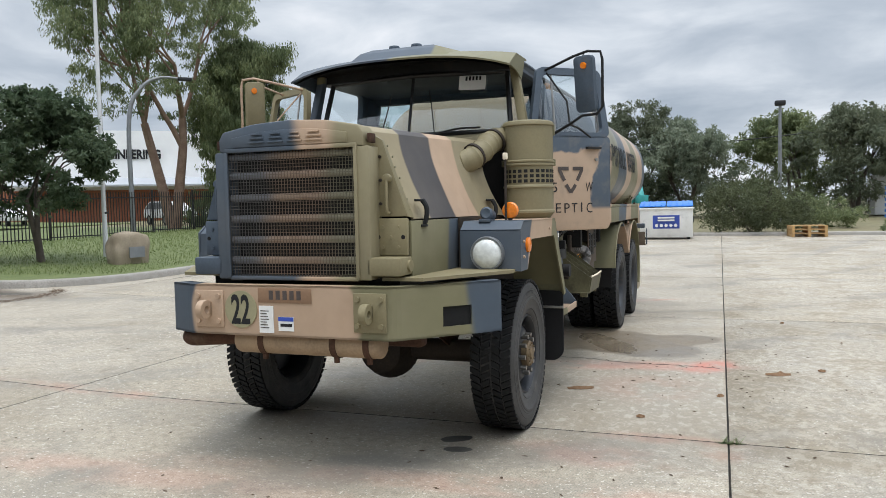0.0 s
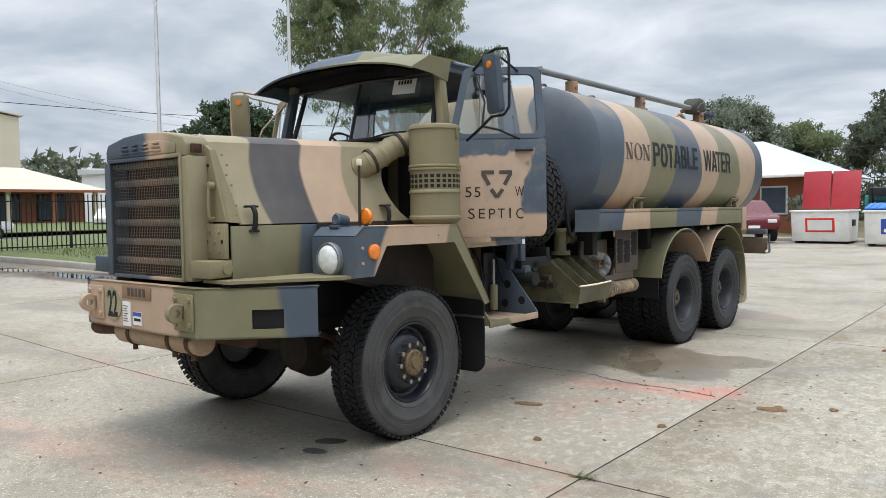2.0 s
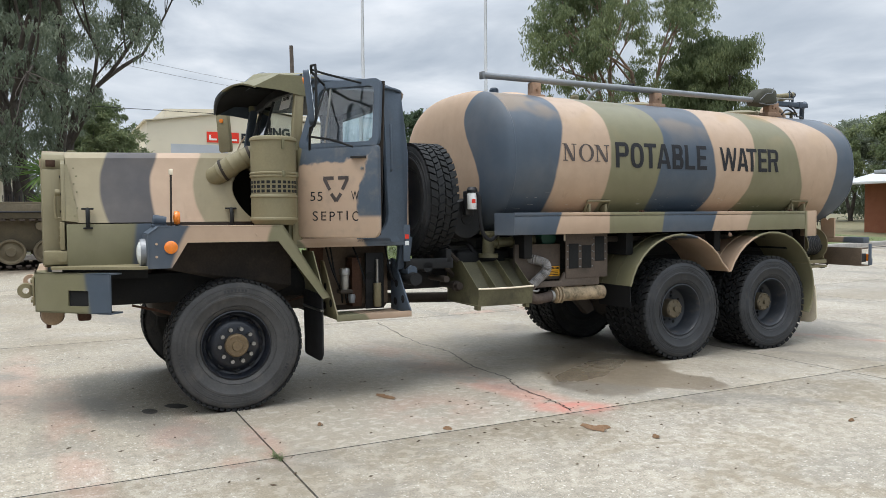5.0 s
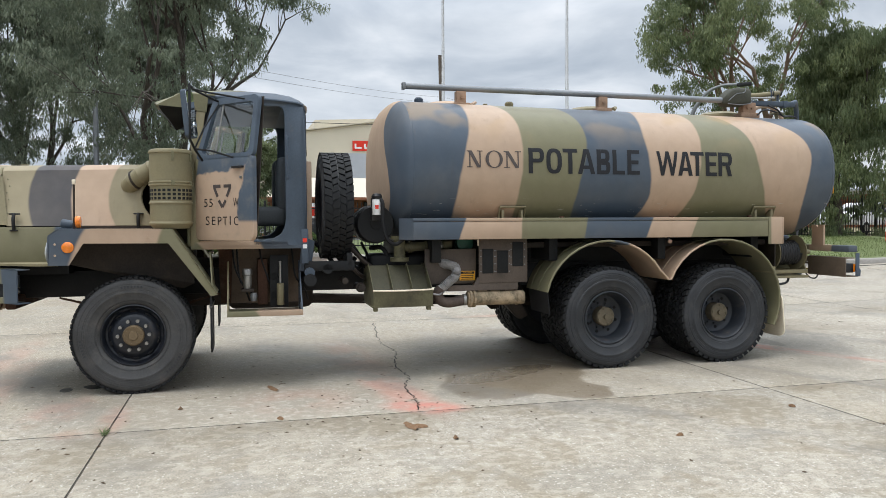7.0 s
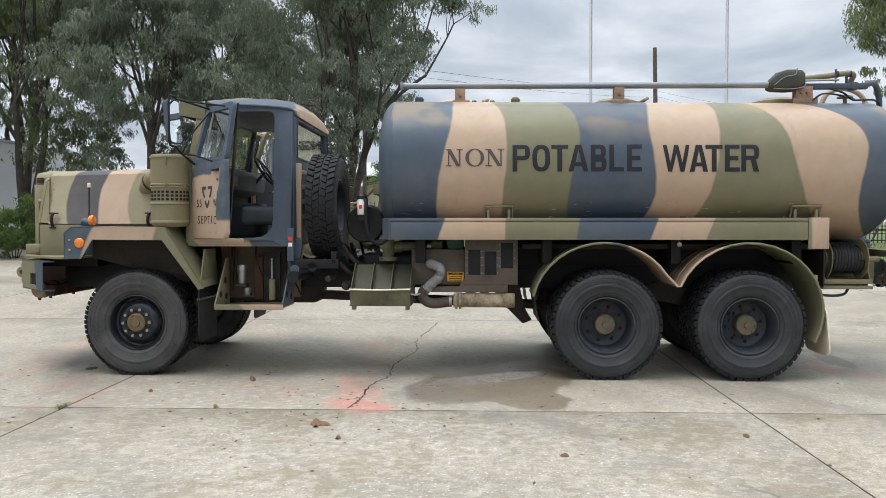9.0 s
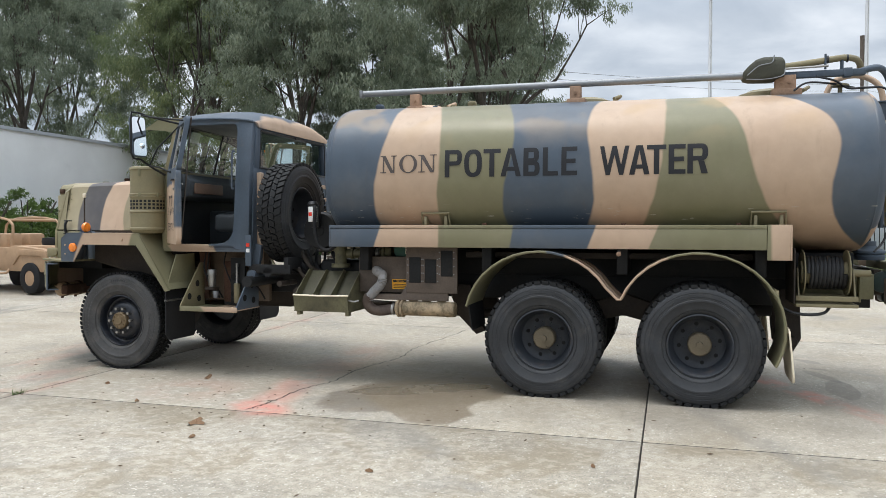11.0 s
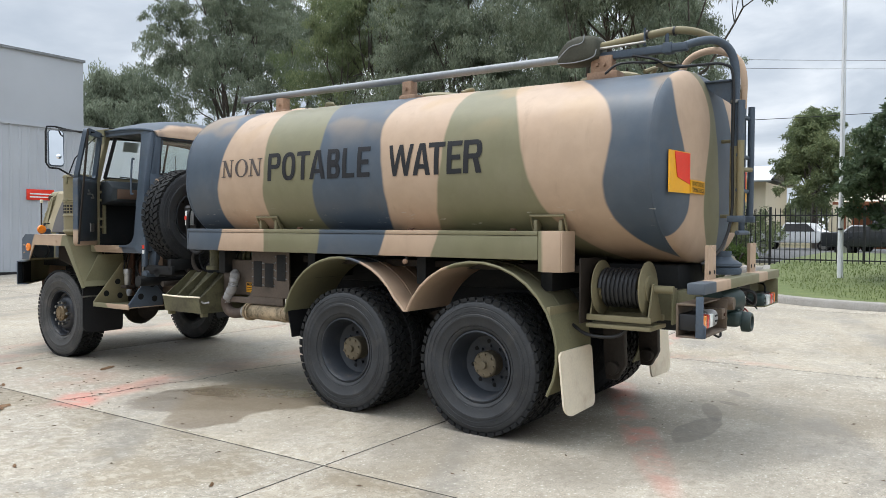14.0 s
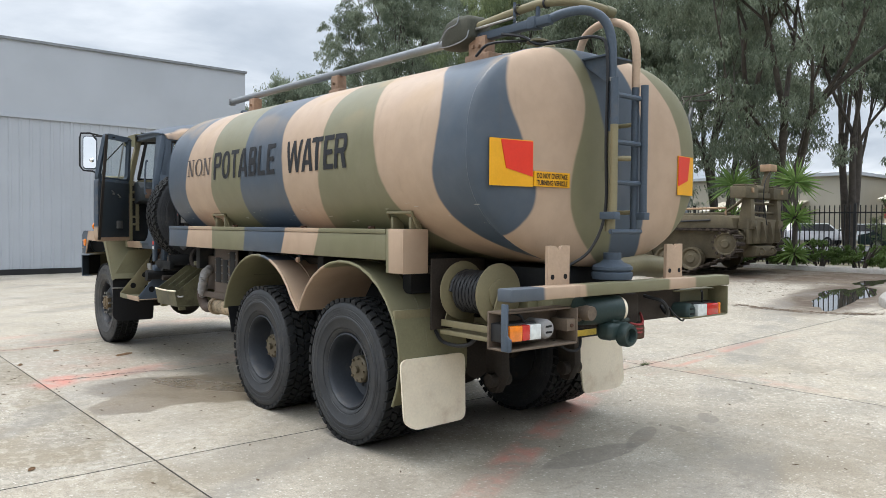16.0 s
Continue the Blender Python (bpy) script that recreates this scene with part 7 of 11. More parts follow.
        box((x, x + 0.035) if sg > 0 else (x - 0.035, x), (y - 0.035, y + 0.035), (1.515, 1.53), 0.003, bm=lt)
        tp("hood_latch", lt, M_CHASSIS, label="black rubber bonnet latch")
    # checker plate footboard
    P = [(0.60 * sg, 4.12, 1.225), (0.62 * sg, 4.12, 1.225), (0.80 * sg, 4.82, 1.225), (1.20 * sg, 4.82, 1.225), (1.14 * sg, 4.66, 1.225), (0.80 * sg, 4.12, 1.225)]
    fb = bmesh.new()
    sheet([(0.58 * sg, 4.12, 1.225), (0.84 * sg, 4.12, 1.225), (1.21 * sg, 4.70, 1.225), (1.21 * sg, 4.86, 1.225), (0.62 * sg, 4.86, 1.225)], 0.02, bm=fb)
    # added dark filler box that keeps the gap under the footboard dark
    tp("board_bearer", box((min(0.45 * sg, 0.66 * sg), max(0.45 * sg, 0.66 * sg)), (4.20, 4.84), (1.10, 1.214), 0.0), M_CHASSIS)
    board = tp("footboard", fb, M_OLIVE2, label="checker plate footboard")
    ck = bmesh.new()
    for k in range(20):
        for r in range(3):
            t = k / 20
            y = 4.26 + 0.56 * t
            x = (0.705 + 0.185 * (y - 4.24) / 1.72 + 0.012) * sg
            b = bmesh.new()
            bmesh.ops.create_cube(b, size=1)
            put_in(ck, b, Matrix.Translation((x, y, 1.245 + 0.03 * r)) @ Matrix.Rotation(radians(45 if (k + r) % 2 else -45), 4, "X") @ Matrix.Diagonal((0.010, 0.030, 0.008, 1)))
    tp("checker_strip", ck, M_SIDE, board)
    # wing
    xo, xi = 1.25 * sg, 0.84 * sg
    outl = [(4.795, 1.21), (4.795, 1.475), (4.87, 1.53), (5.845, 1.525), (6.23, 0.915), (6.17, 0.90), (5.80, 1.40), (5.08, 1.405), (4.96, 1.21)]
    wing = tp("front_wing", prism(outl, "x", min(xo, xo - 0.014 * sg), max(xo, xo - 0.014 * sg)), M_FEND, label="angular camouflaged front mudguard", smooth=25)
    for plate_name, pp in (("top_plate", [(4.87, 1.525), (5.84, 1.52)]), ("rear_plate", [(5.83, 1.52), (6.215, 0.92)]), ("sloped_edge", [(4.80, 1.47), (4.875, 1.525)]), ("front_plate", [(4.80, 1.21), (4.80, 1.472)])):
        tp(plate_name, sheet([(xi, y, z) for y, z in pp] + [(xo, y, z) for y, z in pp[::-1]], 0.012), M_FEND, wing, smooth=25)
    if sg > 0:
        sheet_b = sheet([(1.25, 6.19, 0.92), (0.70, 6.19, 0.92), (0.70, 6.16, 1.30), (1.03, 6.16, 1.30)], 0.01)
        tp("wing_apron", sheet_b, M_OLIVE, wing)
    # headlamp
    hx, hy, hz = 1.03 * sg, 4.79, 1.325
    lamp = tp("headlamp", lathe([(0.110, -0.05), (0.113, 0.03), (0.108, 0.042), (0.100, 0.042), (0.100, 0.03)], 36, pose(hx, hy, hz, 90)), M_GALV, wing, "round headlamp with dull metal bezel")
    tp("lamp_glass", lathe([(0.10, 0.03), (0.085, 0.05), (0.05, 0.064), (0.0, 0.07)], 36, pose(hx, hy, hz, 90)), M_CLEAR, lamp)
    tp("side_indicator", lathe([(0.05, 0), (0.05, 0.015), (0.04, 0.022), (0.0, 0.028)], 24, pose(1.25 * sg, 4.955, 1.372, 0, 90 * sg)), M_AMBER, wing, "round amber side lamp")
    bc = tp("beacon", lathe([(0, 0.028), (0.05, 0.02), (0.058, 0.0), (0.05, -0.02), (0, -0.028)], 24, pose(1.12 * sg, 5.02, 1.60, 90)), M_AMBER, wing, "amber turn lamp on the wing")
    tp("beacon_stem", cyl((1.12 * sg, 5.02, 1.525), (1.12 * sg, 5.02, 1.56), 0.015, 10), M_BLACK, wing)
    bm = lathe([(0, 0.0), (0.04, 0.0), (0.043, 0.09), (0.032, 0.1), (0, 0.09)], 20, pose(1.0 * sg, 4.95, 1.57, 80))
    box((0.97 * sg - 0.02, 0.97 * sg + 0.06), (4.84, 4.96), (1.525, 1.55), 0.006, bm=bm)
    tp("marker_spotlight", bm, M_GREYP, wing)
    if sg > 0:
        st = pipe([(1.10, 4.98, 1.53), (1.10, 4.985, 1.94)], 0.009, 6, curve=False)
        wm = tp("width_marker", st, M_GRIME, wing, "thin width marker rod")
        tp("marker_tip", box((1.085, 1.115), (4.97, 5.0), (1.94, 1.985), 0.006), M_FLAP, wm)
    for y, z in ((5.62, 1.46), (4.85, 1.30), (4.85, 1.40)):
        tp("wing_bolt", cyl((1.25 * sg, y, z), (1.262 * sg, y, z), 0.010, 6), M_TANP, wing)
# solid black box that stands in for the shaded engine bay
tp("engine_void", box((-0.44, 0.44), (4.35, 5.95), (1.2, 2.02)), M_VOID)
for sg in (1, -1):
    tp("inner_wing", sheet([(0.80 * sg, 4.87, 1.20), (0.80 * sg, 4.87, 1.56), (0.86 * sg, 6.0, 1.56), (0.86 * sg, 6.0, 1.0), (0.82 * sg, 5.9, 0.95)], 0.012), M_GRIME)
    # kick panel made near-black: the shade behind the intake elbow is its colour
    tp("kick_panel", sheet([(0.60 * sg, 5.90, 1.56), (0.93 * sg, 5.97, 1.56), (0.93 * sg, 5.97, 2.14), (0.60 * sg, 5.90, 2.14)], 0.012), M_CHASSIS)

# -- air cleaner --
FX, FY = 1.055, 5.815
bm = lathe([(0, 2.275), (0.17, 2.272), (0.19, 2.262), (0.198, 2.245), (0.198, 2.235), (0.188, 2.23), (0.188, 1.975), (0.198, 1.968), (0.198, 1.958), (0.190, 1.952), (0.198, 1.944), (0.198, 1.934), (0.188, 1.928), (0.186, 1.915), (0.186, 1.79), (0.190, 1.785), (0.197, 1.776), (0.197, 1.766), (0.188, 1.76), (0.188, 1.60), (0.197, 1.59), (0.197, 1.575), (0.185, 1.565), (0.16, 1.535), (0, 1.53)], 48, pose(FX, FY, 0))
cleaner = tp("air_cleaner", bm, M_OLIVE2, label="tall olive drum air cleaner")
bm = bmesh.new()
for k in range(26):
    a = 2 * math.pi * k / 26
    for r in range(3):
        b = bmesh.new()
        bmesh.ops.create_cube(b, size=1)
        put_in(bm, b, Matrix.Translation((FX, FY, 0)) @ Matrix.Rotation(a, 4, "Z") @ Matrix.Translation((0.1865, 0, 1.815 + 0.037 * r)) @ Matrix.Diagonal((0.004, 0.028, 0.024, 1)))
tp("intake_screen", bm, M_CHASSIS, cleaner)
for a in (10, 70, 140, 200):
    c_, s_ = math.cos(radians(a)), math.sin(radians(a))
    tp("clamp", box((-0.008, 0.012), (-0.012, 0.012), (2.16, 2.25), 0.004, m=pose(FX + 0.19 * c_, FY + 0.19 * s_, 0, 0, 0, a)), M_OLIVE, cleaner)
    tp("clamp", box((-0.008, 0.014), (-0.014, 0.014), (1.93, 1.98), 0.004, m=pose(FX + 0.19 * c_, FY + 0.19 * s_, 0, 0, 0, a + 25)), M_OLIVE, cleaner)
bm = pipe([(FX - 0.08, FY, 2.15), (FX - 0.19, FY - 0.05, 2.15), (FX - 0.255, FY - 0.17, 2.115), (FX - 0.285, FY - 0.30, 2.04), (FX - 0.36, FY - 0.39, 1.97), (FX - 0.48, FY - 0.42, 1.93)], 0.088, 22, n=10, radii=lambda t: 0.086 + 0.007 * (1 if (t * 7) % 1 < 0.12 else 0))
elbow = tp("intake_elbow", bm, M_OLIVE2, cleaner, "fat ribbed intake elbow")
for q, tilt_ in ((V(FX - 0.325, FY - 0.35, 2.005), -52), (V(FX - 0.235, FY - 0.13, 2.128), -72)):
    tp("hose_clip", lathe([(0.088, -0.012), (0.098, -0.012), (0.098, 0.012), (0.088, 0.012)], 24, Matrix.Translation(q) @ (V(FX - 0.30, FY - 0.30, 2.035) - V(FX - 0.22, FY - 0.10, 2.135)).to_track_quat("Z", "Y").to_matrix().to_4x4(), closed=True), M_GRIME, elbow)
bm = bmesh.new()
for z in (1.62, 1.72, 1.95, 2.05):
    box((0.86, 0.95), (5.98, 6.06), (z, z + 0.03), 0.004, bm=bm)
box((0.86, 0.90), (5.96, 6.06), (1.55, 2.12), 0.006, bm=bm)
tp("cleaner_bracket", bm, M_OLIVE2, cleaner)

# -- cab --
CW, CR = 1.02, 0.90           # half width at the belt and at the roof
BELT, ROOF = 2.16, 2.80


def lean(x, z):
    """Cab sides lean in above the belt."""
    return x * (1 - max(0.0, z - BELT) / (ROOF - BELT) * (1 - CR / CW))


def leaned(bm):
    for v in bm.verts:
        v.co.x = lean(v.co.x, v.co.z)
    return bm


bm = box((-CW, CW), (5.98, 7.03), (1.33, 1.37), 0.01)
tp("cab_floor", bm, M_SILL)
for sg in (1, -1):
    a, b = CW * sg, (CW - 0.07) * sg
    lo, hi = min(a, b), max(a, b)
    # rear quarter with rounded corner
    bm = bmesh.new()
    prism([(6.56, 1.36), (7.06, 1.36), (7.08, 2.16), (7.06, 2.74), (6.80, 2.745), (6.855, 2.72), (6.875, 2.66), (6.875, 1.62), (6.862, 1.54), (6.825, 1.475), (6.76, 1.435), (6.66, 1.42), (6.56, 1.42)], "x", lo, hi, 0.010, bm=bm)
    rq = tp("rear_quarter", leaned(bm), M_GREYP if sg > 0 else M_CAB, label="blue-grey cab rear corner")
    arc = [(CW - 0.13 + 0.13 * math.cos(a), 6.96 + 0.13 * math.sin(a)) for a in np.linspace(0, math.pi / 2, 9)]
    plan = [((CW + 0.004), 6.89)] + [(x + 0.004, y) for x, y in arc] + [(CW - 0.13, 7.02), (CW - 0.06, 6.96), (CW - 0.06, 6.89)]
    tp("rear_corner", leaned(prism([(x * sg, y) for x, y in plan], "z", 1.365, 2.765)), M_GREYP, rq)
    bm = box((lo, hi), (6.0, 6.95), (1.335, 1.415), 0.015)
    tp("door_sill", bm, M_SILL)
    bm = prism([(5.98, 1.36), (6.07, 1.36), (6.07, 2.16), (6.14, 2.76), (6.06, 2.76), (5.98, 2.16)], "x", lo, hi, 0.008)
    tp("front_pillar", leaned(bm), M_OLIVE2 if sg > 0 else M_GREYP)
    bm = box((lo, hi), (6.05, 6.90), (2.735, 2.80), 0.01)
    tp("roof_side", leaned(bm), M_CAB)
    tp("drip_rail", pipe([((CW + 0.0) * sg * 0.905, 6.06, 2.80), (CW * sg * 0.905, 6.6, 2.80), (CW * sg * 0.905, 6.95, 2.775), (CW * sg * 0.88, 7.06, 2.755)], 0.013, 6), M_GREYP)
    tp("grab_rail", pipe([((CW + 0.005) * sg, 6.90, 2.42), ((CW + 0.03) * sg, 6.89, 2.40), ((CW + 0.045) * sg, 6.89, 2.05), ((CW + 0.02) * sg, 6.90, 2.02)], 0.011, 8), M_GREYP)
# rear wall with window
bm = box((-CW + 0.06, CW - 0.06), (7.04, 7.085), (1.36, 2.26), 0.015)
box((-CW + 0.1, CW - 0.1), (7.02, 7.08), (2.66, 2.78), 0.01, bm=bm)
for sg in (1, -1):
    box((min(0.84 * sg, 0.95 * sg), max(0.84 * sg, 0.95 * sg)), (7.02, 7.083), (2.2, 2.70), 0.01, bm=bm)
tp("cab_back", leaned(bm), M_GREYP)
tp("headlining", box((-0.86, 0.86), (6.12, 7.0), (2.735, 2.745)), M_INT)
bw = tp("back_window", box((-0.84, 0.84), (7.045, 7.051), (2.25, 2.67)), M_GLASS, label="cab rear window")
bw.visible_shadow = False
for sg in (1, -1):
    tp("window_rubber", pipe([(0.02 * sg, 7.087, 2.26), (0.82 * sg, 7.087, 2.26), (0.80 * sg, 7.085, 2.665), (0.02 * sg, 7.085, 2.665)], 0.012, 6, curve=False), M_BLACK, bw)
for z_ in (1.62, 1.78, 1.94, 2.10):
    tp("back_rib", box((-0.85, 0.85), (7.084, 7.095), (z_, z_ + 0.05), 0.006), M_TANP)
# roof with rounded edges
rings = []
for y, w, zc, ze in ((6.14, 0.905, 2.92, 2.80), (6.2, 0.925, 2.935, 2.802), (6.5, 0.93, 2.95, 2.80), (6.8, 0.925, 2.94, 2.79), (6.95, 0.915, 2.915, 2.775), (7.03, 0.90, 2.88, 2.762), (7.08, 0.885, 2.83, 2.752), (7.10, 0.87, 2.77, 2.742)):
    top = [(w * s, zc - (zc - ze) * abs(s) ** 3.6) for s in np.linspace(-1, 1, 25)]
    ring = [(x, y, z) for x, z in top] + [(w * s, y, ze - 0.05) for s in (0.97, 0.5, -0.5, -0.97)]
    rings.append(ring)
tp("roof", loft(rings), M_ROOF, label="rounded camouflaged cab roof", smooth=50)
# firewall and cowl
bm = box((-CW + 0.02, CW - 0.02), (5.95, 6.02), (1.36, 2.17), 0.01)
tp("firewall", bm, M_OLIVE)
tp("firewall_lining", box((-CW + 0.08, CW - 0.08), (6.022, 6.03), (1.39, 2.15)), M_CHASSIS)
bm = prism([(5.85, 2.175), (6.04, 2.24), (6.04, 2.14), (5.85, 2.14)], "x", -0.86, 0.86, 0.006)
tp("cowl", bm, M_HOOD)
# windscreen
bm = bmesh.new()
WS = [(0.86, 6.03, 2.235), (0.80, 6.17, 2.74)]
for sg in (1, -1):
    pipe([(WS[0][0] * sg, WS[0][1] + 0.0, WS[0][2]), (WS[1][0] * sg, WS[1][1], WS[1][2])], 0.022, 8, bm=bm, curve=False)
pipe([(0, 5.955, 2.235), (0, 6.10, 2.74)], 0.013, 8, bm=bm, curve=False)
pipe([(-0.86, 6.03, 2.24), (-0.4, 5.97, 2.235), (0, 5.955, 2.235), (0.4, 5.97, 2.235), (0.86, 6.03, 2.24)], 0.018, 8, bm=bm)
pipe([(-0.80, 6.17, 2.735), (0, 6.10, 2.745), (0.80, 6.17, 2.735)], 0.02, 8, bm=bm)
screen = tp("windscreen_frame", bm, M_BLACK, label="two-piece windscreen")
for sg in (1, -1):
    P = [(0.012 * sg, 5.96, 2.24), (0.45 * sg, 5.975, 2.24), (0.845 * sg, 6.03, 2.24), (0.79 * sg, 6.165, 2.735), (0.4 * sg, 6.118, 2.738), (0.012 * sg, 6.105, 2.74)]
    bmg = bmesh.new()
    f = bmg.faces.new([bmg.verts.new(p) for p in P])
    pane = tp("pane", bmg, M_GLASS, screen)
    pane.visible_shadow = False
    tp("wiper", pipe([(0.28 * sg, 5.93, 2.24), (0.45 * sg, 5.935, 2.265), (0.62 * sg, 5.98, 2.27)], 0.008, 6), M_BLACK, screen)
    tp("wiper_arm", pipe([(0.24 * sg, 5.93, 2.24), (0.20 * sg, 5.99, 2.45), (0.17 * sg, 6.02, 2.60)], 0.005, 6), M_BLACK, screen)
pp = tp("notice", sheet([(0.42, 6.075, 2.71), (0.64, 6.105, 2.705), (0.64, 6.07, 2.585), (0.42, 6.04, 2.59)], 0.003), M_WHITE, screen, "white paper notice behind the windscreen")
for k in range(5):
    x = 0.475 + 0.028 * k
    tp("notice_bar", sheet([(x, 6.0685 + 0.0045 * k, 2.70), (x + 0.016, 6.071 + 0.0045 * k, 2.70), (x + 0.016, 6.060 + 0.0045 * k, 2.665), (x, 6.0575 + 0.0045 * k, 2.665)], 0.002), M_INK, pp)

# visor
rings = []
for k in range(17):
    s = -1 + 2 * k / 16
    x = 0.95 * s
    back = (6.19 + 0.03 * abs(s), 2.885 - 0.06 * s * s)
    drop = 0.0 + 0.13 * abs(s) ** 3
    front = (5.60 + 0.09 * s * s, 2.805 - drop * 0.75)
    mid = (5.85 + 0.05 * s * s, 2.875 - 0.4 * drop)
    pts = [back, mid, front]
    rings.append([(x, y, z) for y, z in pts] + [(x, y + 0.004, z - 0.014) for y, z in pts[::-1]])
visor = tp("sun_visor", loft(rings), camo("visor_camouflage_paint", GREY, [((-2.45, -2.4, -2.35), OLIVE)], axis="X", zref=(2.6, 2.75, 2.9), wob=0.05), label="deep curved sun visor over the windscreen", smooth=60)
for sg in (1, -1):
    tp("visor_end", sheet([(0.95 * sg, 6.16, 2.81), (0.95 * sg, 5.90, 2.82), (0.95 * sg, 5.695, 2.705), (0.945 * sg, 5.92, 2.69), (0.93 * sg, 6.14, 2.65)], 0.01), M_OLIVE if sg > 0 else M_GREYP, visor)
ring0 = [(-0.42, 5.74, 2.83), (0.44, 5.74, 2.83), (0.50, 6.60, 2.93), (-0.48, 6.60, 2.93)]
ring1 = [(-0.36, 5.82, 2.91), (0.36, 5.82, 2.91), (0.42, 6.45, 2.955), (-0.42, 6.45, 2.955)]
ring2 = [(-0.28, 5.90, 2.95), (0.26, 5.90, 2.95), (0.32, 6.30, 2.97), (-0.32, 6.30, 2.97)]
rf = loft([ring0, ring1, ring2])
tp("roof_pod", rf, camo("roof_pod_paint", GREY, [((-2.1, -2.1, -2.1), OLIVE)], axis="X", wob=0.05), label="raised roof marker pod", smooth=60)
for x in (-0.12, 0.08):
    tp("roof_knob", cyl((x, 5.98, 2.945), (x, 5.98, 2.985), 0.045, 14, bev=0.01), M_GREYP)
# dark strip added over the olive roof front under the visor
tp("header_trim", box((-0.86, 0.86), (6.122, 6.136), (2.735, 2.86), 0.004), M_CHASSIS)
# near-black sheet that puts the shade under the visor into its colour
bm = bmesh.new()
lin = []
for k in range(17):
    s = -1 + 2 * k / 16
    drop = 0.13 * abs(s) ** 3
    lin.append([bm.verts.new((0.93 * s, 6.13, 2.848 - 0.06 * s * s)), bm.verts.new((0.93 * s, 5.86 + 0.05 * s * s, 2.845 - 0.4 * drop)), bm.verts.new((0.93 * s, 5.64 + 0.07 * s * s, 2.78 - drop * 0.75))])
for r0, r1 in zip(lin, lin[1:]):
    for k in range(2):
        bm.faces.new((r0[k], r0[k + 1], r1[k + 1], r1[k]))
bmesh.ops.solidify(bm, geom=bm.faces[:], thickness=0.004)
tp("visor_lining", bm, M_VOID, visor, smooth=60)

# interior
seat = tp("passenger_seat", box((0.25, 0.75), (6.45, 6.9), (1.55, 1.75), 0.05, 3), M_INT, label="dark vinyl passenger seat")
tp("seat_back", box((0.25, 0.75), (6.8, 6.95), (1.7, 2.25), 0.05, 3), M_INT, seat)
seat = tp("driver_seat", box((-0.8, -0.25), (6.45, 6.9), (1.55, 1.75), 0.05, 3), M_INT, label="dark vinyl driver seat")
tp("seat_back", box((-0.8, -0.25), (6.8, 6.95), (1.7, 2.3), 0.05, 3), M_INT, seat)
dash = tp("dashboard", prism([(6.03, 1.9), (6.25, 1.95), (6.28, 2.12), (6.18, 2.2), (6.03, 2.2)], "x", -0.92, 0.92, 0.02), M_INT, label="dark dashboard")
tp("glove_panel", box((0.3, 0.85), (6.26, 6.29), (1.98, 2.1), 0.01), plain("brown_panel", (0.13, 0.08, 0.055), 0.6), dash)
bm = lathe([(0.20, -0.014), (0.214, 0.0), (0.20, 0.014), (0.186, 0.0)], 36, pose(-0.5, 6.38, 2.2, -55), closed=True)
cyl((-0.5, 6.38, 2.2), (-0.5, 6.2, 2.0), 0.02, 10, bm=bm)
for a in (0, 120, 240):
    m_ = pose(-0.5, 6.38, 2.2, -55) @ Matrix.Rotation(radians(a), 4, "Z")
    cyl(m_ @ V(0, 0, 0), m_ @ V(0.2, 0, 0), 0.012, 8, bm=bm)
tp("steering_wheel", bm, M_BLACK)
tp("interior_floor", box((-0.95, 0.95), (6.02, 6.98), (1.372, 1.39)), M_INT)
tp("inner_back", box((-0.95, 0.95), (6.955, 6.985), (1.39, 2.2)), M_INT)
tp("engine_cover", box((-0.2, 0.2), (6.0, 6.5), (1.39, 1.8), 0.05, 3), M_INT)

# doors, both swung open


def door_material():
    """Tan lower panel under a ragged blue-grey top and rear edge."""
    m, nt, b = shader("door_camouflage")
    p = objco(nt)
    s = nd(nt, "ShaderNodeSeparateXYZ")
    nt.links.new(p, s.inputs[0])
    n = noise_tex(nt, p, 6, 3)
    nn = mth(nt, "MULTIPLY", mth(nt, "SUBTRACT", n, 0.5), 0.14)
    top = ramp(nt, mth(nt, "ADD", s.outputs["Z"], mth(nt, "ADD", nn, mth(nt, "MULTIPLY", s.outputs["Y"], -0.12))), 2.01, 2.04)
    yy = mth(nt, "ADD", s.outputs["Y"], mth(nt, "ADD", nn, mth(nt, "MULTIPLY", mth(nt, "ABSOLUTE", mth(nt, "SUBTRACT", s.outputs["Z"], 1.68)), -0.25)))
    rear = mth(nt, "MULTIPLY", ramp(nt, yy, 0.55, 0.58), ramp(nt, s.outputs["Z"], 1.58, 1.62))
    f = mth(nt, "MAXIMUM", top, rear)
    c = mixc(nt, f, TAN, GREY)
    fr = ramp(nt, mth(nt, "ADD", s.outputs["Y"], mth(nt, "MULTIPLY", s.outputs["Z"], -0.2)), -0.40, -0.38, 1, 0)
    c = mixc(nt, fr, c, (0.17, 0.155, 0.085))
    g = noise_tex(nt, p, 9, 6, 0.65)
    c = mixc(nt, ramp(nt, g, 0.45, 0.75, 0, 0.3), c, (0.22, 0.19, 0.15))
    nt.links.new(c, b.inputs["Base Color"])
    b.inputs["Roughness"].default_value = 0.6
    return m


M_DOOR = door_material()


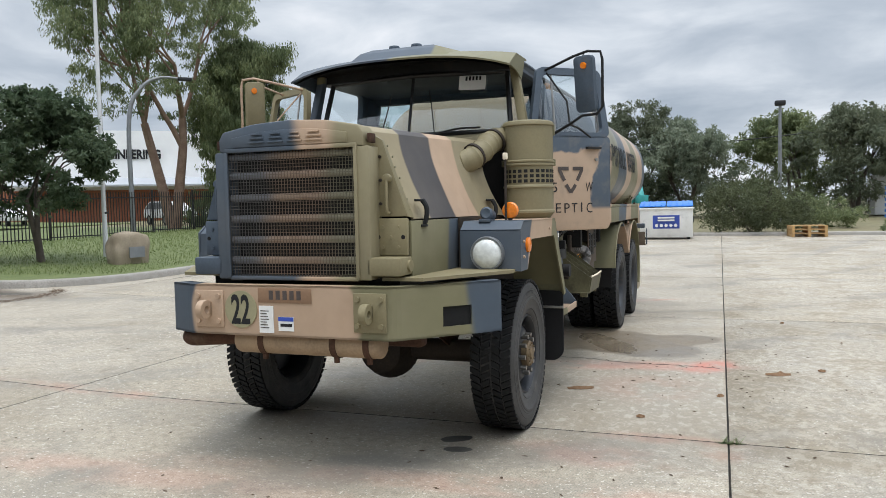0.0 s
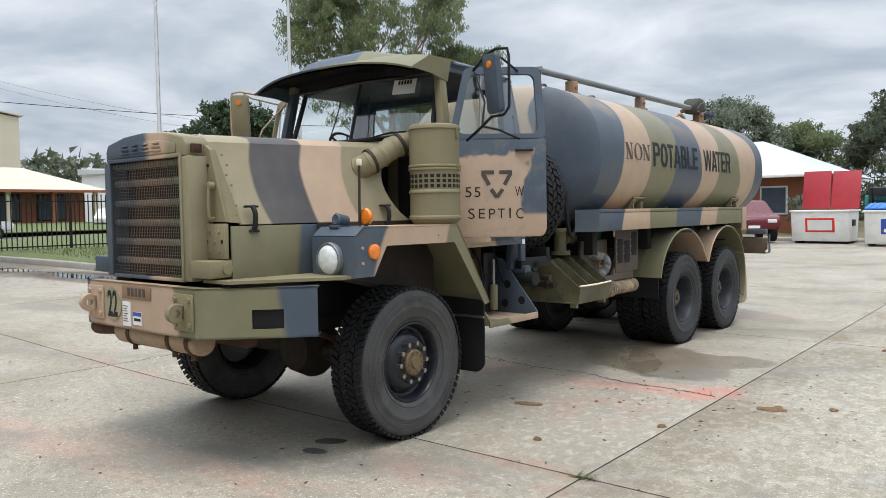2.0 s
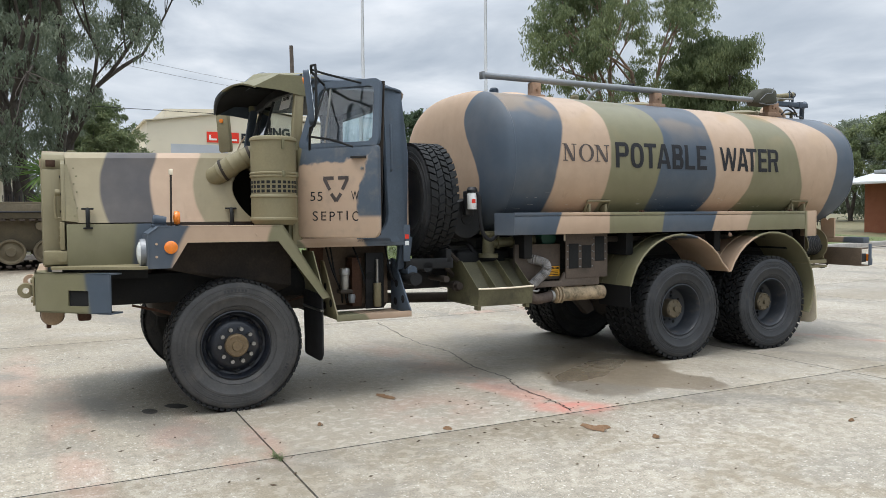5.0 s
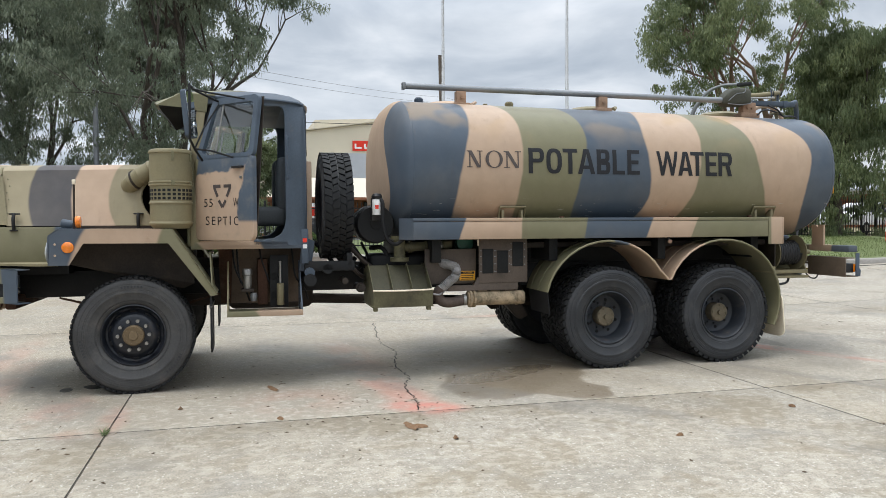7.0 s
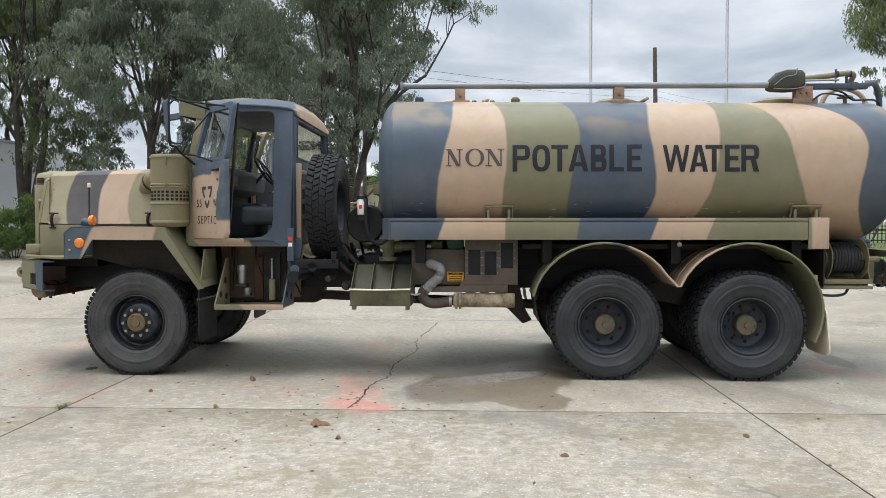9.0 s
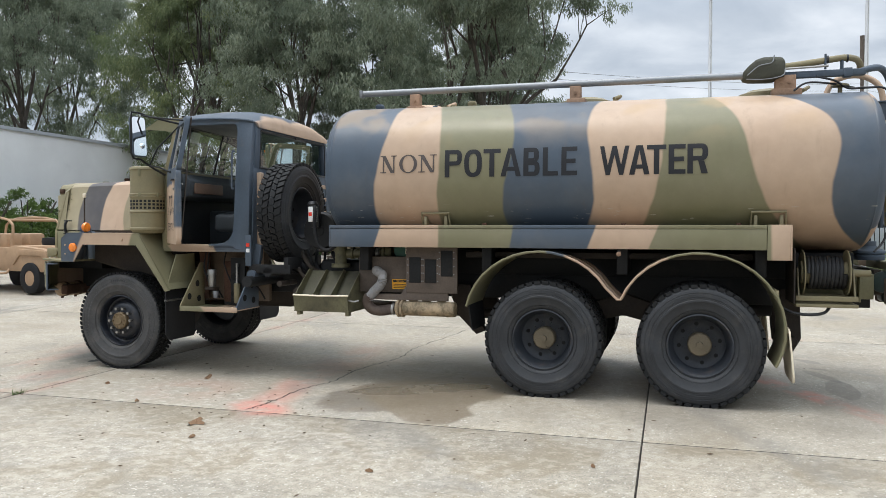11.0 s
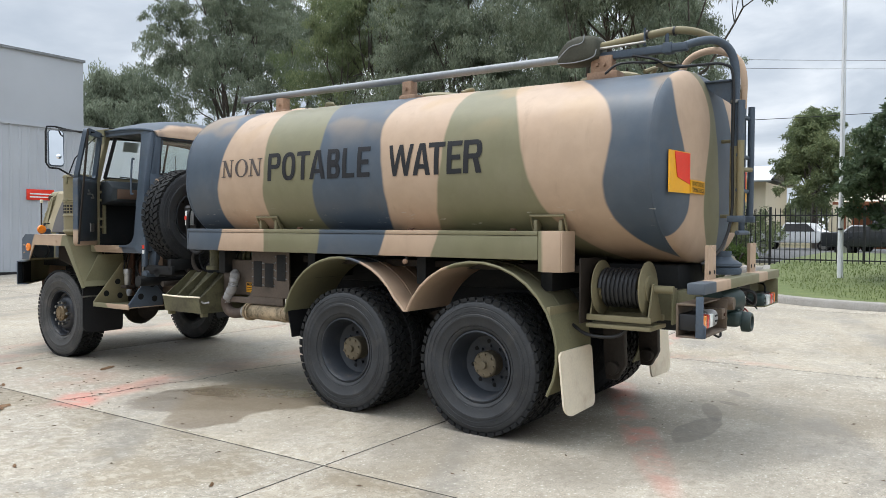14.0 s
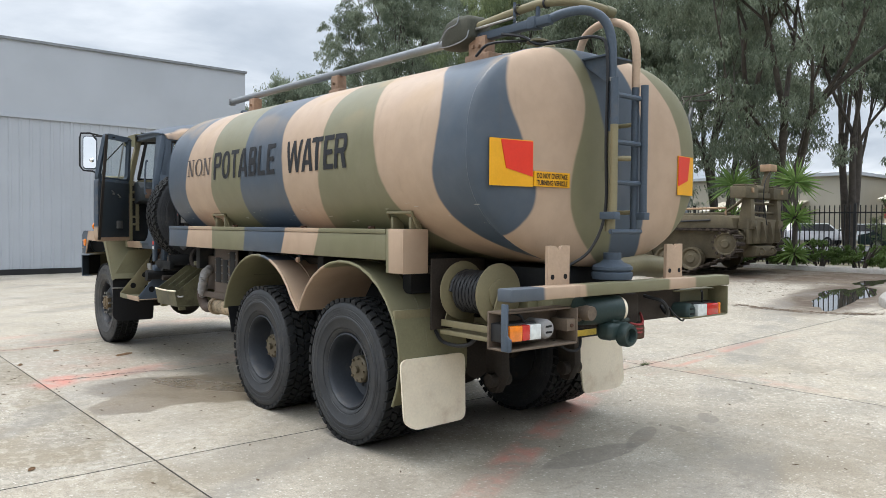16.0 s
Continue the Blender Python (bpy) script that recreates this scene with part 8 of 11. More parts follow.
def door(sg, angle):
    """The door in its own frame: hinge line at the origin, y towards the rear edge, x outwards."""
    m = UNB @ Matrix.Translation((CW * sg, 6.03, 0)) @ Matrix.Rotation(radians(-angle * sg), 4, "Z")
    W = 0.765

    def tilt(bm_):
        for v in bm_.verts:
            if v.co.x < 0.05:
                v.co.x -= max(0.0, v.co.z - BELT) * 0.19
            v.co.x *= sg
        if sg < 0:
            bmesh.ops.reverse_faces(bm_, faces=bm_.faces)
        return bm_
    bm = prism(rounded([(0.0, 1.42), (W - 0.03, 1.42), (W, 1.47), (W, 2.2), (0.0, 2.2)], 0.05), "x", -0.055, 0.0, 0.008)
    d = part("door", tilt(bm), M_DOOR, truck, "open cab door, tan with grey top", at=m)
    fr = bmesh.new()
    outer = rounded([(0.0, 2.18), (W, 2.18), (W - 0.02, 2.76), (0.14, 2.76)], 0.07, 5)
    inner = rounded([(0.07, 2.225), (W - 0.06, 2.225), (W - 0.075, 2.70), (0.18, 2.70)], 0.06, 5)
    n_ = len(outer)
    for x0, flip in ((0.0, 1), (-0.045, -1)):
        A = [fr.verts.new((x0, y, z)) for y, z in outer]
        B = [fr.verts.new((x0, y, z)) for y, z in inner]
        for k in range(n_):
            q = (A[k], A[(k + 1) % n_], B[(k + 1) % n_], B[k])
            fr.faces.new(q if flip > 0 else q[::-1])
        if flip > 0:
            keepA, keepB = A, B
        else:
            for k in range(n_):
                fr.faces.new((keepA[k], A[k], A[(k + 1) % n_], keepA[(k + 1) % n_]))
                fr.faces.new((keepB[k], keepB[(k + 1) % n_], B[(k + 1) % n_], B[k]))
    bmesh.ops.recalc_face_normals(fr, faces=fr.faces)
    part("window_frame", tilt(fr), M_GREYP if sg > 0 else M_OLIVE2, d)
    gl = bmesh.new()
    gl.faces.new([gl.verts.new((-0.022, y, z)) for y, z in inner])
    part("door_glass", tilt(gl), M_GLASS, d).visible_shadow = False
    part("quarter_bar", tilt(pipe([(-0.02, 0.25, 2.22), (-0.02, 0.27, 2.71)], 0.009, 6, curve=False)), M_STEEL, d)
    hd = box((0.0, 0.03), (0.52, 0.66), (2.085, 2.105), 0.006)
    part("door_handle", tilt(hd), M_BLACK, d)
    part("lock_button", tilt(cyl((0.0, 0.62, 2.0), (0.012, 0.62, 2.0), 0.014, 12)), M_STEEL, d)
    inn = box((-0.066, -0.054), (0.05, W - 0.06), (1.47, 2.17), 0.006)
    part("inner_panel", tilt(inn), plain("dark_door_lining", (0.03, 0.038, 0.045), 0.5, var=0.2), d)
    tp_ = pipe([(-0.07, 0.30, 1.98), (-0.10, 0.32, 1.98), (-0.10, 0.38, 2.02)], 0.008, 6)
    part("window_winder", tilt(tp_), M_STEEL, d)
    part("inner_handle", tilt(pipe([(-0.07, 0.45, 2.02), (-0.10, 0.46, 2.02), (-0.10, 0.52, 2.06)], 0.008, 6)), M_STEEL, d)
    part("door_pocket", tilt(box((-0.08, -0.064), (0.22, 0.36), (1.58, 1.68), 0.008)), M_STEEL, d)
    pull = prism([(W - 0.06, 1.44), (W - 0.005, 1.44), (W - 0.005, 2.74), (W - 0.06, 2.74)], "x", -0.056, -0.046)
    part("rear_edge", tilt(pull), M_GRIME, d)
    # mirror
    mr = bmesh.new()
    mx, my = 0.34, 0.35
    pipe([(-0.08, 0.20, 2.72), (0.21, 0.27, 2.785), (mx - 0.02, my - 0.02, 2.81), (mx + 0.045, my + 0.055, 2.80), (mx + 0.055, my + 0.065, 2.74), (mx + 0.055, my + 0.065, 2.38), (mx + 0.03, my + 0.03, 2.325), (mx - 0.05, my - 0.05, 2.32), (0.20, 0.24, 2.26), (0.03, 0.14, 2.17)], 0.011, 8, bm=mr, curve=False)
    pipe([(-0.08, 0.60, 2.72), (0.20, 0.40, 2.76), (0.28, 0.32, 2.785)], 0.009, 8, bm=mr, curve=False)
    pipe([(-0.02, 0.22, 2.73), (0.12, 0.27, 2.45), (0.20, 0.24, 2.26)], 0.008, 8, bm=mr, curve=False)
    pipe([(0.03, 0.55, 2.18), (0.12, 0.38, 2.24), (0.20, 0.24, 2.26)], 0.009, 8, bm=mr, curve=False)
    arm = part("mirror_arm", tilt(mr), M_CHASSIS if sg > 0 else M_TANP, d)
    def face_back(b_):
        """Turn the mirror to face the rear while the door stands open."""
        b_.normal_update()
        bmesh.ops.transform(b_, matrix=Matrix.Translation((mx, my, 0)) @ Matrix.Rotation(radians(26), 4, "Z") @ Matrix.Translation((0, 0, 2.56)) @ Matrix.Rotation(radians(6), 4, "X") @ Matrix.Translation((-mx, -my, -2.56)), verts=b_.verts)
        return b_
    mm = bmesh.new()
    poly = rounded([(mx - 0.12, 2.345), (mx + 0.05, 2.345), (mx + 0.05, 2.775), (mx - 0.12, 2.775)], 0.04, 4)
    prism(poly, "y", my - 0.05, my + 0.0, 0.008, bm=mm)
    mir = part("mirror", tilt(face_back(mm)), M_GREYP if sg > 0 else M_OLIVE2, d, "rectangular wing mirror with amber lamp")
    gm = bmesh.new()
    poly = rounded([(mx - 0.11, 2.355), (mx + 0.04, 2.355), (mx + 0.04, 2.765), (mx - 0.11, 2.765)], 0.035, 4)
    prism(poly, "y", my + 0.001, my + 0.004, bm=gm)
    part("mirror_glass", tilt(face_back(gm)), M_MIRROR, mir)
    lm = lathe([(0.026, 0), (0.024, 0.012), (0.0, 0.016)], 18, pose(mx - 0.03, my - 0.05, 2.70, 90))
    part("mirror_lamp", tilt(face_back(lm)), M_AMBER, mir)
    part("spot_mirror", tilt(face_back(lathe([(0.03, 0), (0.02, 0.008), (0, 0.011)], 18, pose(mx - 0.06, my + 0.004, 2.46, -90)))), M_MIRROR, mir)
    return d


d1 = door(1, 46.5)
d2 = door(-1, 62)


def door_text(txt, y0, z0, h, w, bold):
    bm = letters(txt, h, w, bold, 0.0)
    for v in bm.verts:
        v.co = (0.003, y0 + v.co.x, z0 + v.co.y)
    return bm


for txt, y0, z0, h, w in (("5", 0.125, 1.735, 0.078, 0.048), ("5", 0.195, 1.735, 0.078, 0.048), ("W", 0.515, 1.735, 0.080, 0.07), ("S", 0.145, 1.565, 0.082, 0.052), ("E", 0.228, 1.567, 0.078, 0.048), ("P", 0.308, 1.562, 0.082, 0.05), ("T", 0.378, 1.566, 0.078, 0.055), ("I", 0.468, 1.567, 0.082, 0.012), ("C", 0.522, 1.562, 0.082, 0.056)):
    part("door_lettering", door_text(txt, y0, z0, h, w, -0.0005), M_INK, d1, "hand-painted black letters")
# broken triangle: three bent strokes
bm = bmesh.new()


def stroke(a, b, w=0.030):
    a, b = Vector(a), Vector(b)
    d = (b - a).normalized()
    n = Vector((-d.y, d.x)) * w / 2
    f = bm.faces.new([bm.verts.new((0.003, p.x, p.y)) for p in (a - n, b - n, b + n, a + n)])


ty, tz, tw, th = 0.372, 1.72, 0.12, 0.205
stroke((ty - tw, tz + th), (ty - 0.02, tz + th))
stroke((ty - tw + 0.012, tz + th - 0.01), (ty - tw * 0.5, tz + th * 0.52))
stroke((ty + 0.02, tz + th), (ty + tw, tz + th))
stroke((ty + tw - 0.012, tz + th - 0.01), (ty + tw * 0.5, tz + th * 0.52))
stroke((ty - tw * 0.38, tz + th * 0.36), (ty, tz + 0.01))
stroke((ty + tw * 0.38, tz + th * 0.36), (ty, tz + 0.01))
bmesh.ops.recalc_face_normals(bm, faces=bm.faces)
part("triangle_sign", bm, M_INKG, d1, "grey broken triangle stencil")

# spare wheel
SPX, SPY, SPZ = 0.62, 7.385, 1.76
m_ = UNB @ Matrix.Translation((SPX, SPY, SPZ)) @ Matrix.Rotation(radians(-90), 4, "X")
sw = share("spare_wheel", ME_RIMR, truck, m_)
tagged(sw, "spare wheel standing behind the cab")
share("tyre", ME_TYRE, sw, Matrix.Identity(4))
tagged(share("tread", ME_TREAD, sw, Matrix.Identity(4)), kind="stuff")
bm = box((0.2, 1.0), (7.47, 7.53), (1.15, 1.28), 0.01)
box((0.95, 1.0), (7.05, 7.55), (1.1, 1.2), 0.01, bm=bm)
tp("spare_carrier", bm, M_CHASSIS)
bm = box((0.98, 1.02), (7.02, 7.09), (1.18, 1.52), 0.005)
st = tp("reflector_bar", bm, M_GREYP)
tp("reflector", box((1.0, 1.024), (7.035, 7.075), (1.39, 1.43)), M_RED, st)
tp("reflector_white", box((1.0, 1.024), (7.035, 7.075), (1.33, 1.37)), M_WHITE, st)
tp("rear_strut", box((0.82, 0.88), (7.08, 7.14), (1.0, 2.2), 0.008), M_TANP)


# ---- large buildings ----
def at_ground(x, y, turn=0.0, dz=0.0):
    return pose(x, y, rise(x, y) + dz, 0, 0, turn)


shed = tagged(empty("grey_shed", pose(-2.0, -12.5, rise(-2, -12))), "large pale grey ribbed sheet metal shed", "shed")
part("shed_wall", box((-9.1, 22), (-12, 2.3), (-0.2, 7.28)), M_GREYWALL, shed)
bm = bmesh.new()
for k in range(104):
    x = -9.08 + 0.3 * k
    prism([(x, 2.3), (x + 0.10, 2.3), (x + 0.08, 2.322), (x + 0.02, 2.322)], "z", 0.0, 4.9, bm=bm)
tagged(part("wall_rib", bm, M_GREYWALL, shed, smooth=0), kind="stuff")
part("flashing", box((-9.15, 22), (2.3, 2.36), (4.9, 5.0)), M_GREYWALL, shed)
part("roof_edge", box((-9.15, 22.1), (-12.1, 2.36), (7.28, 7.36)), M_GALV, shed)
part("base_strip", box((-9.1, 22), (2.3, 2.34), (-0.1, 0.18)), M_BLACK, shed)
sg_ = part("red_sign", box((-8.0, -7.1), (2.33, 2.36), (2.5, 2.85), 0.01), M_RED, shed, "small red wall sign")
for k in range(2):
    part("sign_line", box((-7.9, -7.2), (2.361, 2.366), (2.58 + 0.1 * k, 2.62 + 0.1 * k)), M_WHITE, sg_)
low = tagged(empty("white_shed", pose(-22, -14, rise(-22, -14))), "long low white metal shed behind the hedge", "shed")
part("shed_wall", box((-16, 10.9), (-3.5, 1.0), (-0.3, 5.0)), M_WHITEWALL, low)
part("roof_edge", box((-16.1, 10.9), (-3.5, 1.08), (4.95, 5.08)), M_GREYWALL, low)
part("wall_lamp", box((-3.2, -2.6), (1.0, 1.2), (3.3, 3.5), 0.03), M_RUST, low)
part("vent_pipe", box((-7.0, -6.6), (0.7, 0.95), (4.9, 5.25), 0.04), M_GREYWALL, low)


def gable(name, m, w, d, eave, apex, wall, roof, label, over=0.4):
    """A plain gabled building: front on its local x axis, y going back."""
    ob = tagged(empty(name, m), label, "building")
    part("wall", prism([(-w / 2, -0.3), (w / 2, -0.3), (w / 2, eave), (0, apex), (-w / 2, eave)], "y", 0, d), wall, ob, smooth=0)
    for sg in (1, -1):
        s = (apex - eave) / (w / 2)
        P = [(sg * (w / 2 + over), -over, eave - s * over), (0, -over, apex), (0, d + over, apex), (sg * (w / 2 + over), d + over, eave - s * over)]
        part("roof", sheet([(x, y, z + 0.12) for x, y, z in P], 0.1), roof, ob, smooth=0)
    return ob


# engineering works across the street
works = gable("engineering_works", pose(-69.5, 22.0, 0.4, 0, 0, 90), 18.5, 40, 10.1, 11.45, M_CREAM, M_CREAMROOF, "large cream gabled engineering works with red and black sign", 0.3)
part("rear_gable", prism([(-7.3, 10), (7.3, 10), (7.3, 11.7), (0.3, 12.05), (-7.3, 11.7)], "y", 3, 30), M_CREAM, works, smooth=0)
part("side_wing", box((-16, -9.2), (1, 30), (-0.3, 7.2)), M_CREAM, works)
part("door_opening", box((-7.2, -2), (-0.06, 0.0), (0, 8.1)), M_GREYWALL, works)
mark = part("red_mark", box((-3.95, -0.95), (-0.10, -0.02), (8.35, 9.35)), M_RED, works, "red block sign")
for x0 in (-3.75, -2.8, -1.85):
    part("mark_bar", box((x0, x0 + 0.7), (-0.13, -0.09), (8.55, 8.72)), M_WHITE, mark)
    part("mark_bar", box((x0, x0 + 0.18), (-0.13, -0.09), (8.72, 9.05)), M_WHITE, mark)
bm = letters("ENGINEERING", 0.85, 6.9, 0.05, 0.03)
bmesh.ops.transform(bm, matrix=Matrix.Translation((-0.7, -0.06, 8.42)) @ Matrix.Rotation(radians(90), 4, "X"), verts=bm.verts)
part("sign_lettering", bm, M_INK, works, "black word ENGINEERING")

works2 = tagged(empty("white_works", pose(-48, 53, 0.5, 0, 0, 38)), "white engineering workshop with black sign", "building")
part("wall", box((-11, 11), (0, 14), (-0.3, 8.3)), M_WHITEWALL, works2)
part("awning", prism([(-2.4, 3.6), (0.2, 4.3), (0.2, 4.1), (-2.4, 3.45)], "x", -8, 11), M_GREYWALL, works2)
part("brick_base", box((-11.2, 11.2), (-0.12, 0), (-0.3, 3.2)), M_BRICK, works2)
bm = letters("ENGINEERING", 0.75, 5.4, 0.04, 0.03)
bmesh.ops.transform(bm, matrix=Matrix.Translation((-1.9, -0.06, 5.9)) @ Matrix.Rotation(radians(90), 4, "X"), verts=bm.verts)
part("sign_lettering", bm, M_INK, works2, "black word ENGINEERING")

annex = tagged(empty("veranda_office", pose(-56, 20.5, 1.15, 0, 0, 90)), "low brick office with cream hip roof and veranda", "building")
part("wall", box((-11.5, 10.5), (1.6, 9), (-1.0, 2.5)), M_BRICK, annex)
part("roof", loft([[(-12.5, -0.5, 2.5), (11.5, -0.5, 2.5), (11.5, 10, 2.5), (-12.5, 10, 2.5)], [(-8, 4.4, 4.35), (7, 4.4, 4.35), (7, 4.8, 4.35), (-8, 4.8, 4.35)]]), M_CREAMROOF, annex, smooth=0)
part("fascia", box((-12.5, 11.5), (-0.56, -0.48), (2.32, 2.52)), M_BRICK, annex)
for k in range(8):
    part("post", box((-12.0 + 3.2 * k, -11.7 + 3.2 * k), (-0.2, 0.1), (-1.0, 2.45)), M_CREAM if k % 2 else M_BRICK, annex)
for k in range(6):
    wf = part("window", box((-10.2 + 3.4 * k, -8.0 + 3.4 * k), (1.52, 1.6), (0.2, 2.2), 0.01), M_CHASSIS, annex)
    part("pane", box((-10.1 + 3.4 * k, -8.1 + 3.4 * k), (1.49, 1.52), (0.3, 2.1)), M_GREYP, wf)
sgn = part("notice_sign", box((-9.0, -7.2), (-1.6, -1.5), (0.1, 2.0), 0.02), M_WHITE, annex)
part("sign_block", box((-8.7, -7.5), (-1.62, -1.6), (1.0, 1.7)), M_RED, sgn)
depot = tagged(empty("white_depot", pose(-62, 43, 0.4, 0, 0, 60)), "plain white depot building with tank frame", "building")
part("wall", box((-9, 9), (0, 12), (-0.3, 5.6)), M_WHITEWALL, depot)
part("roof", prism([(-9.3, 5.5), (9.3, 5.5), (9.3, 5.9), (-9.3, 5.0)], "y", -0.3, 12.3), M_WHITEROOF, depot, smooth=0)
part("door", box((1, 4.2), (-0.06, 0), (0, 3.6)), M_CREAM, depot)
hall = tagged(empty("red_hall", pose(-66, -2.2, 0.1)), "low hall with white and cream roofs and red wall", "building")
part("wall", box((-8, 2), (-2.9, 4.2), (-0.3, 5.6)), M_CREAM, hall)
part("roof", sheet([(3.2, -3.4, 5.7), (3.2, 4.8, 5.7), (-2.5, 4.8, 7.3), (-2.5, -2.0, 7.3)], 0.12), M_WHITEROOF, hall, smooth=0)
part("rear_roof", sheet([(-8.2, -3.4, 5.7), (-8.2, 4.8, 5.7), (-2.5, 4.8, 7.3), (-2.5, -2.0, 7.3)], -0.12), M_WHITEROOF, hall, smooth=0)
part("lean_to_roof", sheet([(8.0, -2.6, 3.7), (8.0, 1.6, 3.7), (2.0, 2.6, 5.5), (2.0, -1.6, 5.5)], 0.12), M_CREAMROOF, hall, smooth=0)
part("red_wall", box((7.4, 7.7), (-2.2, 1.4), (2.3, 3.6)), M_BINRED, hall)
part("lean_to_base", box((7.45, 7.65), (-2.2, 1.4), (-0.3, 2.3)), M_CREAM, hall)
for y0 in (-2.4, -0.8, 0.8, 2.4):
    part("clerestory_post", box((2.6, 2.7), (y0, y0 + 0.12), (4.9, 5.7)), M_CHASSIS, hall)
part("truss_chord", box((-8, 3.2), (4.86, 4.98), (5.65, 5.8)), M_CHASSIS, hall)
part("truss_rafter", pipe([(3.2, 4.9, 5.7), (-2.5, 4.9, 7.35)], 0.09, 4, curve=False), M_CHASSIS, hall)
part("truss_rafter", pipe([(-8.2, 4.9, 5.7), (-2.5, 4.9, 7.35)], 0.09, 4, curve=False), M_CHASSIS, hall)
part("truss_post", box((-2.56, -2.44), (4.86, 4.98), (5.7, 7.3)), M_CHASSIS, hall)

store = tagged(empty("beige_store", pose(-61, -15.5, 0.4)), "beige store building with low awning roof", "building")
part("wall", box((-10, 0), (-9, 8.0), (-0.3, 5.4)), M_BEIGE, store)
part("roof", box((-10.3, 0.3), (-9.3, 8.3), (5.4, 5.65)), M_GREYWALL, store)
part("awning", sheet([(4.0, -3.0, 2.6), (4.0, 4.5, 2.6), (0.0, 4.5, 3.5), (0.0, -3.0, 3.5)], 0.1), M_CREAMROOF, store)
for y0 in (-2.8, 0.7, 4.2):
    part("post", box((3.7, 3.85), (y0, y0 + 0.15), (-0.3, 2.6)), M_BEIGE, store)
part("dark_window", box((0.0, 0.06), (-1.5, 3.5), (0.6, 2.3)), M_CHASSIS, store)

# brick office with kiosk at the north side
office = tagged(empty("brick_office", pose(-9.3, 38.0, rise(-9.3, 34))), "orange brick office with white iron roof", "building")
part("wall", box((-8, 3.4), (0, 9), (-0.3, 2.6)), M_BRICK, office)
rz = []
part("roof", loft([[(-8.8, -0.8, 2.55), (4.2, -0.8, 2.55), (4.2, 9.8, 2.55), (-8.8, 9.8, 2.55)], [(-4.6, 4.3, 4.5), (0.0, 4.3, 4.5), (0.0, 4.7, 4.5), (-4.6, 4.7, 4.5)]]), M_WHITEROOF, office, smooth=0)
part("window_frame", box((1.1, 2.3), (-0.06, 0.0), (0.8, 2.1), 0.01), M_WHITEWALL, office)
part("window_glass", box((1.18, 2.22), (-0.075, -0.06), (0.88, 2.02)), M_GREYP, office)
part("downpipe", cyl((-0.6, -0.1, 0), (-0.6, -0.1, 2.5), 0.06, 8), M_WHITEWALL, office)
part("gutter", box((-8.8, 4.2), (-0.92, -0.8), (2.45, 2.58), 0.02), M_WHITEWALL, office)
kiosk = tagged(empty("white_kiosk", at_ground(-12.0, 36.6, 0)), "white clad kiosk with flat roof and air conditioner", "building")
part("wall", box((-3.2, 1.5), (0, 3), (-0.2, 2.7)), M_WHITEWALL, kiosk)
part("roof", box((-3.4, 2.6), (-0.9, 3.2), (2.7, 2.86), 0.02), M_GREYWALL, kiosk)
part("post", box((1.72, 1.85), (-0.6, -0.47), (-0.2, 2.7)), M_GREYP, kiosk)
bm = bmesh.new()
for k in range(22):
    box((-3.2, 1.5), (-0.014, 0.0), (0.05 + 0.12 * k, 0.15 + 0.12 * k), bm=bm)
tagged(part("cladding", bm, M_WHITEWALL, kiosk, smooth=0), kind="stuff")
ac = part("air_conditioner", box((-0.9, 0.05), (-0.35, 0.0), (1.45, 2.0), 0.03), M_WHITEWALL, kiosk)
part("fan_grille", box((-0.75, -0.1), (-0.36, -0.345), (1.5, 1.95), 0.02), M_GREYP, ac)
part("kiosk_window", box((-2.6, -1.7), (-0.03, 0.0), (0.9, 1.7)), M_VOID, kiosk)
bd = part("kiosk_sign", box((0.1, 1.2), (-0.03, -0.01), (2.05, 2.35)), M_WHITE, kiosk)
part("sign_block", box((0.15, 0.45), (-0.04, -0.03), (2.1, 2.3)), M_RED, bd)
board = tagged(part("arrow_board", sheet([(-0.5, 0, 0.02), (0.5, 0, 0.02), (0.45, 0.35, 1.25), (-0.45, 0.35, 1.25)], 0.04), M_WHITE, at=at_ground(-12.6, 35.0)), "white folding board with black arrow", "sign")
part("arrow", sheet([(-0.25, 0.11, 0.5), (-0.08, 0.15, 0.62), (-0.08, 0.13, 0.54), (0.3, 0.13, 0.54), (0.3, 0.12, 0.46), (-0.08, 0.12, 0.46), (-0.08, 0.09, 0.38)], 0.02), M_INK, board)
part("red_edge", box((-0.6, -0.45), (0.1, 0.2), (0.05, 1.2), 0.01), M_RED, board)

# ---- flagpoles, lamp posts, power poles ----
for x, y in ((-16.29, 12.63), (-15.24, 16.25)):
    p = lathe([(0.0, 0.0), (0.07, 0.0), (0.062, 1.0), (0.05, 5.0), (0.032, 10.2), (0.05, 10.25), (0.0, 10.35)], 16)
    fp = tagged(part("flagpole", p, M_POLE, at=at_ground(x, y, dz=0.2)), "tall white tapered flagpole on the lawn", "flagpole", "flagpoles on the lawn")
    part("halyard", pipe([(0.075, 0, 1.2), (0.06, 0.01, 6), (0.045, 0, 10.1)], 0.004, 4), M_STEEL, fp)
    part("cleat", box((0.06, 0.10), (-0.05, 0.05), (1.15, 1.2), 0.01), M_BLACK, fp)


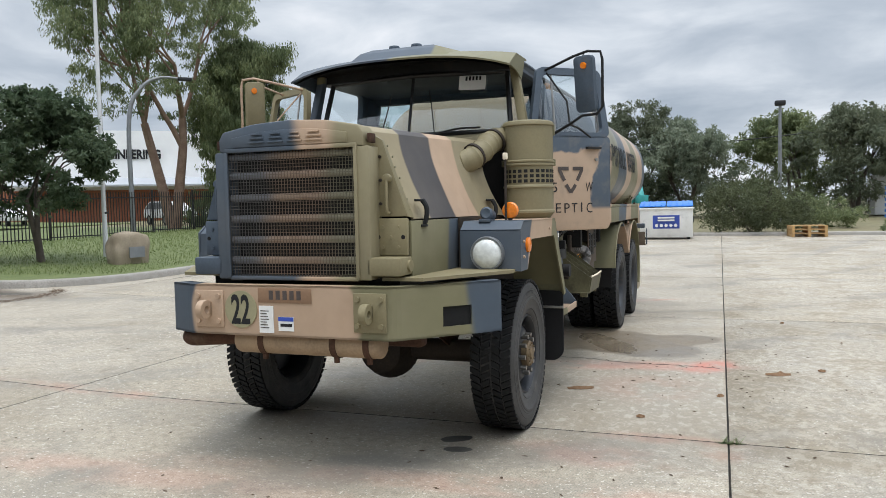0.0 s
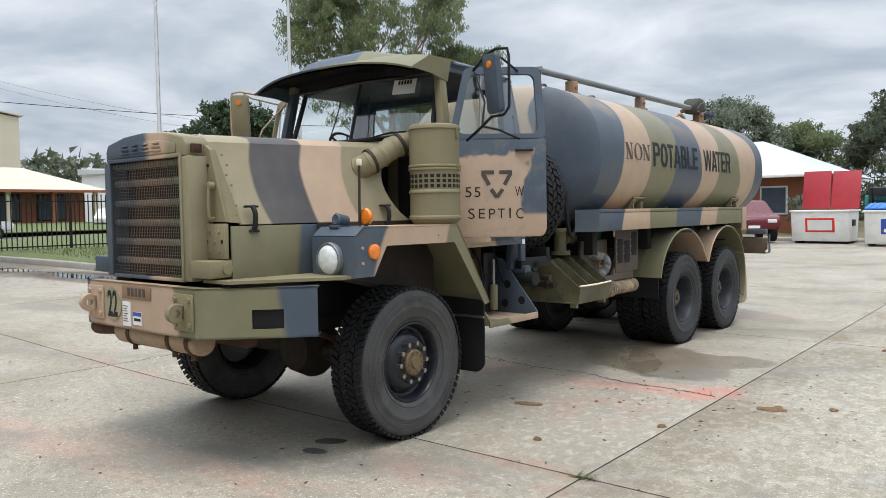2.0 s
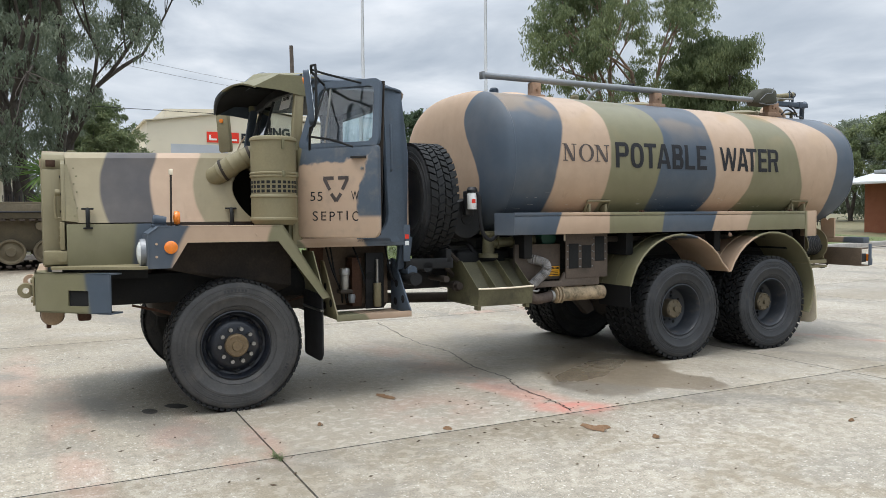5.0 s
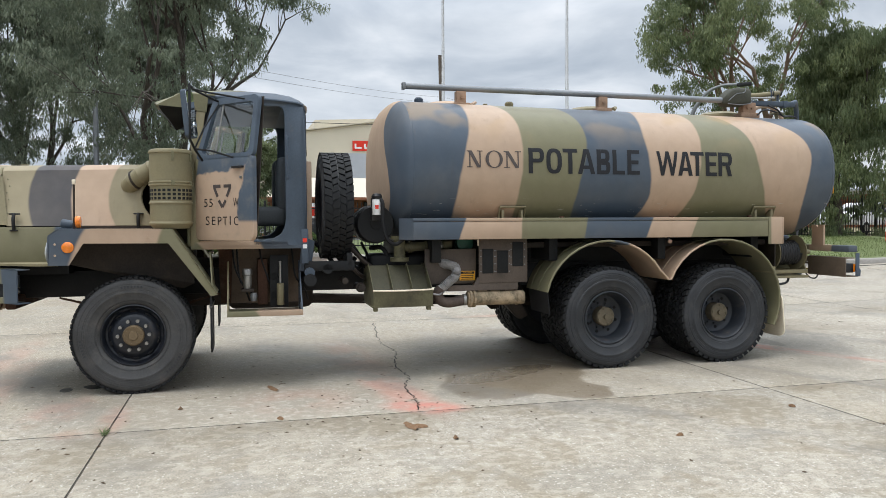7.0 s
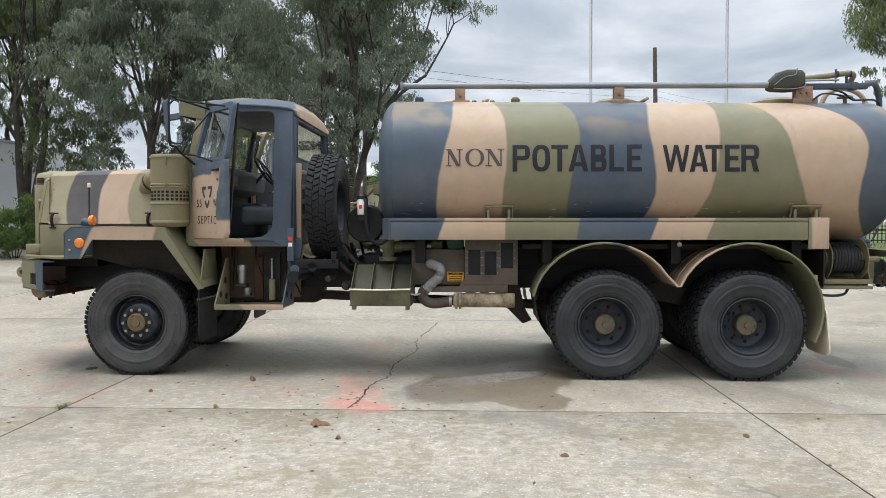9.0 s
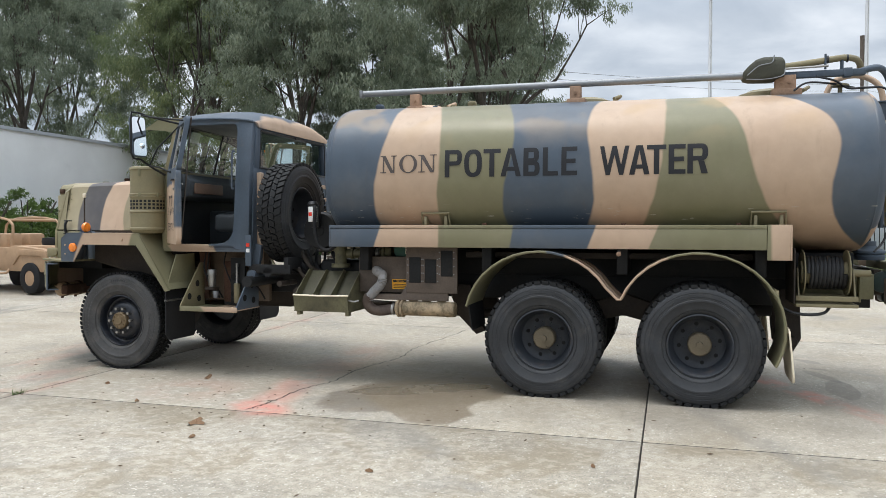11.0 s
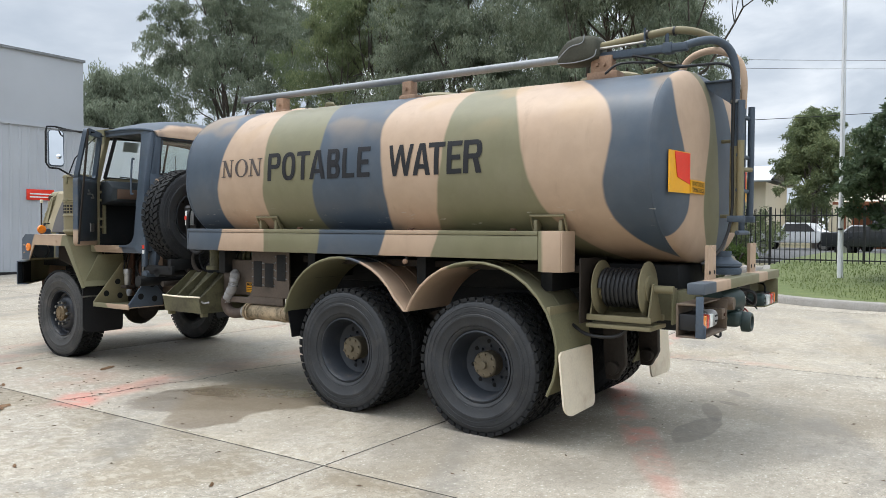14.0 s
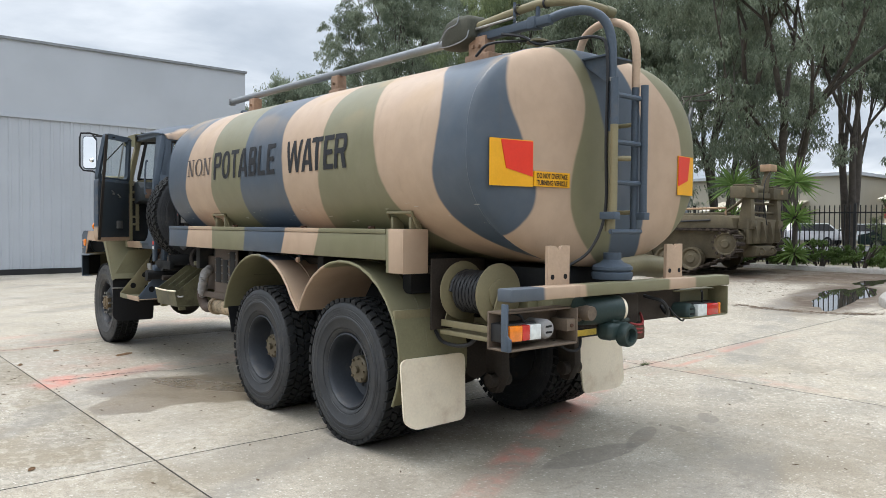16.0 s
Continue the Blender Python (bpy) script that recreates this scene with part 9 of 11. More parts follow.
def street_lamp(x, y, h, reach, turn, dz=0.2):
    bm = pipe([(0, 0, 0), (0, 0, h * 0.72), (reach * 0.25, 0, h * 0.93), (reach * 0.6, 0, h), (reach, 0, h)], 0.06, 10, n=8, radii=lambda t: 0.10 - 0.05 * t)
    ob = tagged(part("street_lamp", bm, M_GALV, at=at_ground(x, y, turn, dz)), "curved galvanised street lamp", "lamp post")
    part("lamp_head", box((reach - 0.1, reach + 0.45), (-0.12, 0.12), (h - 0.09, h + 0.05), 0.03), M_BLACK, ob)
    return ob


street_lamp(-21.9, 24.9, 6.3, 2.0, 41)
street_lamp(-21.6, 2.0, 5.6, 1.5, 190)
lp = tagged(part("light_pole", lathe([(0, 0), (0.11, 0), (0.07, 5.9), (0, 5.9)], 12), M_GALV, at=at_ground(3.35, 42)), "tall steel area light pole", "lamp post")
part("lamp_head", box((-0.25, 0.25), (-0.2, 0.2), (5.9, 6.15), 0.05), M_BLACK, lp)


def power_pole(x, y, h, turn, mat, arms=True, r=0.16, lean=0.0):
    ob = tagged(part("power_pole", lathe([(0, -0.3), (r, -0.3), (r * 0.7, h), (0, h)], 12), mat, at=at_ground(x, y, turn) @ Matrix.Rotation(radians(lean), 4, "X")), "weathered timber power pole", "power pole")
    if arms:
        part("cross_arm", box((-1.1, 1.1), (-0.06, 0.06), (h - 0.55, h - 0.42), 0.01), M_WOODPOLE, ob)
        part("cross_arm", box((-0.8, 0.8), (-0.06, 0.06), (h - 1.7, h - 1.58), 0.01), M_WOODPOLE, ob)
        for k in (-1.0, -0.4, 0.4, 1.0):
            part("insulator", cyl((k, 0, h - 0.42), (k, 0, h - 0.28), 0.04, 8), M_BLACK, ob)
    return ob


power_pole(-98.9, 35.7, 24.5, 0, M_WOODPOLE, False, 0.38, 1.2)
power_pole(-60, 46, 10.5, 60, M_WOODPOLE)
power_pole(8.2, 52, 6.0, 20, M_WOODPOLE)
power_pole(-45, 2.3, 12.5, 80, M_WOODPOLE)


def wire(name, a, b, sag, r=0.02):
    a, b = Vector(a), Vector(b)
    pts = [a.lerp(b, t) - Vector((0, 0, sag * 4 * t * (1 - t))) for t in np.linspace(0, 1, 9)]
    return tagged(part(name, pipe(pts, r, 5, curve=False), M_BLACK), "thin dark overhead wire", "cable")


for dz in (0, 0.8):
    wire("overhead_wire", (-60, 46, 10.3 - dz), (-98.9, 35.7, 19.4 - dz), 0.6, 0.013)
    wire("overhead_wire", (-98.9, 35.7, 19.4 - dz), (-40, 3.6, 11.2 - 0.6 * dz), 0.4, 0.013)
wire("overhead_wire", (-45, 2.3, 8.4), (-40, 44, 8.6), 0.5, 0.02)
wire("overhead_wire", (8.2, 52, 5.9), (-40, 56, 5.2), 0.7, 0.03)
wire("overhead_wire", (8.2, 52, 5.9), (60, 48, 5.6), 0.7, 0.03)

# ---- fence ----
FXL = -21.6
fence = tagged(empty("picket_fence", pose(FXL, 10, rise(FXL, 10) + 0.1)), "black steel picket fence along the street", "fence")
ME_PICK = bm_mesh("picket", box((-0.0125, 0.0125), (-0.0125, 0.0125), (0.03, 1.8), 0.0), M_FENCE, 0)
ME_POST = bm_mesh("post", box((-0.035, 0.035), (-0.035, 0.035), (-0.2, 1.85), 0.004), M_FENCE, 0)
ME_RAIL = bm_mesh("rail", box((-0.02, 0.02), (-1.3, 1.3), (-0.02, 0.02), 0.0), M_FENCE, 0)
nseg = 17
for k in range(nseg):
    y0 = -15.5 + 2.6 * k
    dz = rise(FXL, 10 + y0 + 1.3) - rise(FXL, 10)
    share("post", ME_POST, fence, Matrix.Translation((0, y0, dz)))
    for z in (0.22, 1.58):
        share("rail", ME_RAIL, fence, Matrix.Translation((0.03, y0 + 1.3, z + dz)))
    for q in range(1, 18):
        share("picket", ME_PICK, fence, Matrix.Translation((0, y0 + 2.6 * q / 18, dz)))
gate = tagged(empty("sliding_gate", at_ground(-21.4, 37.5, 0, 0.1)), "black steel sliding yard gate with diagonal brace", "gate")
for k in range(34):
    share("picket", ME_PICK, gate, Matrix.Translation((0, -3.4 + 0.2 * k, 0)))
for y_ in (-3.4, 0, 3.4):
    share("post", ME_POST, gate, Matrix.Translation((0, y_, 0)))
part("brace", pipe([(0.03, -3.4, 1.6), (0.03, 0, 0.2)], 0.03, 6, curve=False), M_FENCE, gate)
part("brace", pipe([(0.03, 3.4, 1.6), (0.03, 0, 0.2)], 0.03, 6, curve=False), M_FENCE, gate)
for z in (0.22, 1.58):
    part("rail", box((0.01, 0.05), (-3.4, 3.4), (z - 0.02, z + 0.02)), M_FENCE, gate)
bin_cab = tagged(part("fence_cabinet", box((-0.1, 0.1), (-1.5, 1.5), (0.2, 1.25), 0.01), M_GREYWALL, at=at_ground(-23.2, 18.0, 8, 0.1)), "pale grey sheet metal panel beyond the fence", "panel")


def bollard(x, y):
    ob = tagged(part("bollard", lathe([(0, 0), (0.2, 0), (0.2, 0.06), (0.05, 0.08), (0.045, 1.0), (0, 1.02)], 14), plain("orange_red_plastic", (0.7, 0.06, 0.03), 0.5), at=at_ground(x, y)), "orange-red plastic bollard with white band", "bollard", "bollards at the yard's side")
    part("band", cyl((0, 0, 0.6), (0, 0, 0.78), 0.054, 14), M_WHITE, ob)


for x, y in ((-14.2, 28.5), (-16.6, 29.8), (-13.0, 27.0)):
    bollard(x, y)

# ---- stone on the lawn ----
def boulder():
    bm = bmesh.new()
    bmesh.ops.create_icosphere(bm, subdivisions=4, radius=1)
    for v in bm.verts:
        n = noise.noise(v.co * 1.7) * 0.22 + noise.noise(v.co * 5) * 0.06
        d = v.co.normalized() * (1 + n)
        q = max(abs(d.x), abs(d.y), abs(d.z * 0.9))
        d = d * (0.55 + 0.45 / q)
        v.co = (d.x * 0.34, d.y * 0.50 + 0.04 * d.z, max(-0.05, d.z * 0.48 + 0.33))
    return bm


stone = tagged(part("memorial_stone", boulder(), M_ROCK, at=at_ground(-13.66, 15.3, -18, 0.12), smooth=50), "rough sandstone boulder with a plaque on the lawn", "stone")
pq = part("plaque", sheet([(0.385, -0.20, 0.46), (0.385, 0.2, 0.46), (0.40, 0.2, 0.2), (0.40, -0.20, 0.2)], 0.03), M_GALV, stone, "dull grey metal plaque")
for k in range(3):
    part("plaque_line", box((0.412, 0.416), (-0.14, 0.14), (0.26 + 0.055 * k, 0.275 + 0.055 * k)), M_INKG, pq)


# ---- skip bins ----
def skip_bin(x, y, turn, lidmat, panelmat, lids_open, label):
    ob = tagged(empty("skip_bin", at_ground(x, y, turn)), label, "bin", "skip bins at the yard's edge")
    part("body", prism([(-0.55, 0.08), (0.55, 0.08), (0.72, 1.12), (-0.72, 1.18)], "x", -0.95, 0.95, 0.015), M_BINW, ob)
    part("rim", box((-1.0, 1.0), (-0.76, 0.76), (1.12, 1.18), 0.015), M_BINW, ob)
    for sx in (-0.97, 0.93):
        part("lift_pocket", box((sx, sx + 0.06), (-0.3, 0.1), (0.62, 0.84), 0.01), M_BLACK, ob)
    for sx in (-0.85, 0.75):
        part("skid", box((sx, sx + 0.1), (-0.5, 0.5), (0.0, 0.09)), M_CHASSIS, ob)
    for k, cx in enumerate((-0.49, 0.49)):
        b = bmesh.new()
        box((-0.47, 0.47), (0.0, 1.42), (0.0, 0.045), 0.012, bm=b)
        for q in range(4):
            box((-0.36 + 0.22 * q, -0.30 + 0.22 * q), (0.05, 1.36), (0.04, 0.065), 0.01, bm=b)
        m = Matrix.Translation((cx, 0.72, 1.22 if lids_open else 1.38)) @ Matrix.Rotation(radians(-(100 + 4 * k) if lids_open else 7), 4, "X") @ Matrix.Rotation(radians(180), 4, "Z")
        part("lid", b, lidmat, ob, at=m)
    pn = part("label_panel", sheet([(-0.48, -0.68, 0.90), (0.48, -0.68, 0.90), (0.48, -0.60, 0.40), (-0.48, -0.60, 0.40)], -0.012), panelmat, ob)
    if lids_open:
        part("label_inner", sheet([(-0.40, -0.69, 0.83), (0.40, -0.69, 0.83), (0.40, -0.63, 0.47), (-0.40, -0.63, 0.47)], -0.012), M_WHITE, pn)
    else:
        for k in range(5):
            part("label_dot", cyl((-0.34 + 0.17 * k, -0.64, 0.52), (-0.34 + 0.17 * k, -0.665, 0.52), 0.06, 12), M_WHITE, pn)
        for k in range(2):
            part("label_bar", box((-0.3, 0.3), (-0.70, -0.675), (0.68 + 0.1 * k, 0.74 + 0.1 * k)), M_WHITE, pn)
    return ob


skip_bin(-1.55, 30.2, 2, M_BINBLUE, M_BLUE, False, "white steel skip bin with closed blue lids")
skip_bin(-4.05, 31.3, -2, M_BINRED, M_RED, True, "white steel skip bin with raised red lids")

# ---- pallets, container, stacked goods, excavator ----
pal = tagged(empty("pallet_stack", at_ground(3.4, 31.1, 4)), "low stack of orange timber pallets", "pallet")
for z in (0.0, 0.14, 0.28):
    for k in range(6):
        part("board", box((-0.6, 0.6), (-0.55 + 0.2 * k, -0.45 + 0.2 * k), (z + 0.11, z + 0.132)), M_TIMBER, pal)
    for k in range(3):
        part("bearer", box((-0.6 + 0.55 * k, -0.5 + 0.55 * k), (-0.55, 0.55), (z, z + 0.11)), M_TIMBER, pal)
cont = tagged(empty("yard_container", at_ground(12.4, 52, 0)), "off-white shipping container in the far yard", "container")
part("body", box((-3, 3), (0, 2.4), (0, 2.4), 0.03), M_WHITEWALL, cont)
stk = tagged(empty("crate_stack", at_ground(10.0, 46, 3)), "stack of blue steel frames", "stack")
for k in range(6):
    part("frame", box((-1.1, 1.1), (-0.6, 0.6), (0.05 + 0.3 * k, 0.22 + 0.3 * k), 0.02), M_BINBLUE, stk)
dig = tagged(empty("excavator", at_ground(-4.9, 50, 20) @ Matrix.Scale(0.72, 4)), "teal excavator with folded arm", "excavator")
part("body", box((-1.2, 1.2), (-1.2, 1.6), (1.0, 2.2), 0.15, 3), M_TEAL, dig)
part("cab", box((-1.2, -0.1), (-1.2, 0.2), (1.0, 2.75), 0.1, 3), M_BLACK, dig)
part("arm", prism([(-3.4, 2.0), (-2.6, 3.2), (-1.0, 2.2), (-0.7, 1.5), (-1.1, 1.4), (-2.5, 2.6), (-3.1, 1.9)], "x", 0.1, 0.5, 0.03), M_TEAL, dig)
part("bucket", prism([(-3.6, 2.1), (-3.0, 2.0), (-2.9, 1.3), (-3.5, 1.1)], "x", -0.2, 0.8, 0.03), M_TEAL, dig)
for sx in (-1.2, 0.7):
    part("crawler", box((sx, sx + 0.5), (-1.5, 1.6), (0.05, 0.85), 0.2, 4), M_TRACKS, dig)


# ---- vehicles in the background ----
def car(name, x, y, turn, col, label, kind="wagon", dz=0.0, length=4.6):
    paint = plain("car_paint_" + name + str(len(MATS)), col, 0.32, var=0.05, bmp=0.0, spec=0.4)
    paint.node_tree.nodes["Principled BSDF"].inputs["Coat Weight"].default_value = 0.12
    ob = tagged(empty(name, at_ground(x, y, turn, dz)), label, "car")
    L, W = length / 2, 0.9
    if kind == "wagon":
        prof = [(-L, 0.45), (-L, 0.85), (-L + 0.25, 0.95), (-L + 1.05, 1.02), (-L + 1.75, 1.5), (L - 0.7, 1.54), (L - 0.12, 1.05), (L, 0.9), (L, 0.45)]
        glass = [(-L + 1.2, 1.04), (-L + 1.82, 1.45), (L - 0.75, 1.48), (L - 0.3, 1.04)]
    elif kind == "ute":
        prof = [(-L, 0.5), (-L, 0.95), (-L + 0.2, 1.08), (-L + 1.15, 1.14), (-L + 1.75, 1.68), (-L + 3.1, 1.70), (-L + 3.35, 1.18), (L, 1.16), (L, 0.5)]
        glass = [(-L + 1.3, 1.16), (-L + 1.82, 1.62), (-L + 3.05, 1.63), (-L + 3.2, 1.16)]
    else:
        prof = [(-L, 0.4), (-L, 0.72), (-L + 0.2, 0.82), (-L + 1.25, 0.92), (-L + 2.0, 1.38), (-L + 3.2, 1.40), (L - 0.5, 0.98), (L, 0.9), (L, 0.4)]
        glass = [(-L + 1.4, 0.95), (-L + 2.05, 1.33), (-L + 3.15, 1.35), (L - 0.65, 0.98)]
    b = prism(rounded(prof, 0.12, 3), "x", -W, W)
    for v in b.verts:
        if v.co.z > 1.0:
            v.co.x *= 1 - 0.22 * (v.co.z - 1.0) / 0.6
    bmesh.ops.bevel(b, geom=[e for e in b.edges if abs(e.verts[0].co.x) > 0.5 and abs(e.verts[1].co.x) > 0.5 and e.verts[0].co.x * e.verts[1].co.x > 0 and len(e.link_faces) == 2 and abs(e.link_faces[0].normal.dot(e.link_faces[1].normal)) < 0.6], offset=0.05, segments=2, profile=0.5, affect="EDGES")
    part("body", b, paint, ob, smooth=45)
    for sg in (1, -1):
        g = prism(rounded(glass, 0.08, 3), "x", -0.006, 0.006)
        for v in g.verts:
            v.co.x += sg * (W * (1 - 0.22 * max(0, v.co.z - 1.0) / 0.6) + 0.004)
        part("side_window", g, M_BLACK, ob)
    gz = glass[1][1]
    part("windscreen", sheet([(-0.72, glass[0][0] - 0.06, glass[0][1] + 0.02), (0.72, glass[0][0] - 0.06, glass[0][1] + 0.02), (0.62, glass[1][0] - 0.05, gz), (-0.62, glass[1][0] - 0.05, gz)], 0.02), M_BLACK, ob)
    part("rear_screen", sheet([(-0.66, glass[3][0] + 0.10, glass[3][1] + 0.05), (0.66, glass[3][0] + 0.10, glass[3][1] + 0.05), (0.58, glass[2][0] + 0.06, glass[2][1]), (-0.58, glass[2][0] + 0.06, glass[2][1])], 0.02), M_BLACK, ob)
    for sy in (-L + 0.85, L - 0.9):
        for sg in (1, -1):
            w = lathe([(0, 0.0), (0.2, -0.01), (0.22, 0.03), (0.32, 0.03), (0.335, 0.0), (0.335, -0.18), (0, -0.18)], 24, pose(sg * 0.89, sy, 0.335, 0, 90 * sg))
            t = part("wheel", w, M_RUBBER_P, ob)
            part("rim", lathe([(0, 0.02), (0.06, 0.02), (0.20, 0.012), (0.21, 0.0)], 18, pose(sg * 0.895, sy, 0.335, 0, 90 * sg)), M_STEEL, t)
    for sg in (1, -1):
        part("headlight", box((sg * 0.62 - 0.16, sg * 0.62 + 0.16), (-L - 0.012, -L + 0.1), (prof[1][1] - 0.16, prof[1][1] - 0.03), 0.02), M_CLEAR, ob)
        part("tail_light", box((sg * 0.72 - 0.1, sg * 0.72 + 0.1), (L - 0.1, L + 0.012), (0.7, 0.88), 0.02), M_REDL, ob)
    part("number_bar", box((-0.2, 0.2), (-L - 0.015, -L + 0.02), (0.5, 0.6)), M_WHITE, ob)
    return ob


car("hatchback", -7.0, 31.6, 28, (0.11, 0.008, 0.014), "dark red hatchback parked on the yard", "wagon", length=4.0)
car("station_wagon", -50.0, -3.0, 12, (0.62, 0.63, 0.64), "white wagon parked on the street", "wagon")
car("station_wagon", -52.0, -8.0, 20, (0.60, 0.61, 0.62), "white wagon parked on the street", "wagon")
car("sedan", -40.0, 3.3, 184, (0.01, 0.025, 0.024), "dark green sedan parked on the street", "sedan")
car("pickup", -35.0, 12.6, 176, (0.02, 0.022, 0.026), "dark pickup parked on the street", "ute", length=5.2)
car("pickup", -46.0, 7.2, 170, (0.58, 0.59, 0.60), "white pickup with open tray", "ute", length=5.2)
car("station_wagon", -44.0, 12.0, 160, (0.5, 0.5, 0.5), "silver wagon in the car park", "wagon")
car("station_wagon", -44.0, 17.5, 172, (0.62, 0.62, 0.62), "white wagon in the car park", "wagon")
car("pickup", -47.5, 1.8, 100, (0.10, 0.10, 0.11), "grey pickup in the car park", "ute", length=5.2)
car("station_wagon", -47.0, -5.5, 60, (0.62, 0.62, 0.62), "white wagon in the car park", "wagon")
car("pickup", -27.5, 39.5, 20, (0.60, 0.60, 0.60), "white pickup near the gate", "ute", length=5.2)
car("station_wagon", -33.5, 41.5, 60, (0.45, 0.46, 0.47), "silver wagon near the gate", "wagon")
for k in range(5):
    car("van", -52 + 1.6 * k, 30 + 2.6 * k, 60, (0.6, 0.6, 0.6), "white wagon in the far car park", "wagon")

# ---- tracked carrier in front of the hedge ----
carrier = tagged(empty("tracked_carrier", at_ground(-18.15, 3.3, 2) @ Matrix.Diagonal((1.12, 1.12, 1.05, 1))), "dull olive tracked carrier with crane frame, no turret", "armoured vehicle")


def track_path():
    pts = []
    for a in range(-90, 91, 22):
        pts.append((2.35 + 0.36 * math.cos(radians(a)), 0.81 + 0.36 * math.sin(radians(a))))
    for a in range(90, 271, 22):
        pts.append((-2.35 + 0.34 * math.cos(radians(a)), 0.82 + 0.34 * math.sin(radians(a))))
    pts += [(-1.75, 0.06), (1.45, 0.06)]
    return pts


for sg in (1, -1):
    P = track_path()
    loop = [Vector((0, y, z)) for y, z in P] + [Vector((0, *P[0]))]
    L = sum((b - a).length for a, b in zip(loop, loop[1:]))
    n = 62
    links = bmesh.new()
    d, i, acc = 0.0, 0, 0.0
    for k in range(n):
        s = L * k / n
        while i < len(loop) - 2 and acc + (loop[i + 1] - loop[i]).length < s:
            acc += (loop[i + 1] - loop[i]).length
            i += 1
        seg = loop[i + 1] - loop[i]
        p = loop[i] + seg * ((s - acc) / max(1e-6, seg.length))
        ang = math.atan2(seg.z, seg.y)
        m = Matrix.Translation((1.06 * sg, p.y, p.z)) @ Matrix.Rotation(ang, 4, "X")
        box((-0.19, 0.19), (-0.055, 0.055), (-0.022, 0.022), 0.006, bm=links, m=m, seg=1)
        box((-0.19, 0.19), (-0.012, 0.012), (-0.05, -0.02), 0.0, bm=links, m=m)
    tr = part("track", links, M_TRACKS, carrier, "rusted steel track")
    tagged(tr, kind="stuff")
    for y in (-1.6, -0.8, 0.0, 0.75, 1.45):
        w = lathe([(0, 0.05), (0.1, 0.06), (0.12, 0.03), (0.22, 0.0), (0.26, 0.05), (0.30, 0.05), (0.31, -0.1), (0, -0.1)], 28, pose(1.06 * sg, y, 0.40, 0, 90 * sg))
        part("road_wheel", w, M_ARMOUR, carrier)
    w = lathe([(0, 0.08), (0.09, 0.09), (0.12, 0.05), (0.24, 0.03), (0.27, 0.06), (0.30, 0.05), (0.30, -0.05), (0, -0.1)], 28, pose(1.06 * sg, 2.35, 0.81, 0, 90 * sg))
    hubw = part("sprocket", w, M_ARMOUR, carrier)
    for k in range(13):
        a = 2 * math.pi * k / 13
        part("tooth", box((-0.03, 0.03), (-0.03, 0.03), (0.28, 0.345), m=pose(1.06 * sg + 0.04 * sg, 2.35, 0.81) @ Matrix.Rotation(a, 4, "X")), M_TRACKS, hubw)
    for k in range(9):
        a = 2 * math.pi * k / 9
        cy_, cz_ = 2.35 + 0.18 * math.cos(a), 0.81 + 0.18 * math.sin(a)
        part("bolt", cyl((1.09 * sg, cy_, cz_), (1.11 * sg, cy_, cz_), 0.025, 8), M_ARMOUR, hubw)
    part("idler", lathe([(0, 0.05), (0.27, 0.04), (0.29, -0.08), (0, -0.1)], 28, pose(1.06 * sg, -2.35, 0.82, 0, 90 * sg)), M_ARMOUR, carrier)
    for y in (-0.9, 0.6):
        part("return_roller", cyl((0.9 * sg, y, 1.02), (1.2 * sg, y, 1.02), 0.10, 16), M_ARMOUR, carrier)
part("hull", prism([(-2.7, 0.75), (-2.75, 1.2), (2.5, 1.2), (2.72, 0.95), (2.55, 0.6), (2.0, 0.42), (-2.2, 0.42)], "x", -0.84, 0.84, 0.02), M_ARMOUR, carrier)
part("upper_hull", prism([(-2.75, 1.2), (-2.7, 1.52), (2.1, 1.56), (2.45, 1.48), (2.5, 1.2)], "x", -0.98, 0.98, 0.02), M_ARMOUR, carrier)
part("front_plate", box((-0.84, 0.84), (2.74, 2.80), (0.82, 1.45), 0.012), M_ARMOUR, carrier)
for x in (-0.62, -0.2, 0.2, 0.62):
    part("gusset", prism([(2.8, 0.85), (2.8, 1.4), (2.86, 1.38), (2.94, 0.95), (2.9, 0.85)], "x", x - 0.02, x + 0.02), M_ARMOUR, carrier)
part("skirt", prism([(2.5, 0.8), (2.85, 0.75), (2.82, 0.5), (2.5, 0.45)], "x", -0.5, 0.5, 0.02), M_ARMOUR, carrier)
for x in (0.3, -0.3):
    part("shackle", lathe([(0.05, -0.02), (0.09, -0.02), (0.09, 0.02), (0.05, 0.02)], 16, pose(x, 2.88, 0.62, 0, 90), closed=True), M_ARMOUR, carrier)
for x in (0.62, -0.84):
    part("frame_leg", prism([(2.5, 1.2), (2.86, 1.2), (2.82, 2.0), (2.62, 2.0)], "x", x, x + 0.20, 0.012), M_ARMOUR, carrier)
    part("leg_flange", box((x - 0.03, x + 0.23), (2.84, 2.88), (1.25, 1.42), 0.008), M_ARMOUR, carrier)
for z in (1.62, 1.86):
    part("cross_bar", cyl((-0.7, 2.7, z), (0.7, 2.7, z), 0.035, 10), M_ARMOUR, carrier)
for x0, x1 in ((0.5, 1.15), (-1.2, -0.35)):
    part("head_block", box((x0, x1), (2.46, 2.86), (1.98, 2.28), 0.02), M_ARMOUR, carrier)
    part("head_lid", box((x0 + 0.05, x1 - 0.05), (2.5, 2.82), (2.285, 2.33), 0.012), M_ARMOUR, carrier)
    part("head_latch", box(((x0 + x1) / 2 - 0.05, (x0 + x1) / 2 + 0.05), (2.862, 2.89), (2.12, 2.24), 0.006), M_DESERT, carrier)
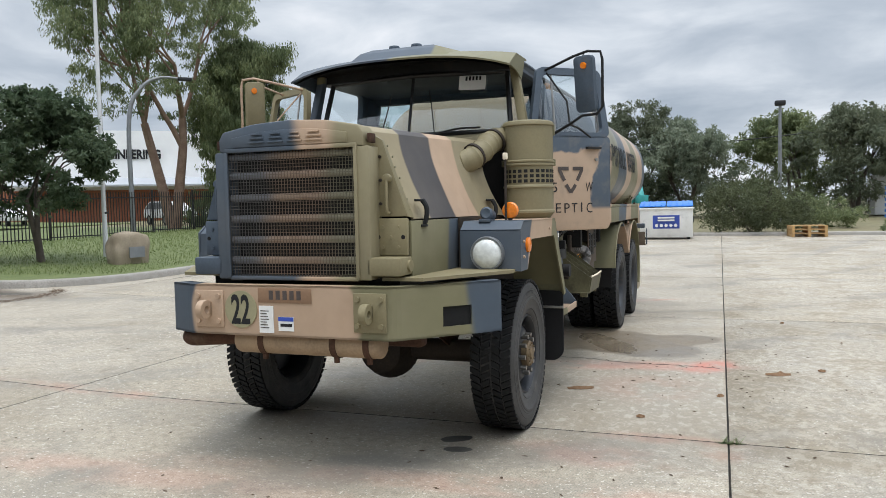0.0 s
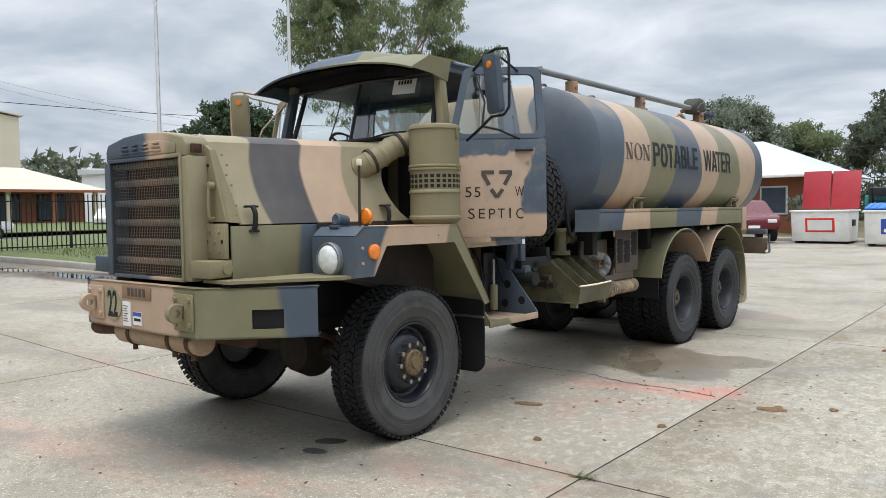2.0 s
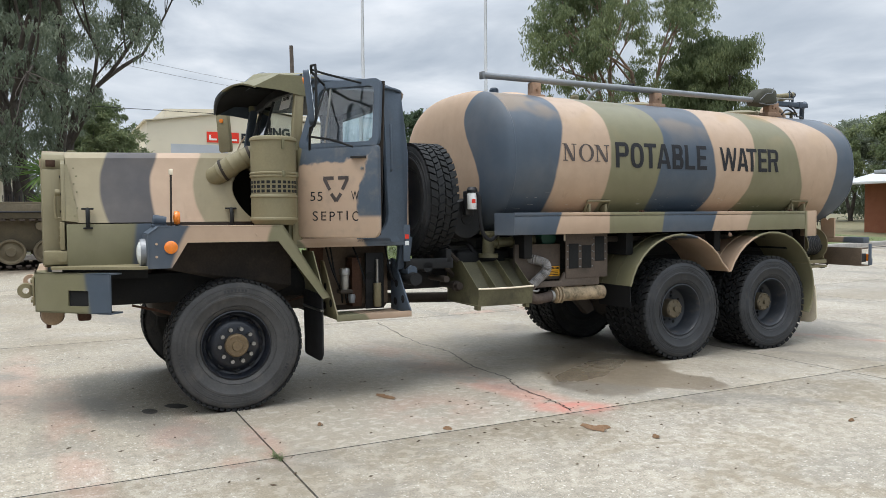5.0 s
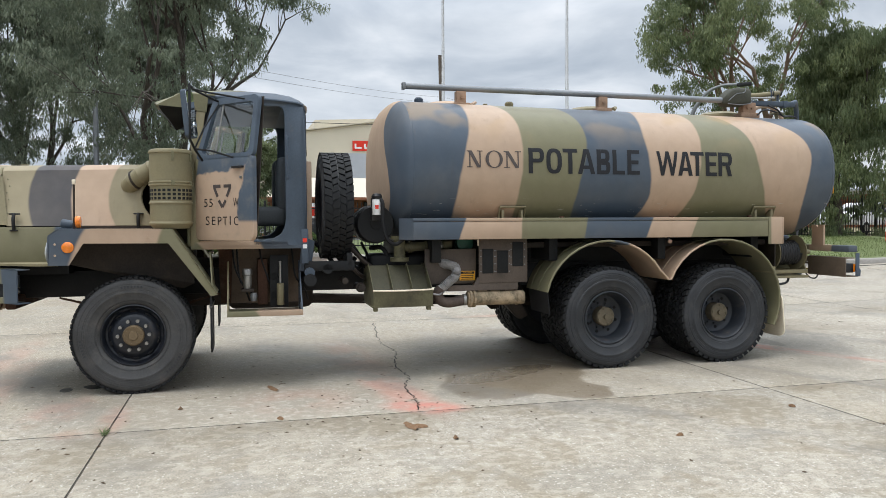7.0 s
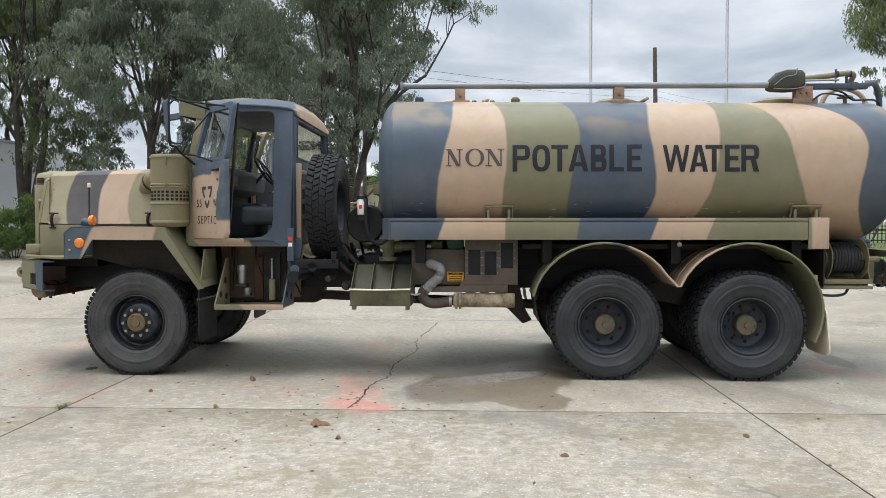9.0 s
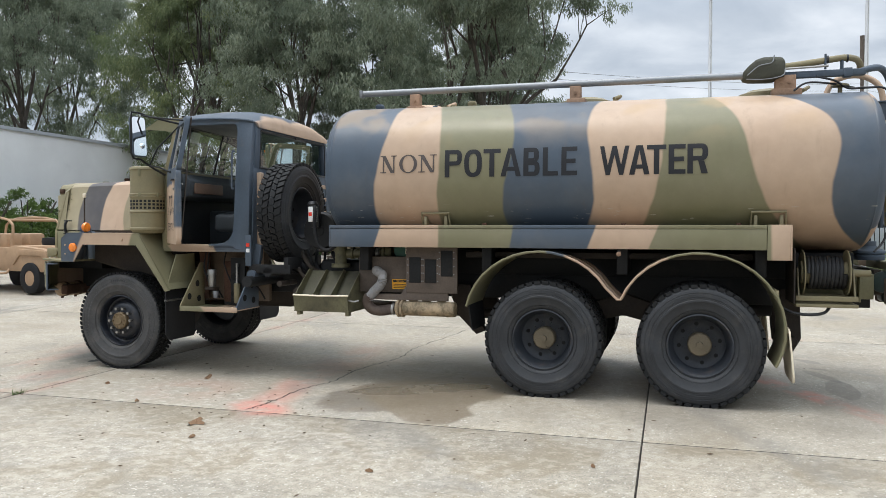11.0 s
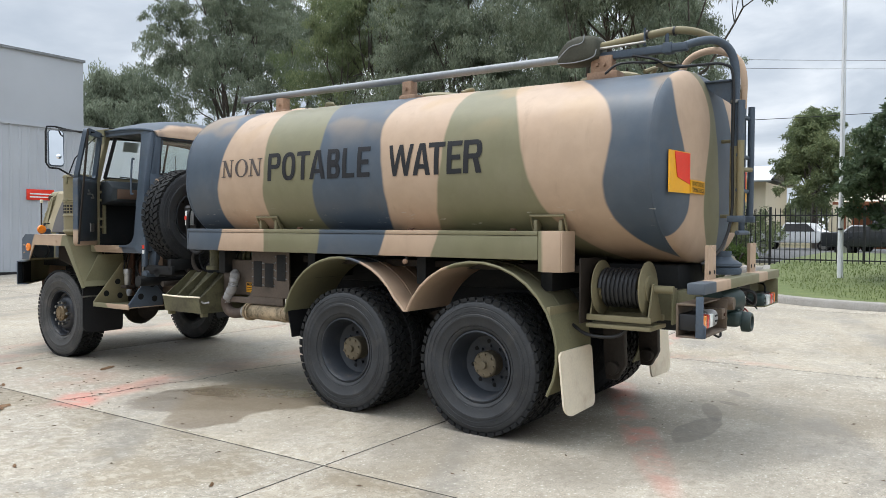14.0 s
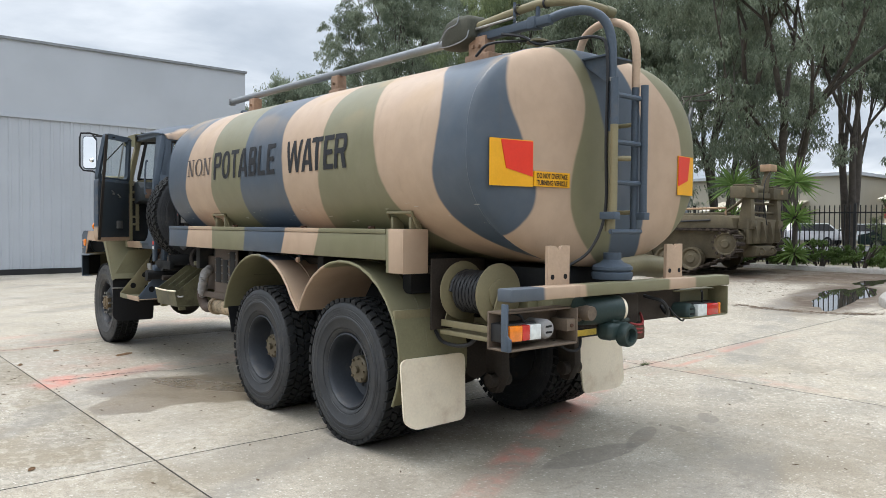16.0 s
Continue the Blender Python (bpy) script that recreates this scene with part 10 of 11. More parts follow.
part("cross_head", box((-0.35, 0.5), (2.56, 2.78), (2.0, 2.14), 0.02), M_ARMOUR, carrier)
part("winch_drum", cyl((-0.25, 2.66, 2.22), (0.35, 2.66, 2.22), 0.12, 20), M_ARMOUR, carrier)
part("jib", prism([(2.58, 2.1), (2.76, 2.1), (2.84, 2.72), (2.74, 2.72)], "x", -0.22, -0.08, 0.012), M_ARMOUR, carrier)
part("jib_head", box((-0.32, 0.02), (2.66, 2.94), (2.70, 2.88), 0.015), M_DESERT, carrier)
part("cable", pipe([(-0.05, 2.93, 2.75), (0.2, 2.88, 2.4), (0.25, 2.88, 1.9), (0.1, 2.90, 1.3)], 0.012, 6), M_BLACK, carrier)
part("strut", pipe([(0.0, 2.56, 2.4), (-0.1, 2.2, 2.0), (-0.2, 1.6, 1.58)], 0.04, 8), M_ARMOUR, carrier)
part("deck_box", box((-0.7, 0.5), (-1.6, 1.2), (1.5, 1.62), 0.02), M_ARMOUR, carrier)
part("deck_hatch", cyl((0.15, 1.7, 1.54), (0.15, 1.7, 1.64), 0.28, 24, bev=0.015), M_ARMOUR, carrier)
part("deck_rail", pipe([(0.8, 1.0, 1.55), (0.8, 1.0, 1.72), (0.8, 2.2, 1.74), (0.8, 2.2, 1.55)], 0.03, 8, curve=False), M_DESERT, carrier)
part("tow_rope", pipe([(0.99, -1.6, 1.42), (1.02, 0.2, 1.36), (1.0, 1.9, 1.42)], 0.022, 8), M_BLACK, carrier)

# ---- desert patrol vehicle near the grey shed ----
patrol = tagged(empty("patrol_vehicle", at_ground(-8.9, -3.4, 168) @ Matrix.Scale(0.9, 4)), "open-topped desert tan military patrol vehicle", "jeep")
b = prism(rounded([(-2.1, 0.55), (-2.1, 1.0), (-1.95, 1.12), (-0.75, 1.2), (-0.6, 1.15), (2.0, 1.15), (2.1, 1.05), (2.1, 0.55)], 0.05), "x", -0.8, 0.8, 0.02)
part("body", b, M_DESERT, patrol)
part("bonnet", box((-0.62, 0.62), (-2.05, -0.8), (1.1, 1.2), 0.04), M_DESERT, patrol)
for sg in (1, -1):
    part("wing", prism([(-2.12, 0.75), (-2.12, 1.08), (-1.0, 1.12), (-0.8, 0.7), (-1.05, 0.95), (-1.9, 0.95)], "x", min(0.62 * sg, 0.84 * sg), max(0.62 * sg, 0.84 * sg), 0.01), M_DESERT, patrol)
    part("headlight", lathe([(0.09, -0.02), (0.09, 0.02), (0, 0.045)], 18, pose(0.68 * sg, -2.12, 0.95, 90)), M_CLEAR, patrol)
    for sy in (-1.48, 1.25):
        w = lathe([(0, 0.0), (0.18, 0.0), (0.2, 0.04), (0.34, 0.05), (0.39, 0.02), (0.39, -0.2), (0, -0.2)], 26, pose(0.82 * sg, sy, 0.39, 0, 90 * sg))
        t = part("wheel", w, M_RUBBER_P, patrol)
        part("rim", lathe([(0, 0.04), (0.06, 0.04), (0.19, 0.02), (0.2, 0.0)], 18, pose(0.825 * sg, sy, 0.39, 0, 90 * sg)), M_DESERT, t)
    part("roll_bar", pipe([(0.7 * sg, -0.55, 1.15), (0.66 * sg, -0.4, 1.85), (0.66 * sg, 1.6, 1.85), (0.7 * sg, 1.9, 1.15)], 0.035, 8, n=4), M_DESERT, patrol)
    part("side_step", pipe([(0.86 * sg, -0.7, 0.6), (0.95 * sg, -0.6, 0.5), (0.95 * sg, 0.6, 0.5), (0.86 * sg, 0.7, 0.6)], 0.03, 8), M_DESERT, patrol)
part("cross_bar", pipe([(-0.66, -0.4, 1.85), (0.66, -0.4, 1.85)], 0.035, 8, curve=False), M_DESERT, patrol)
part("bull_bar", pipe([(-0.7, -2.25, 0.6), (-0.7, -2.3, 1.05), (0.7, -2.3, 1.05), (0.7, -2.25, 0.6)], 0.035, 8, n=4), M_DESERT, patrol)
part("bumper", box((-0.85, 0.85), (-2.28, -2.12), (0.55, 0.7), 0.02), M_DESERT, patrol)
part("tyre_on_bonnet", lathe([(0.2, -0.1), (0.36, -0.09), (0.38, 0.0), (0.36, 0.09), (0.2, 0.1)], 24, pose(0, -1.4, 1.3), closed=True), M_RUBBER_P, patrol)
part("seat", box((-0.55, -0.1), (-0.1, 0.4), (1.1, 1.5), 0.06), M_DESERT, patrol)
part("seat", box((0.1, 0.55), (-0.1, 0.4), (1.1, 1.5), 0.06), M_DESERT, patrol)
part("yellow_strap", pipe([(-0.2, -2.33, 0.95), (0.0, -2.36, 0.88), (0.15, -2.33, 0.95)], 0.02, 6), M_YEL, patrol)

# ---- trees and plants ----
def leaf_mesh(name, centres, radii, per, length, width, material, seed, droop=0.6, flat=0.75):
    """Many small pointed leaves gathered in clumps, hanging more or less."""
    rng = np.random.default_rng(seed)
    # every clump is a handful of tight sprigs
    SUB = 7
    cs = np.repeat(np.asarray(centres, float), SUB, axis=0)
    rs = np.repeat(np.asarray(radii, float), SUB)
    d = rng.normal(size=(len(cs), 3))
    d /= np.linalg.norm(d, axis=1)[:, None]
    cs = cs + d * (rs * rng.random(len(cs)) ** 0.4 * 0.85)[:, None] * np.array([1, 1, flat])
    k_ = max(1, round(per / SUB))
    C = np.repeat(cs, k_, axis=0)
    R = np.repeat(rs, k_) * 0.40
    n = len(C)
    d = rng.normal(size=(n, 3))
    d /= np.linalg.norm(d, axis=1)[:, None]
    rad = R * rng.random(n) ** 0.5
    p = C + d * rad[:, None] * np.array([1, 1, 0.8])
    ax = rng.normal(size=(n, 3))
    ax /= np.linalg.norm(ax, axis=1)[:, None]
    ax = ax * (1 - droop) + np.array([0, 0, -1.0]) * droop
    ax /= np.linalg.norm(ax, axis=1)[:, None]
    sd = np.cross(ax, rng.normal(size=(n, 3)))
    sd /= np.linalg.norm(sd, axis=1)[:, None] + 1e-9
    ln = length * rng.uniform(0.6, 1.3, n)[:, None]
    wd = width * rng.uniform(0.6, 1.3, n)[:, None]
    verts = np.stack([p + sd * wd * 0.5, p + ax * ln, p - sd * wd * 0.5], axis=1).reshape(-1, 3)
    me = bpy.data.meshes.new(name)
    me.vertices.add(n * 3)
    me.vertices.foreach_set("co", verts.ravel())
    me.loops.add(n * 3)
    me.loops.foreach_set("vertex_index", np.arange(n * 3, dtype=np.int32))
    me.polygons.add(n)
    me.polygons.foreach_set("loop_start", np.arange(0, n * 3, 3, dtype=np.int32))
    me.update()
    me.validate()
    me.materials.append(material)
    return me


def limbs(rnd, start, heading, length, r, depth, out, tips, spread):
    """A tapering, slightly crooked limb with its branches."""
    pts = [start]
    d = heading.normalized()
    for k in range(4):
        d = (d + Vector((rnd.uniform(-1, 1), rnd.uniform(-1, 1), rnd.uniform(-0.5, 0.8))) * 0.18).normalized()
        pts.append(pts[-1] + d * length / 4)
    r1 = r * (0.62 if depth else 0.3)
    out.append((pts, r, r1))
    if depth == 0:
        tips.append((pts[-1], length))
        tips.append((pts[-2], length * 0.8))
        return
    for k in range(3 if depth > 1 else 4):
        a = rnd.uniform(0, 2 * math.pi)
        side = d.orthogonal().normalized()
        side.rotate(Matrix.Rotation(a, 3, d))
        nd_ = (d * rnd.uniform(0.5, 1.0) + side * spread * rnd.uniform(0.6, 1.2) + Vector((0, 0, 0.12))).normalized()
        at_ = pts[-1] if k < 2 else pts[-2]
        limbs(rnd, at_, nd_, length * rnd.uniform(0.6, 0.85), r1 * rnd.uniform(0.6, 0.9), depth - 1, out, tips, spread)


def tree(name, x, y, h, seed, leafmat, label, trunk=0.28, spread=0.85, per=200, leaf=(0.24, 0.05), clump=1.1, depth=3, stems=1, droop=0.6, dz=0.0, lo=0.3, wide=4.0, fill=90, gaps=0.0, bark=None, share_h=0.30, flare=1.0, north=None):
    """Trunk, limbs and a crown of leaf clumps: on the limbs, and through an uneven envelope from lo * h up, wide metres in radius."""
    rnd = random.Random(seed)
    ob = tagged(empty(name, at_ground(x, y, 0, dz)), label, "tree")
    out, tips = [], []
    for s in range(stems):
        a = 2 * math.pi * s / stems + rnd.uniform(-0.4, 0.4)
        hd = Vector(((0.25 * math.cos(a) if stems > 1 else rnd.uniform(-.1, .1)), (0.25 * math.sin(a) if stems > 1 else rnd.uniform(-.1, .1)), 1))
        limbs(rnd, Vector((0.1 * s, 0, -0.15)), hd, h * share_h, trunk / (stems ** 0.4), depth, out, tips, spread)
    kz = (h - clump * 0.6) / max(p.z for p, _ in tips)
    kr = 0.9 * wide / max(max(abs(p.x), abs(p.y)) for p, _ in tips)
    kr = min(kr, 1.25 * kz)

    def fit_(p):
        return Vector((p.x * kr, p.y * kr, p.z * kz))
    bm = bmesh.new()
    for pts, r0, r1 in out:
        if r0 < 0.012:
            continue
        if north and fit_(pts[-1]).y > north[0] + north[2] * (fit_(pts[-1]).z - north[1]):
            continue
        pipe([fit_(p) for p in pts], r0, 6 if r0 < 0.1 else 9, bm=bm, n=2, radii=lambda t, a=r0, b=r1: a + (b - a) * t)
    part("trunk", bm, bark or M_BARK, ob, smooth=60)
    C, R = [], []
    off = Vector((seed * 3.1, seed * 1.7, 0))
    for p, ln in tips:
        q = fit_(p)
        if q.z > lo * h * 0.9 and math.hypot(q.x, q.y) < wide * (flare + (1 - flare) * (q.z / h)) + 0.2:
            C.append(q[:])
            R.append(clump * rnd.uniform(0.6, 1.15))
    tries = 0
    n0 = len(C)
    while len(C) < n0 + fill and tries < fill * 12:
        tries += 1
        f = rnd.random() ** 0.85
        z = h * (lo + (1 - lo) * f) - clump * 0.4
        prof = wide * (math.sin(math.pi * min(1.0, 0.16 + 0.80 * f)) ** 0.7)
        prof *= flare + (1 - flare) * f
        a = rnd.uniform(0, 2 * math.pi)
        r = prof * math.sqrt(rnd.uniform(0.12, 1.0)) * (1 + 0.22 * noise.noise(Vector((math.cos(a) * 1.6, math.sin(a) * 1.6, z * 0.35)) + off))
        q = Vector((r * math.cos(a), r * math.sin(a), z))
        if noise.noise(q * (1.1 / max(1.0, clump * 1.6)) + off) < gaps - 0.12:
            continue
        C.append(q[:])
        R.append(clump * rnd.uniform(0.55, 1.0))
    if north:
        # the crown leans out over one side only high up
        keep = [k for k, q in enumerate(C) if q[1] < north[0] + north[2] * (q[2] - north[1]) - 0.3]
        C, R = [C[k] for k in keep], [R[k] for k in keep]
    cr_ = new("crown", leaf_mesh("crown", C, R, per, leaf[0], leaf[1], leafmat, seed, droop))
    cr_.parent = ob
    return ob


# big gums along the street behind the hedge
for x, y, h, seed, mat, wd, lo, fl in ((-23.6, 4.2, 14.5, 11, M_GUM, 7.4, 0.18, 270), (-25.0, -4.0, 15.0, 12, M_GUM, 4.8, 0.26, 210), (-27.0, -10.5, 16.0, 13, M_GUM2, 4.8, 0.24, 230),
                                       (-19.5, -20.5, 9.6, 14, M_GUM, 3.8, 0.30, 90), (-27.0, -21.0, 18.0, 15, M_GUM, 5.2, 0.22, 260), (-33.5, -14.5, 17.0, 16, M_GUM, 5.0, 0.22, 200),
                                       (-36.0, -26.0, 19.0, 17, M_GUM, 5.4, 0.22, 180), (-31.0, -2.0, 13.5, 18, M_GUM, 4.6, 0.18, 140), (-33.0, 3.0, 15.0, 23, M_GUM, 4.2, 0.28, 60), (-14.0, -24.0, 8.6, 19, M_GUM, 3.2, 0.4, 60)):
    tree("gum_tree", x, y, h, seed, mat, "tall grey-green gum tree with dark trunk beyond the yard", 0.30, 0.8, 260, (0.17, 0.055), 0.95, 3, 3, lo=lo, wide=wd, fill=round(fl * 0.95), gaps=0.17, flare=0.40 if seed == 11 else 1.0, north=(3.1, 6.7, 0.85) if seed == 11 else None)
# lone gum by the gate
tree("gum_tree", -23.6, 29.5, 13.6, 21, M_GUM2, "lone gum tree with pink-brown leaning trunks", 0.36, 0.7, 230, (0.17, 0.055), 0.85, 3, 2, lo=0.42, wide=5.0, fill=150, gaps=0.14, bark=speckled("pink_brown_bark", (0.20, 0.12, 0.085), (0.30, 0.20, 0.15), 3.0), share_h=0.36)
tree("pepper_tree", -21.5, 32.2, 9.3, 22, M_GUM2, "dense drooping olive-green tree by the gate", 0.25, 1.0, 300, (0.2, 0.055), 0.95, 3, 2, droop=0.75, lo=0.0, wide=2.7, fill=170)
# ornamental on the lawn
tree("pear_tree", -15.6, 14.45, 4.25, 31, M_DARKLEAF, "small dark-leaved ornamental tree on the lawn", 0.11, 0.95, 120, (0.12, 0.07), 0.36, 3, 2, droop=0.25, dz=0.22, lo=0.34, wide=1.95, fill=165, gaps=0.0)
tree("street_tree", -50.0, 7.7, 9.2, 41, M_GUM2, "broad green street tree beyond the fence", 0.3, 0.95, 190, (0.26, 0.08), 0.8, 3, 2, droop=0.4, lo=0.3, wide=2.9, fill=70, gaps=0.1)

# woods to the north
rng_ = random.Random(77)
for k in range(17):
    x = -30 + 4.9 * k + rng_.uniform(-1.5, 1.5)
    y = 54 + rng_.uniform(-3, 7)
    tree("bush_tree", x, y, rng_.uniform(6.6, 8.6) if x < 12 else rng_.uniform(7.5, 9.0), 100 + k, (M_GUM, M_GUM2, M_FARLEAF)[k % 3], "native tree in the belt beyond the yard", 0.2, 0.9, 110, (0.28, 0.10), 0.85, 3, 2, droop=0.45, lo=0.18, wide=3.7, fill=85, gaps=0.10)


def shrub(name, x, y, r, h, mat, label, n, leaf, seed, dz=0.0, ry=None):
    rnd = random.Random(seed)
    C, R = [], []
    ry = ry or r
    for k in range(n):
        a, q = rnd.uniform(0, 2 * math.pi), math.sqrt(rnd.random())
        zz = h * (0.15 + 0.75 * rnd.random() * (1 - 0.55 * q * q))
        C.append((r * q * math.cos(a), ry * q * math.sin(a), zz))
        R.append(0.28 * max(0.5, min(r, h)) * rnd.uniform(0.6, 1.2))
    ob = tagged(empty(name, at_ground(x, y, 0, dz)), label, "bush")
    bm = bmesh.new()
    for k in range(9):
        a = rnd.uniform(0, 2 * math.pi)
        pipe([(0.1 * math.cos(a), 0.1 * math.sin(a), -0.05), (0.4 * r * math.cos(a), 0.4 * ry * math.sin(a), 0.4 * h), (0.75 * r * math.cos(a), 0.75 * ry * math.sin(a), 0.75 * h)], 0.02, 5, bm=bm, n=3)
    part("stem", bm, M_BARK, ob)
    cr_ = new("crown", leaf_mesh("crown", C, R, 150, leaf[0], leaf[1], mat, seed, 0.15, 0.9))
    cr_.parent = ob
    return ob


shrub("wattle_bush", 1.7, 33.6, 2.05, 2.45, M_BUSH, "large loose dark olive bush beyond the kerb", 120, (0.17, 0.04), 51)
shrub("wattle_bush", 4.4, 38.5, 2.0, 1.6, M_GUM2, "low green bush beyond the kerb", 60, (0.2, 0.04), 52)
shrub("weed_clump", 7.0, 32.6, 0.9, 0.7, M_GUM2, "weed clump on the verge", 26, (0.16, 0.03), 53)
shrub("garden_bush", -5.9, 36.8, 0.9, 2.2, M_GUM, "narrow bush beside the brick office", 50, (0.14, 0.04), 54)
for k, y in enumerate((-11.0, -9.0, -7.0, -5.2)):
    shrub("laurel_bush", -19.5 + 0.25 * k, y - 1.0, 1.3, 2.4, M_HEDGE, "bright green bush in front of the white shed", 70, (0.13, 0.05), 60 + k)
for k, x in enumerate((-17.4, -15.2)):
    shrub("laurel_bush", x, -11.6, 1.4, 3.0, M_HEDGE, "bright green bush in front of the white shed", 70, (0.13, 0.05), 66 + k)
for k, (x, y) in enumerate(((-31.5, 7.4), (-30.0, 6.4))):
    shrub("street_bush", x, y, 1.4, 2.8 + 0.3 * (k == 1), M_GUM2, "olive-green bush beyond the fence", 60, (0.12, 0.035), 95 + k)
for k in range(13):
    shrub("hedge_bush", -20.95, 9.1 - 1.15 * k, 0.42, 0.72 + 0.08 * (k % 3), M_HEDGE, "clipped low hedge bush along the fence", 34, (0.07, 0.035), 80 + k, 0.1, 0.72)


def yucca(x, y, h, seed):
    rnd = random.Random(seed)
    ob = tagged(empty("yucca", at_ground(x, y, 0, 0.05)), "yucca with spiky green heads", "plant", "yuccas by the hedge")
    part("stem", pipe([(0, 0, 0), (0.06, 0.03, h * 0.4), (0.02, 0.0, h * 0.72)], 0.08, 8), M_BARK, ob)
    bm = bmesh.new()
    for z0, R in ((h * 0.72, 1.0), (h * 0.42, 0.7), (h * 0.12, 0.7)):
        for k in range(110):
            a, el = rnd.uniform(0, 2 * math.pi), math.asin(rnd.uniform(-0.55, 0.98))
            d = Vector((math.cos(a) * math.cos(el), math.sin(a) * math.cos(el), math.sin(el)))
            s = d.orthogonal().normalized()
            s.rotate(Matrix.Rotation(rnd.uniform(0, 6.3), 3, d))
            ln = R * rnd.uniform(0.75, 1.1)
            p = Vector((0.02, 0, z0))
            mid = p + d * ln * 0.5
            tip = p + d * ln - Vector((0, 0, 0.10 * ln))
            bm.faces.new([bm.verts.new(q) for q in (p - s * 0.012, mid - s * 0.028, tip, mid + s * 0.028, p + s * 0.012)])
    tagged(part("leaf_head", bm, M_YUCCA, ob, smooth=0), kind="stuff")


for x, y, h, s in ((-20.7, 4.2, 3.5, 1), (-20.5, 6.25, 3.5, 2), (-20.7, 0.6, 2.2, 3)):
    yucca(x, y, h, s)


def far_woods():
    """Wooded ridge far to the west and south."""
    rng = np.random.default_rng(5)
    C, R = [], []
    for k in range(900):
        y = rng.uniform(-260, 330)
        x = -290 + rng.uniform(-20, 20) + 0.0009 * (y - 40) ** 2
        base = 15 + 6 * math.sin(y * 0.017) + 3.5 * math.sin(y * 0.05 + 1)
        C.append((x, y, rng.uniform(0.25, 1.0) * base))
        R.append(rng.uniform(4, 7))
    me = leaf_mesh("far_woods", C, R, 26, 3.4, 2.0, M_FARLEAF, 9, 0.2)
    return tagged(new("far_woods", me), "dark wooded ridge on the horizon", "woods", kind="stuff")


far_woods()


def near_woods():
    """Understorey along the north belt, closing gaps under the crowns."""
    rng = np.random.default_rng(6)
    C, R = [], []
    for k in range(340):
        C.append((rng.uniform(-36, 58), rng.uniform(53, 64), rng.uniform(0.4, 3.6)))
        R.append(rng.uniform(0.9, 1.9))
    me = leaf_mesh("undergrowth", C, R, 110, 0.42, 0.12, M_FARLEAF, 8, 0.3)
    return tagged(new("undergrowth", me), "dark undergrowth beneath the tree belt", "bush", kind="stuff")


near_woods()


def grass_blades():
    """Short blades over the lawn nearest the yard."""
    rng = np.random.default_rng(3)
    n = 26000
    x = rng.uniform(-21.3, -11.9, n)
    y = rng.uniform(10.8, 31, n)
    keep = x < -12.1 - np.clip(13.6 - y, 0, 3) ** 1.7 * 0.75
    x, y = x[keep], y[keep]
    z = np.array([rise(a, b) for a, b in zip(x, y)]) + 0.14 + 0.10 * np.minimum(1, (-11.8 - x) / 22 * 4)
    n = len(x)
    p = np.stack([x, y, z], 1)
    d = rng.normal(size=(n, 3)) * 0.35 + np.array([0, 0, 1.0])
    ln = rng.uniform(0.03, 0.09, n)[:, None]
    s = np.cross(d, rng.normal(size=(n, 3)))
    s /= np.linalg.norm(s, axis=1)[:, None]
    vt = np.stack([p - s * 0.006, p + s * 0.006, p + d * ln], 1).reshape(-1, 3)
    me = bpy.data.meshes.new("grass")
    me.vertices.add(n * 3)
    me.vertices.foreach_set("co", vt.ravel())
    me.loops.add(n * 3)
    me.loops.foreach_set("vertex_index", np.arange(n * 3, dtype=np.int32))
    me.polygons.add(n)
    me.polygons.foreach_set("loop_start", np.arange(0, n * 3, 3, dtype=np.int32))
    me.update()
    me.materials.append(M_BLADE)
    return tagged(new("grass", me), "short green grass blades on the lawn", "grass", kind="stuff")


grass_blades()

# ---- water lying by the kerb, litter on the slabs ----
M_WATER = plain("standing_water", (0.035, 0.032, 0.026), 0.03, var=0.1, bmp=0.0, spec=0.6)
for l_ in list(M_WATER.node_tree.links):
    if l_.to_socket.name == "Roughness":
        M_WATER.node_tree.links.remove(l_)
M_WATER.node_tree.nodes["Principled BSDF"].inputs["Roughness"].default_value = 0.02


def puddle(cx, cy, rx, ry, seed, ang=0.0):
    rnd = random.Random(seed)
    ph = [rnd.uniform(0, 6.3) for _ in range(4)]
    bm = bmesh.new()
    z0 = rise(cx, cy) + 0.006
    ring = []
    for k in range(40):
        a = 2 * math.pi * k / 40
        q = 1 + 0.16 * math.sin(3 * a + ph[0]) + 0.10 * math.sin(5 * a + ph[1]) + 0.06 * math.sin(9 * a + ph[2])
        u, v = rx * q * math.cos(a), ry * q * math.sin(a)
        px, py = cx + u * math.cos(ang) - v * math.sin(ang), cy + u * math.sin(ang) + v * math.cos(ang)
        ring.append(bm.verts.new((px, py, rise(px, py) + 0.004)))
    c = bm.verts.new((cx, cy, z0))
    for k in range(40):
        bm.faces.new((c, ring[k], ring[(k + 1) % 40]))
    return tagged(part("puddle", bm, M_WATER), "shallow puddle of rainwater by the kerb", "puddle", kind="structure")


puddle(-14.3, 10.08, 2.2, 0.46, 1, 0.2)
puddle(-17.6, 9.4, 0.9, 0.28, 2, 0.1)


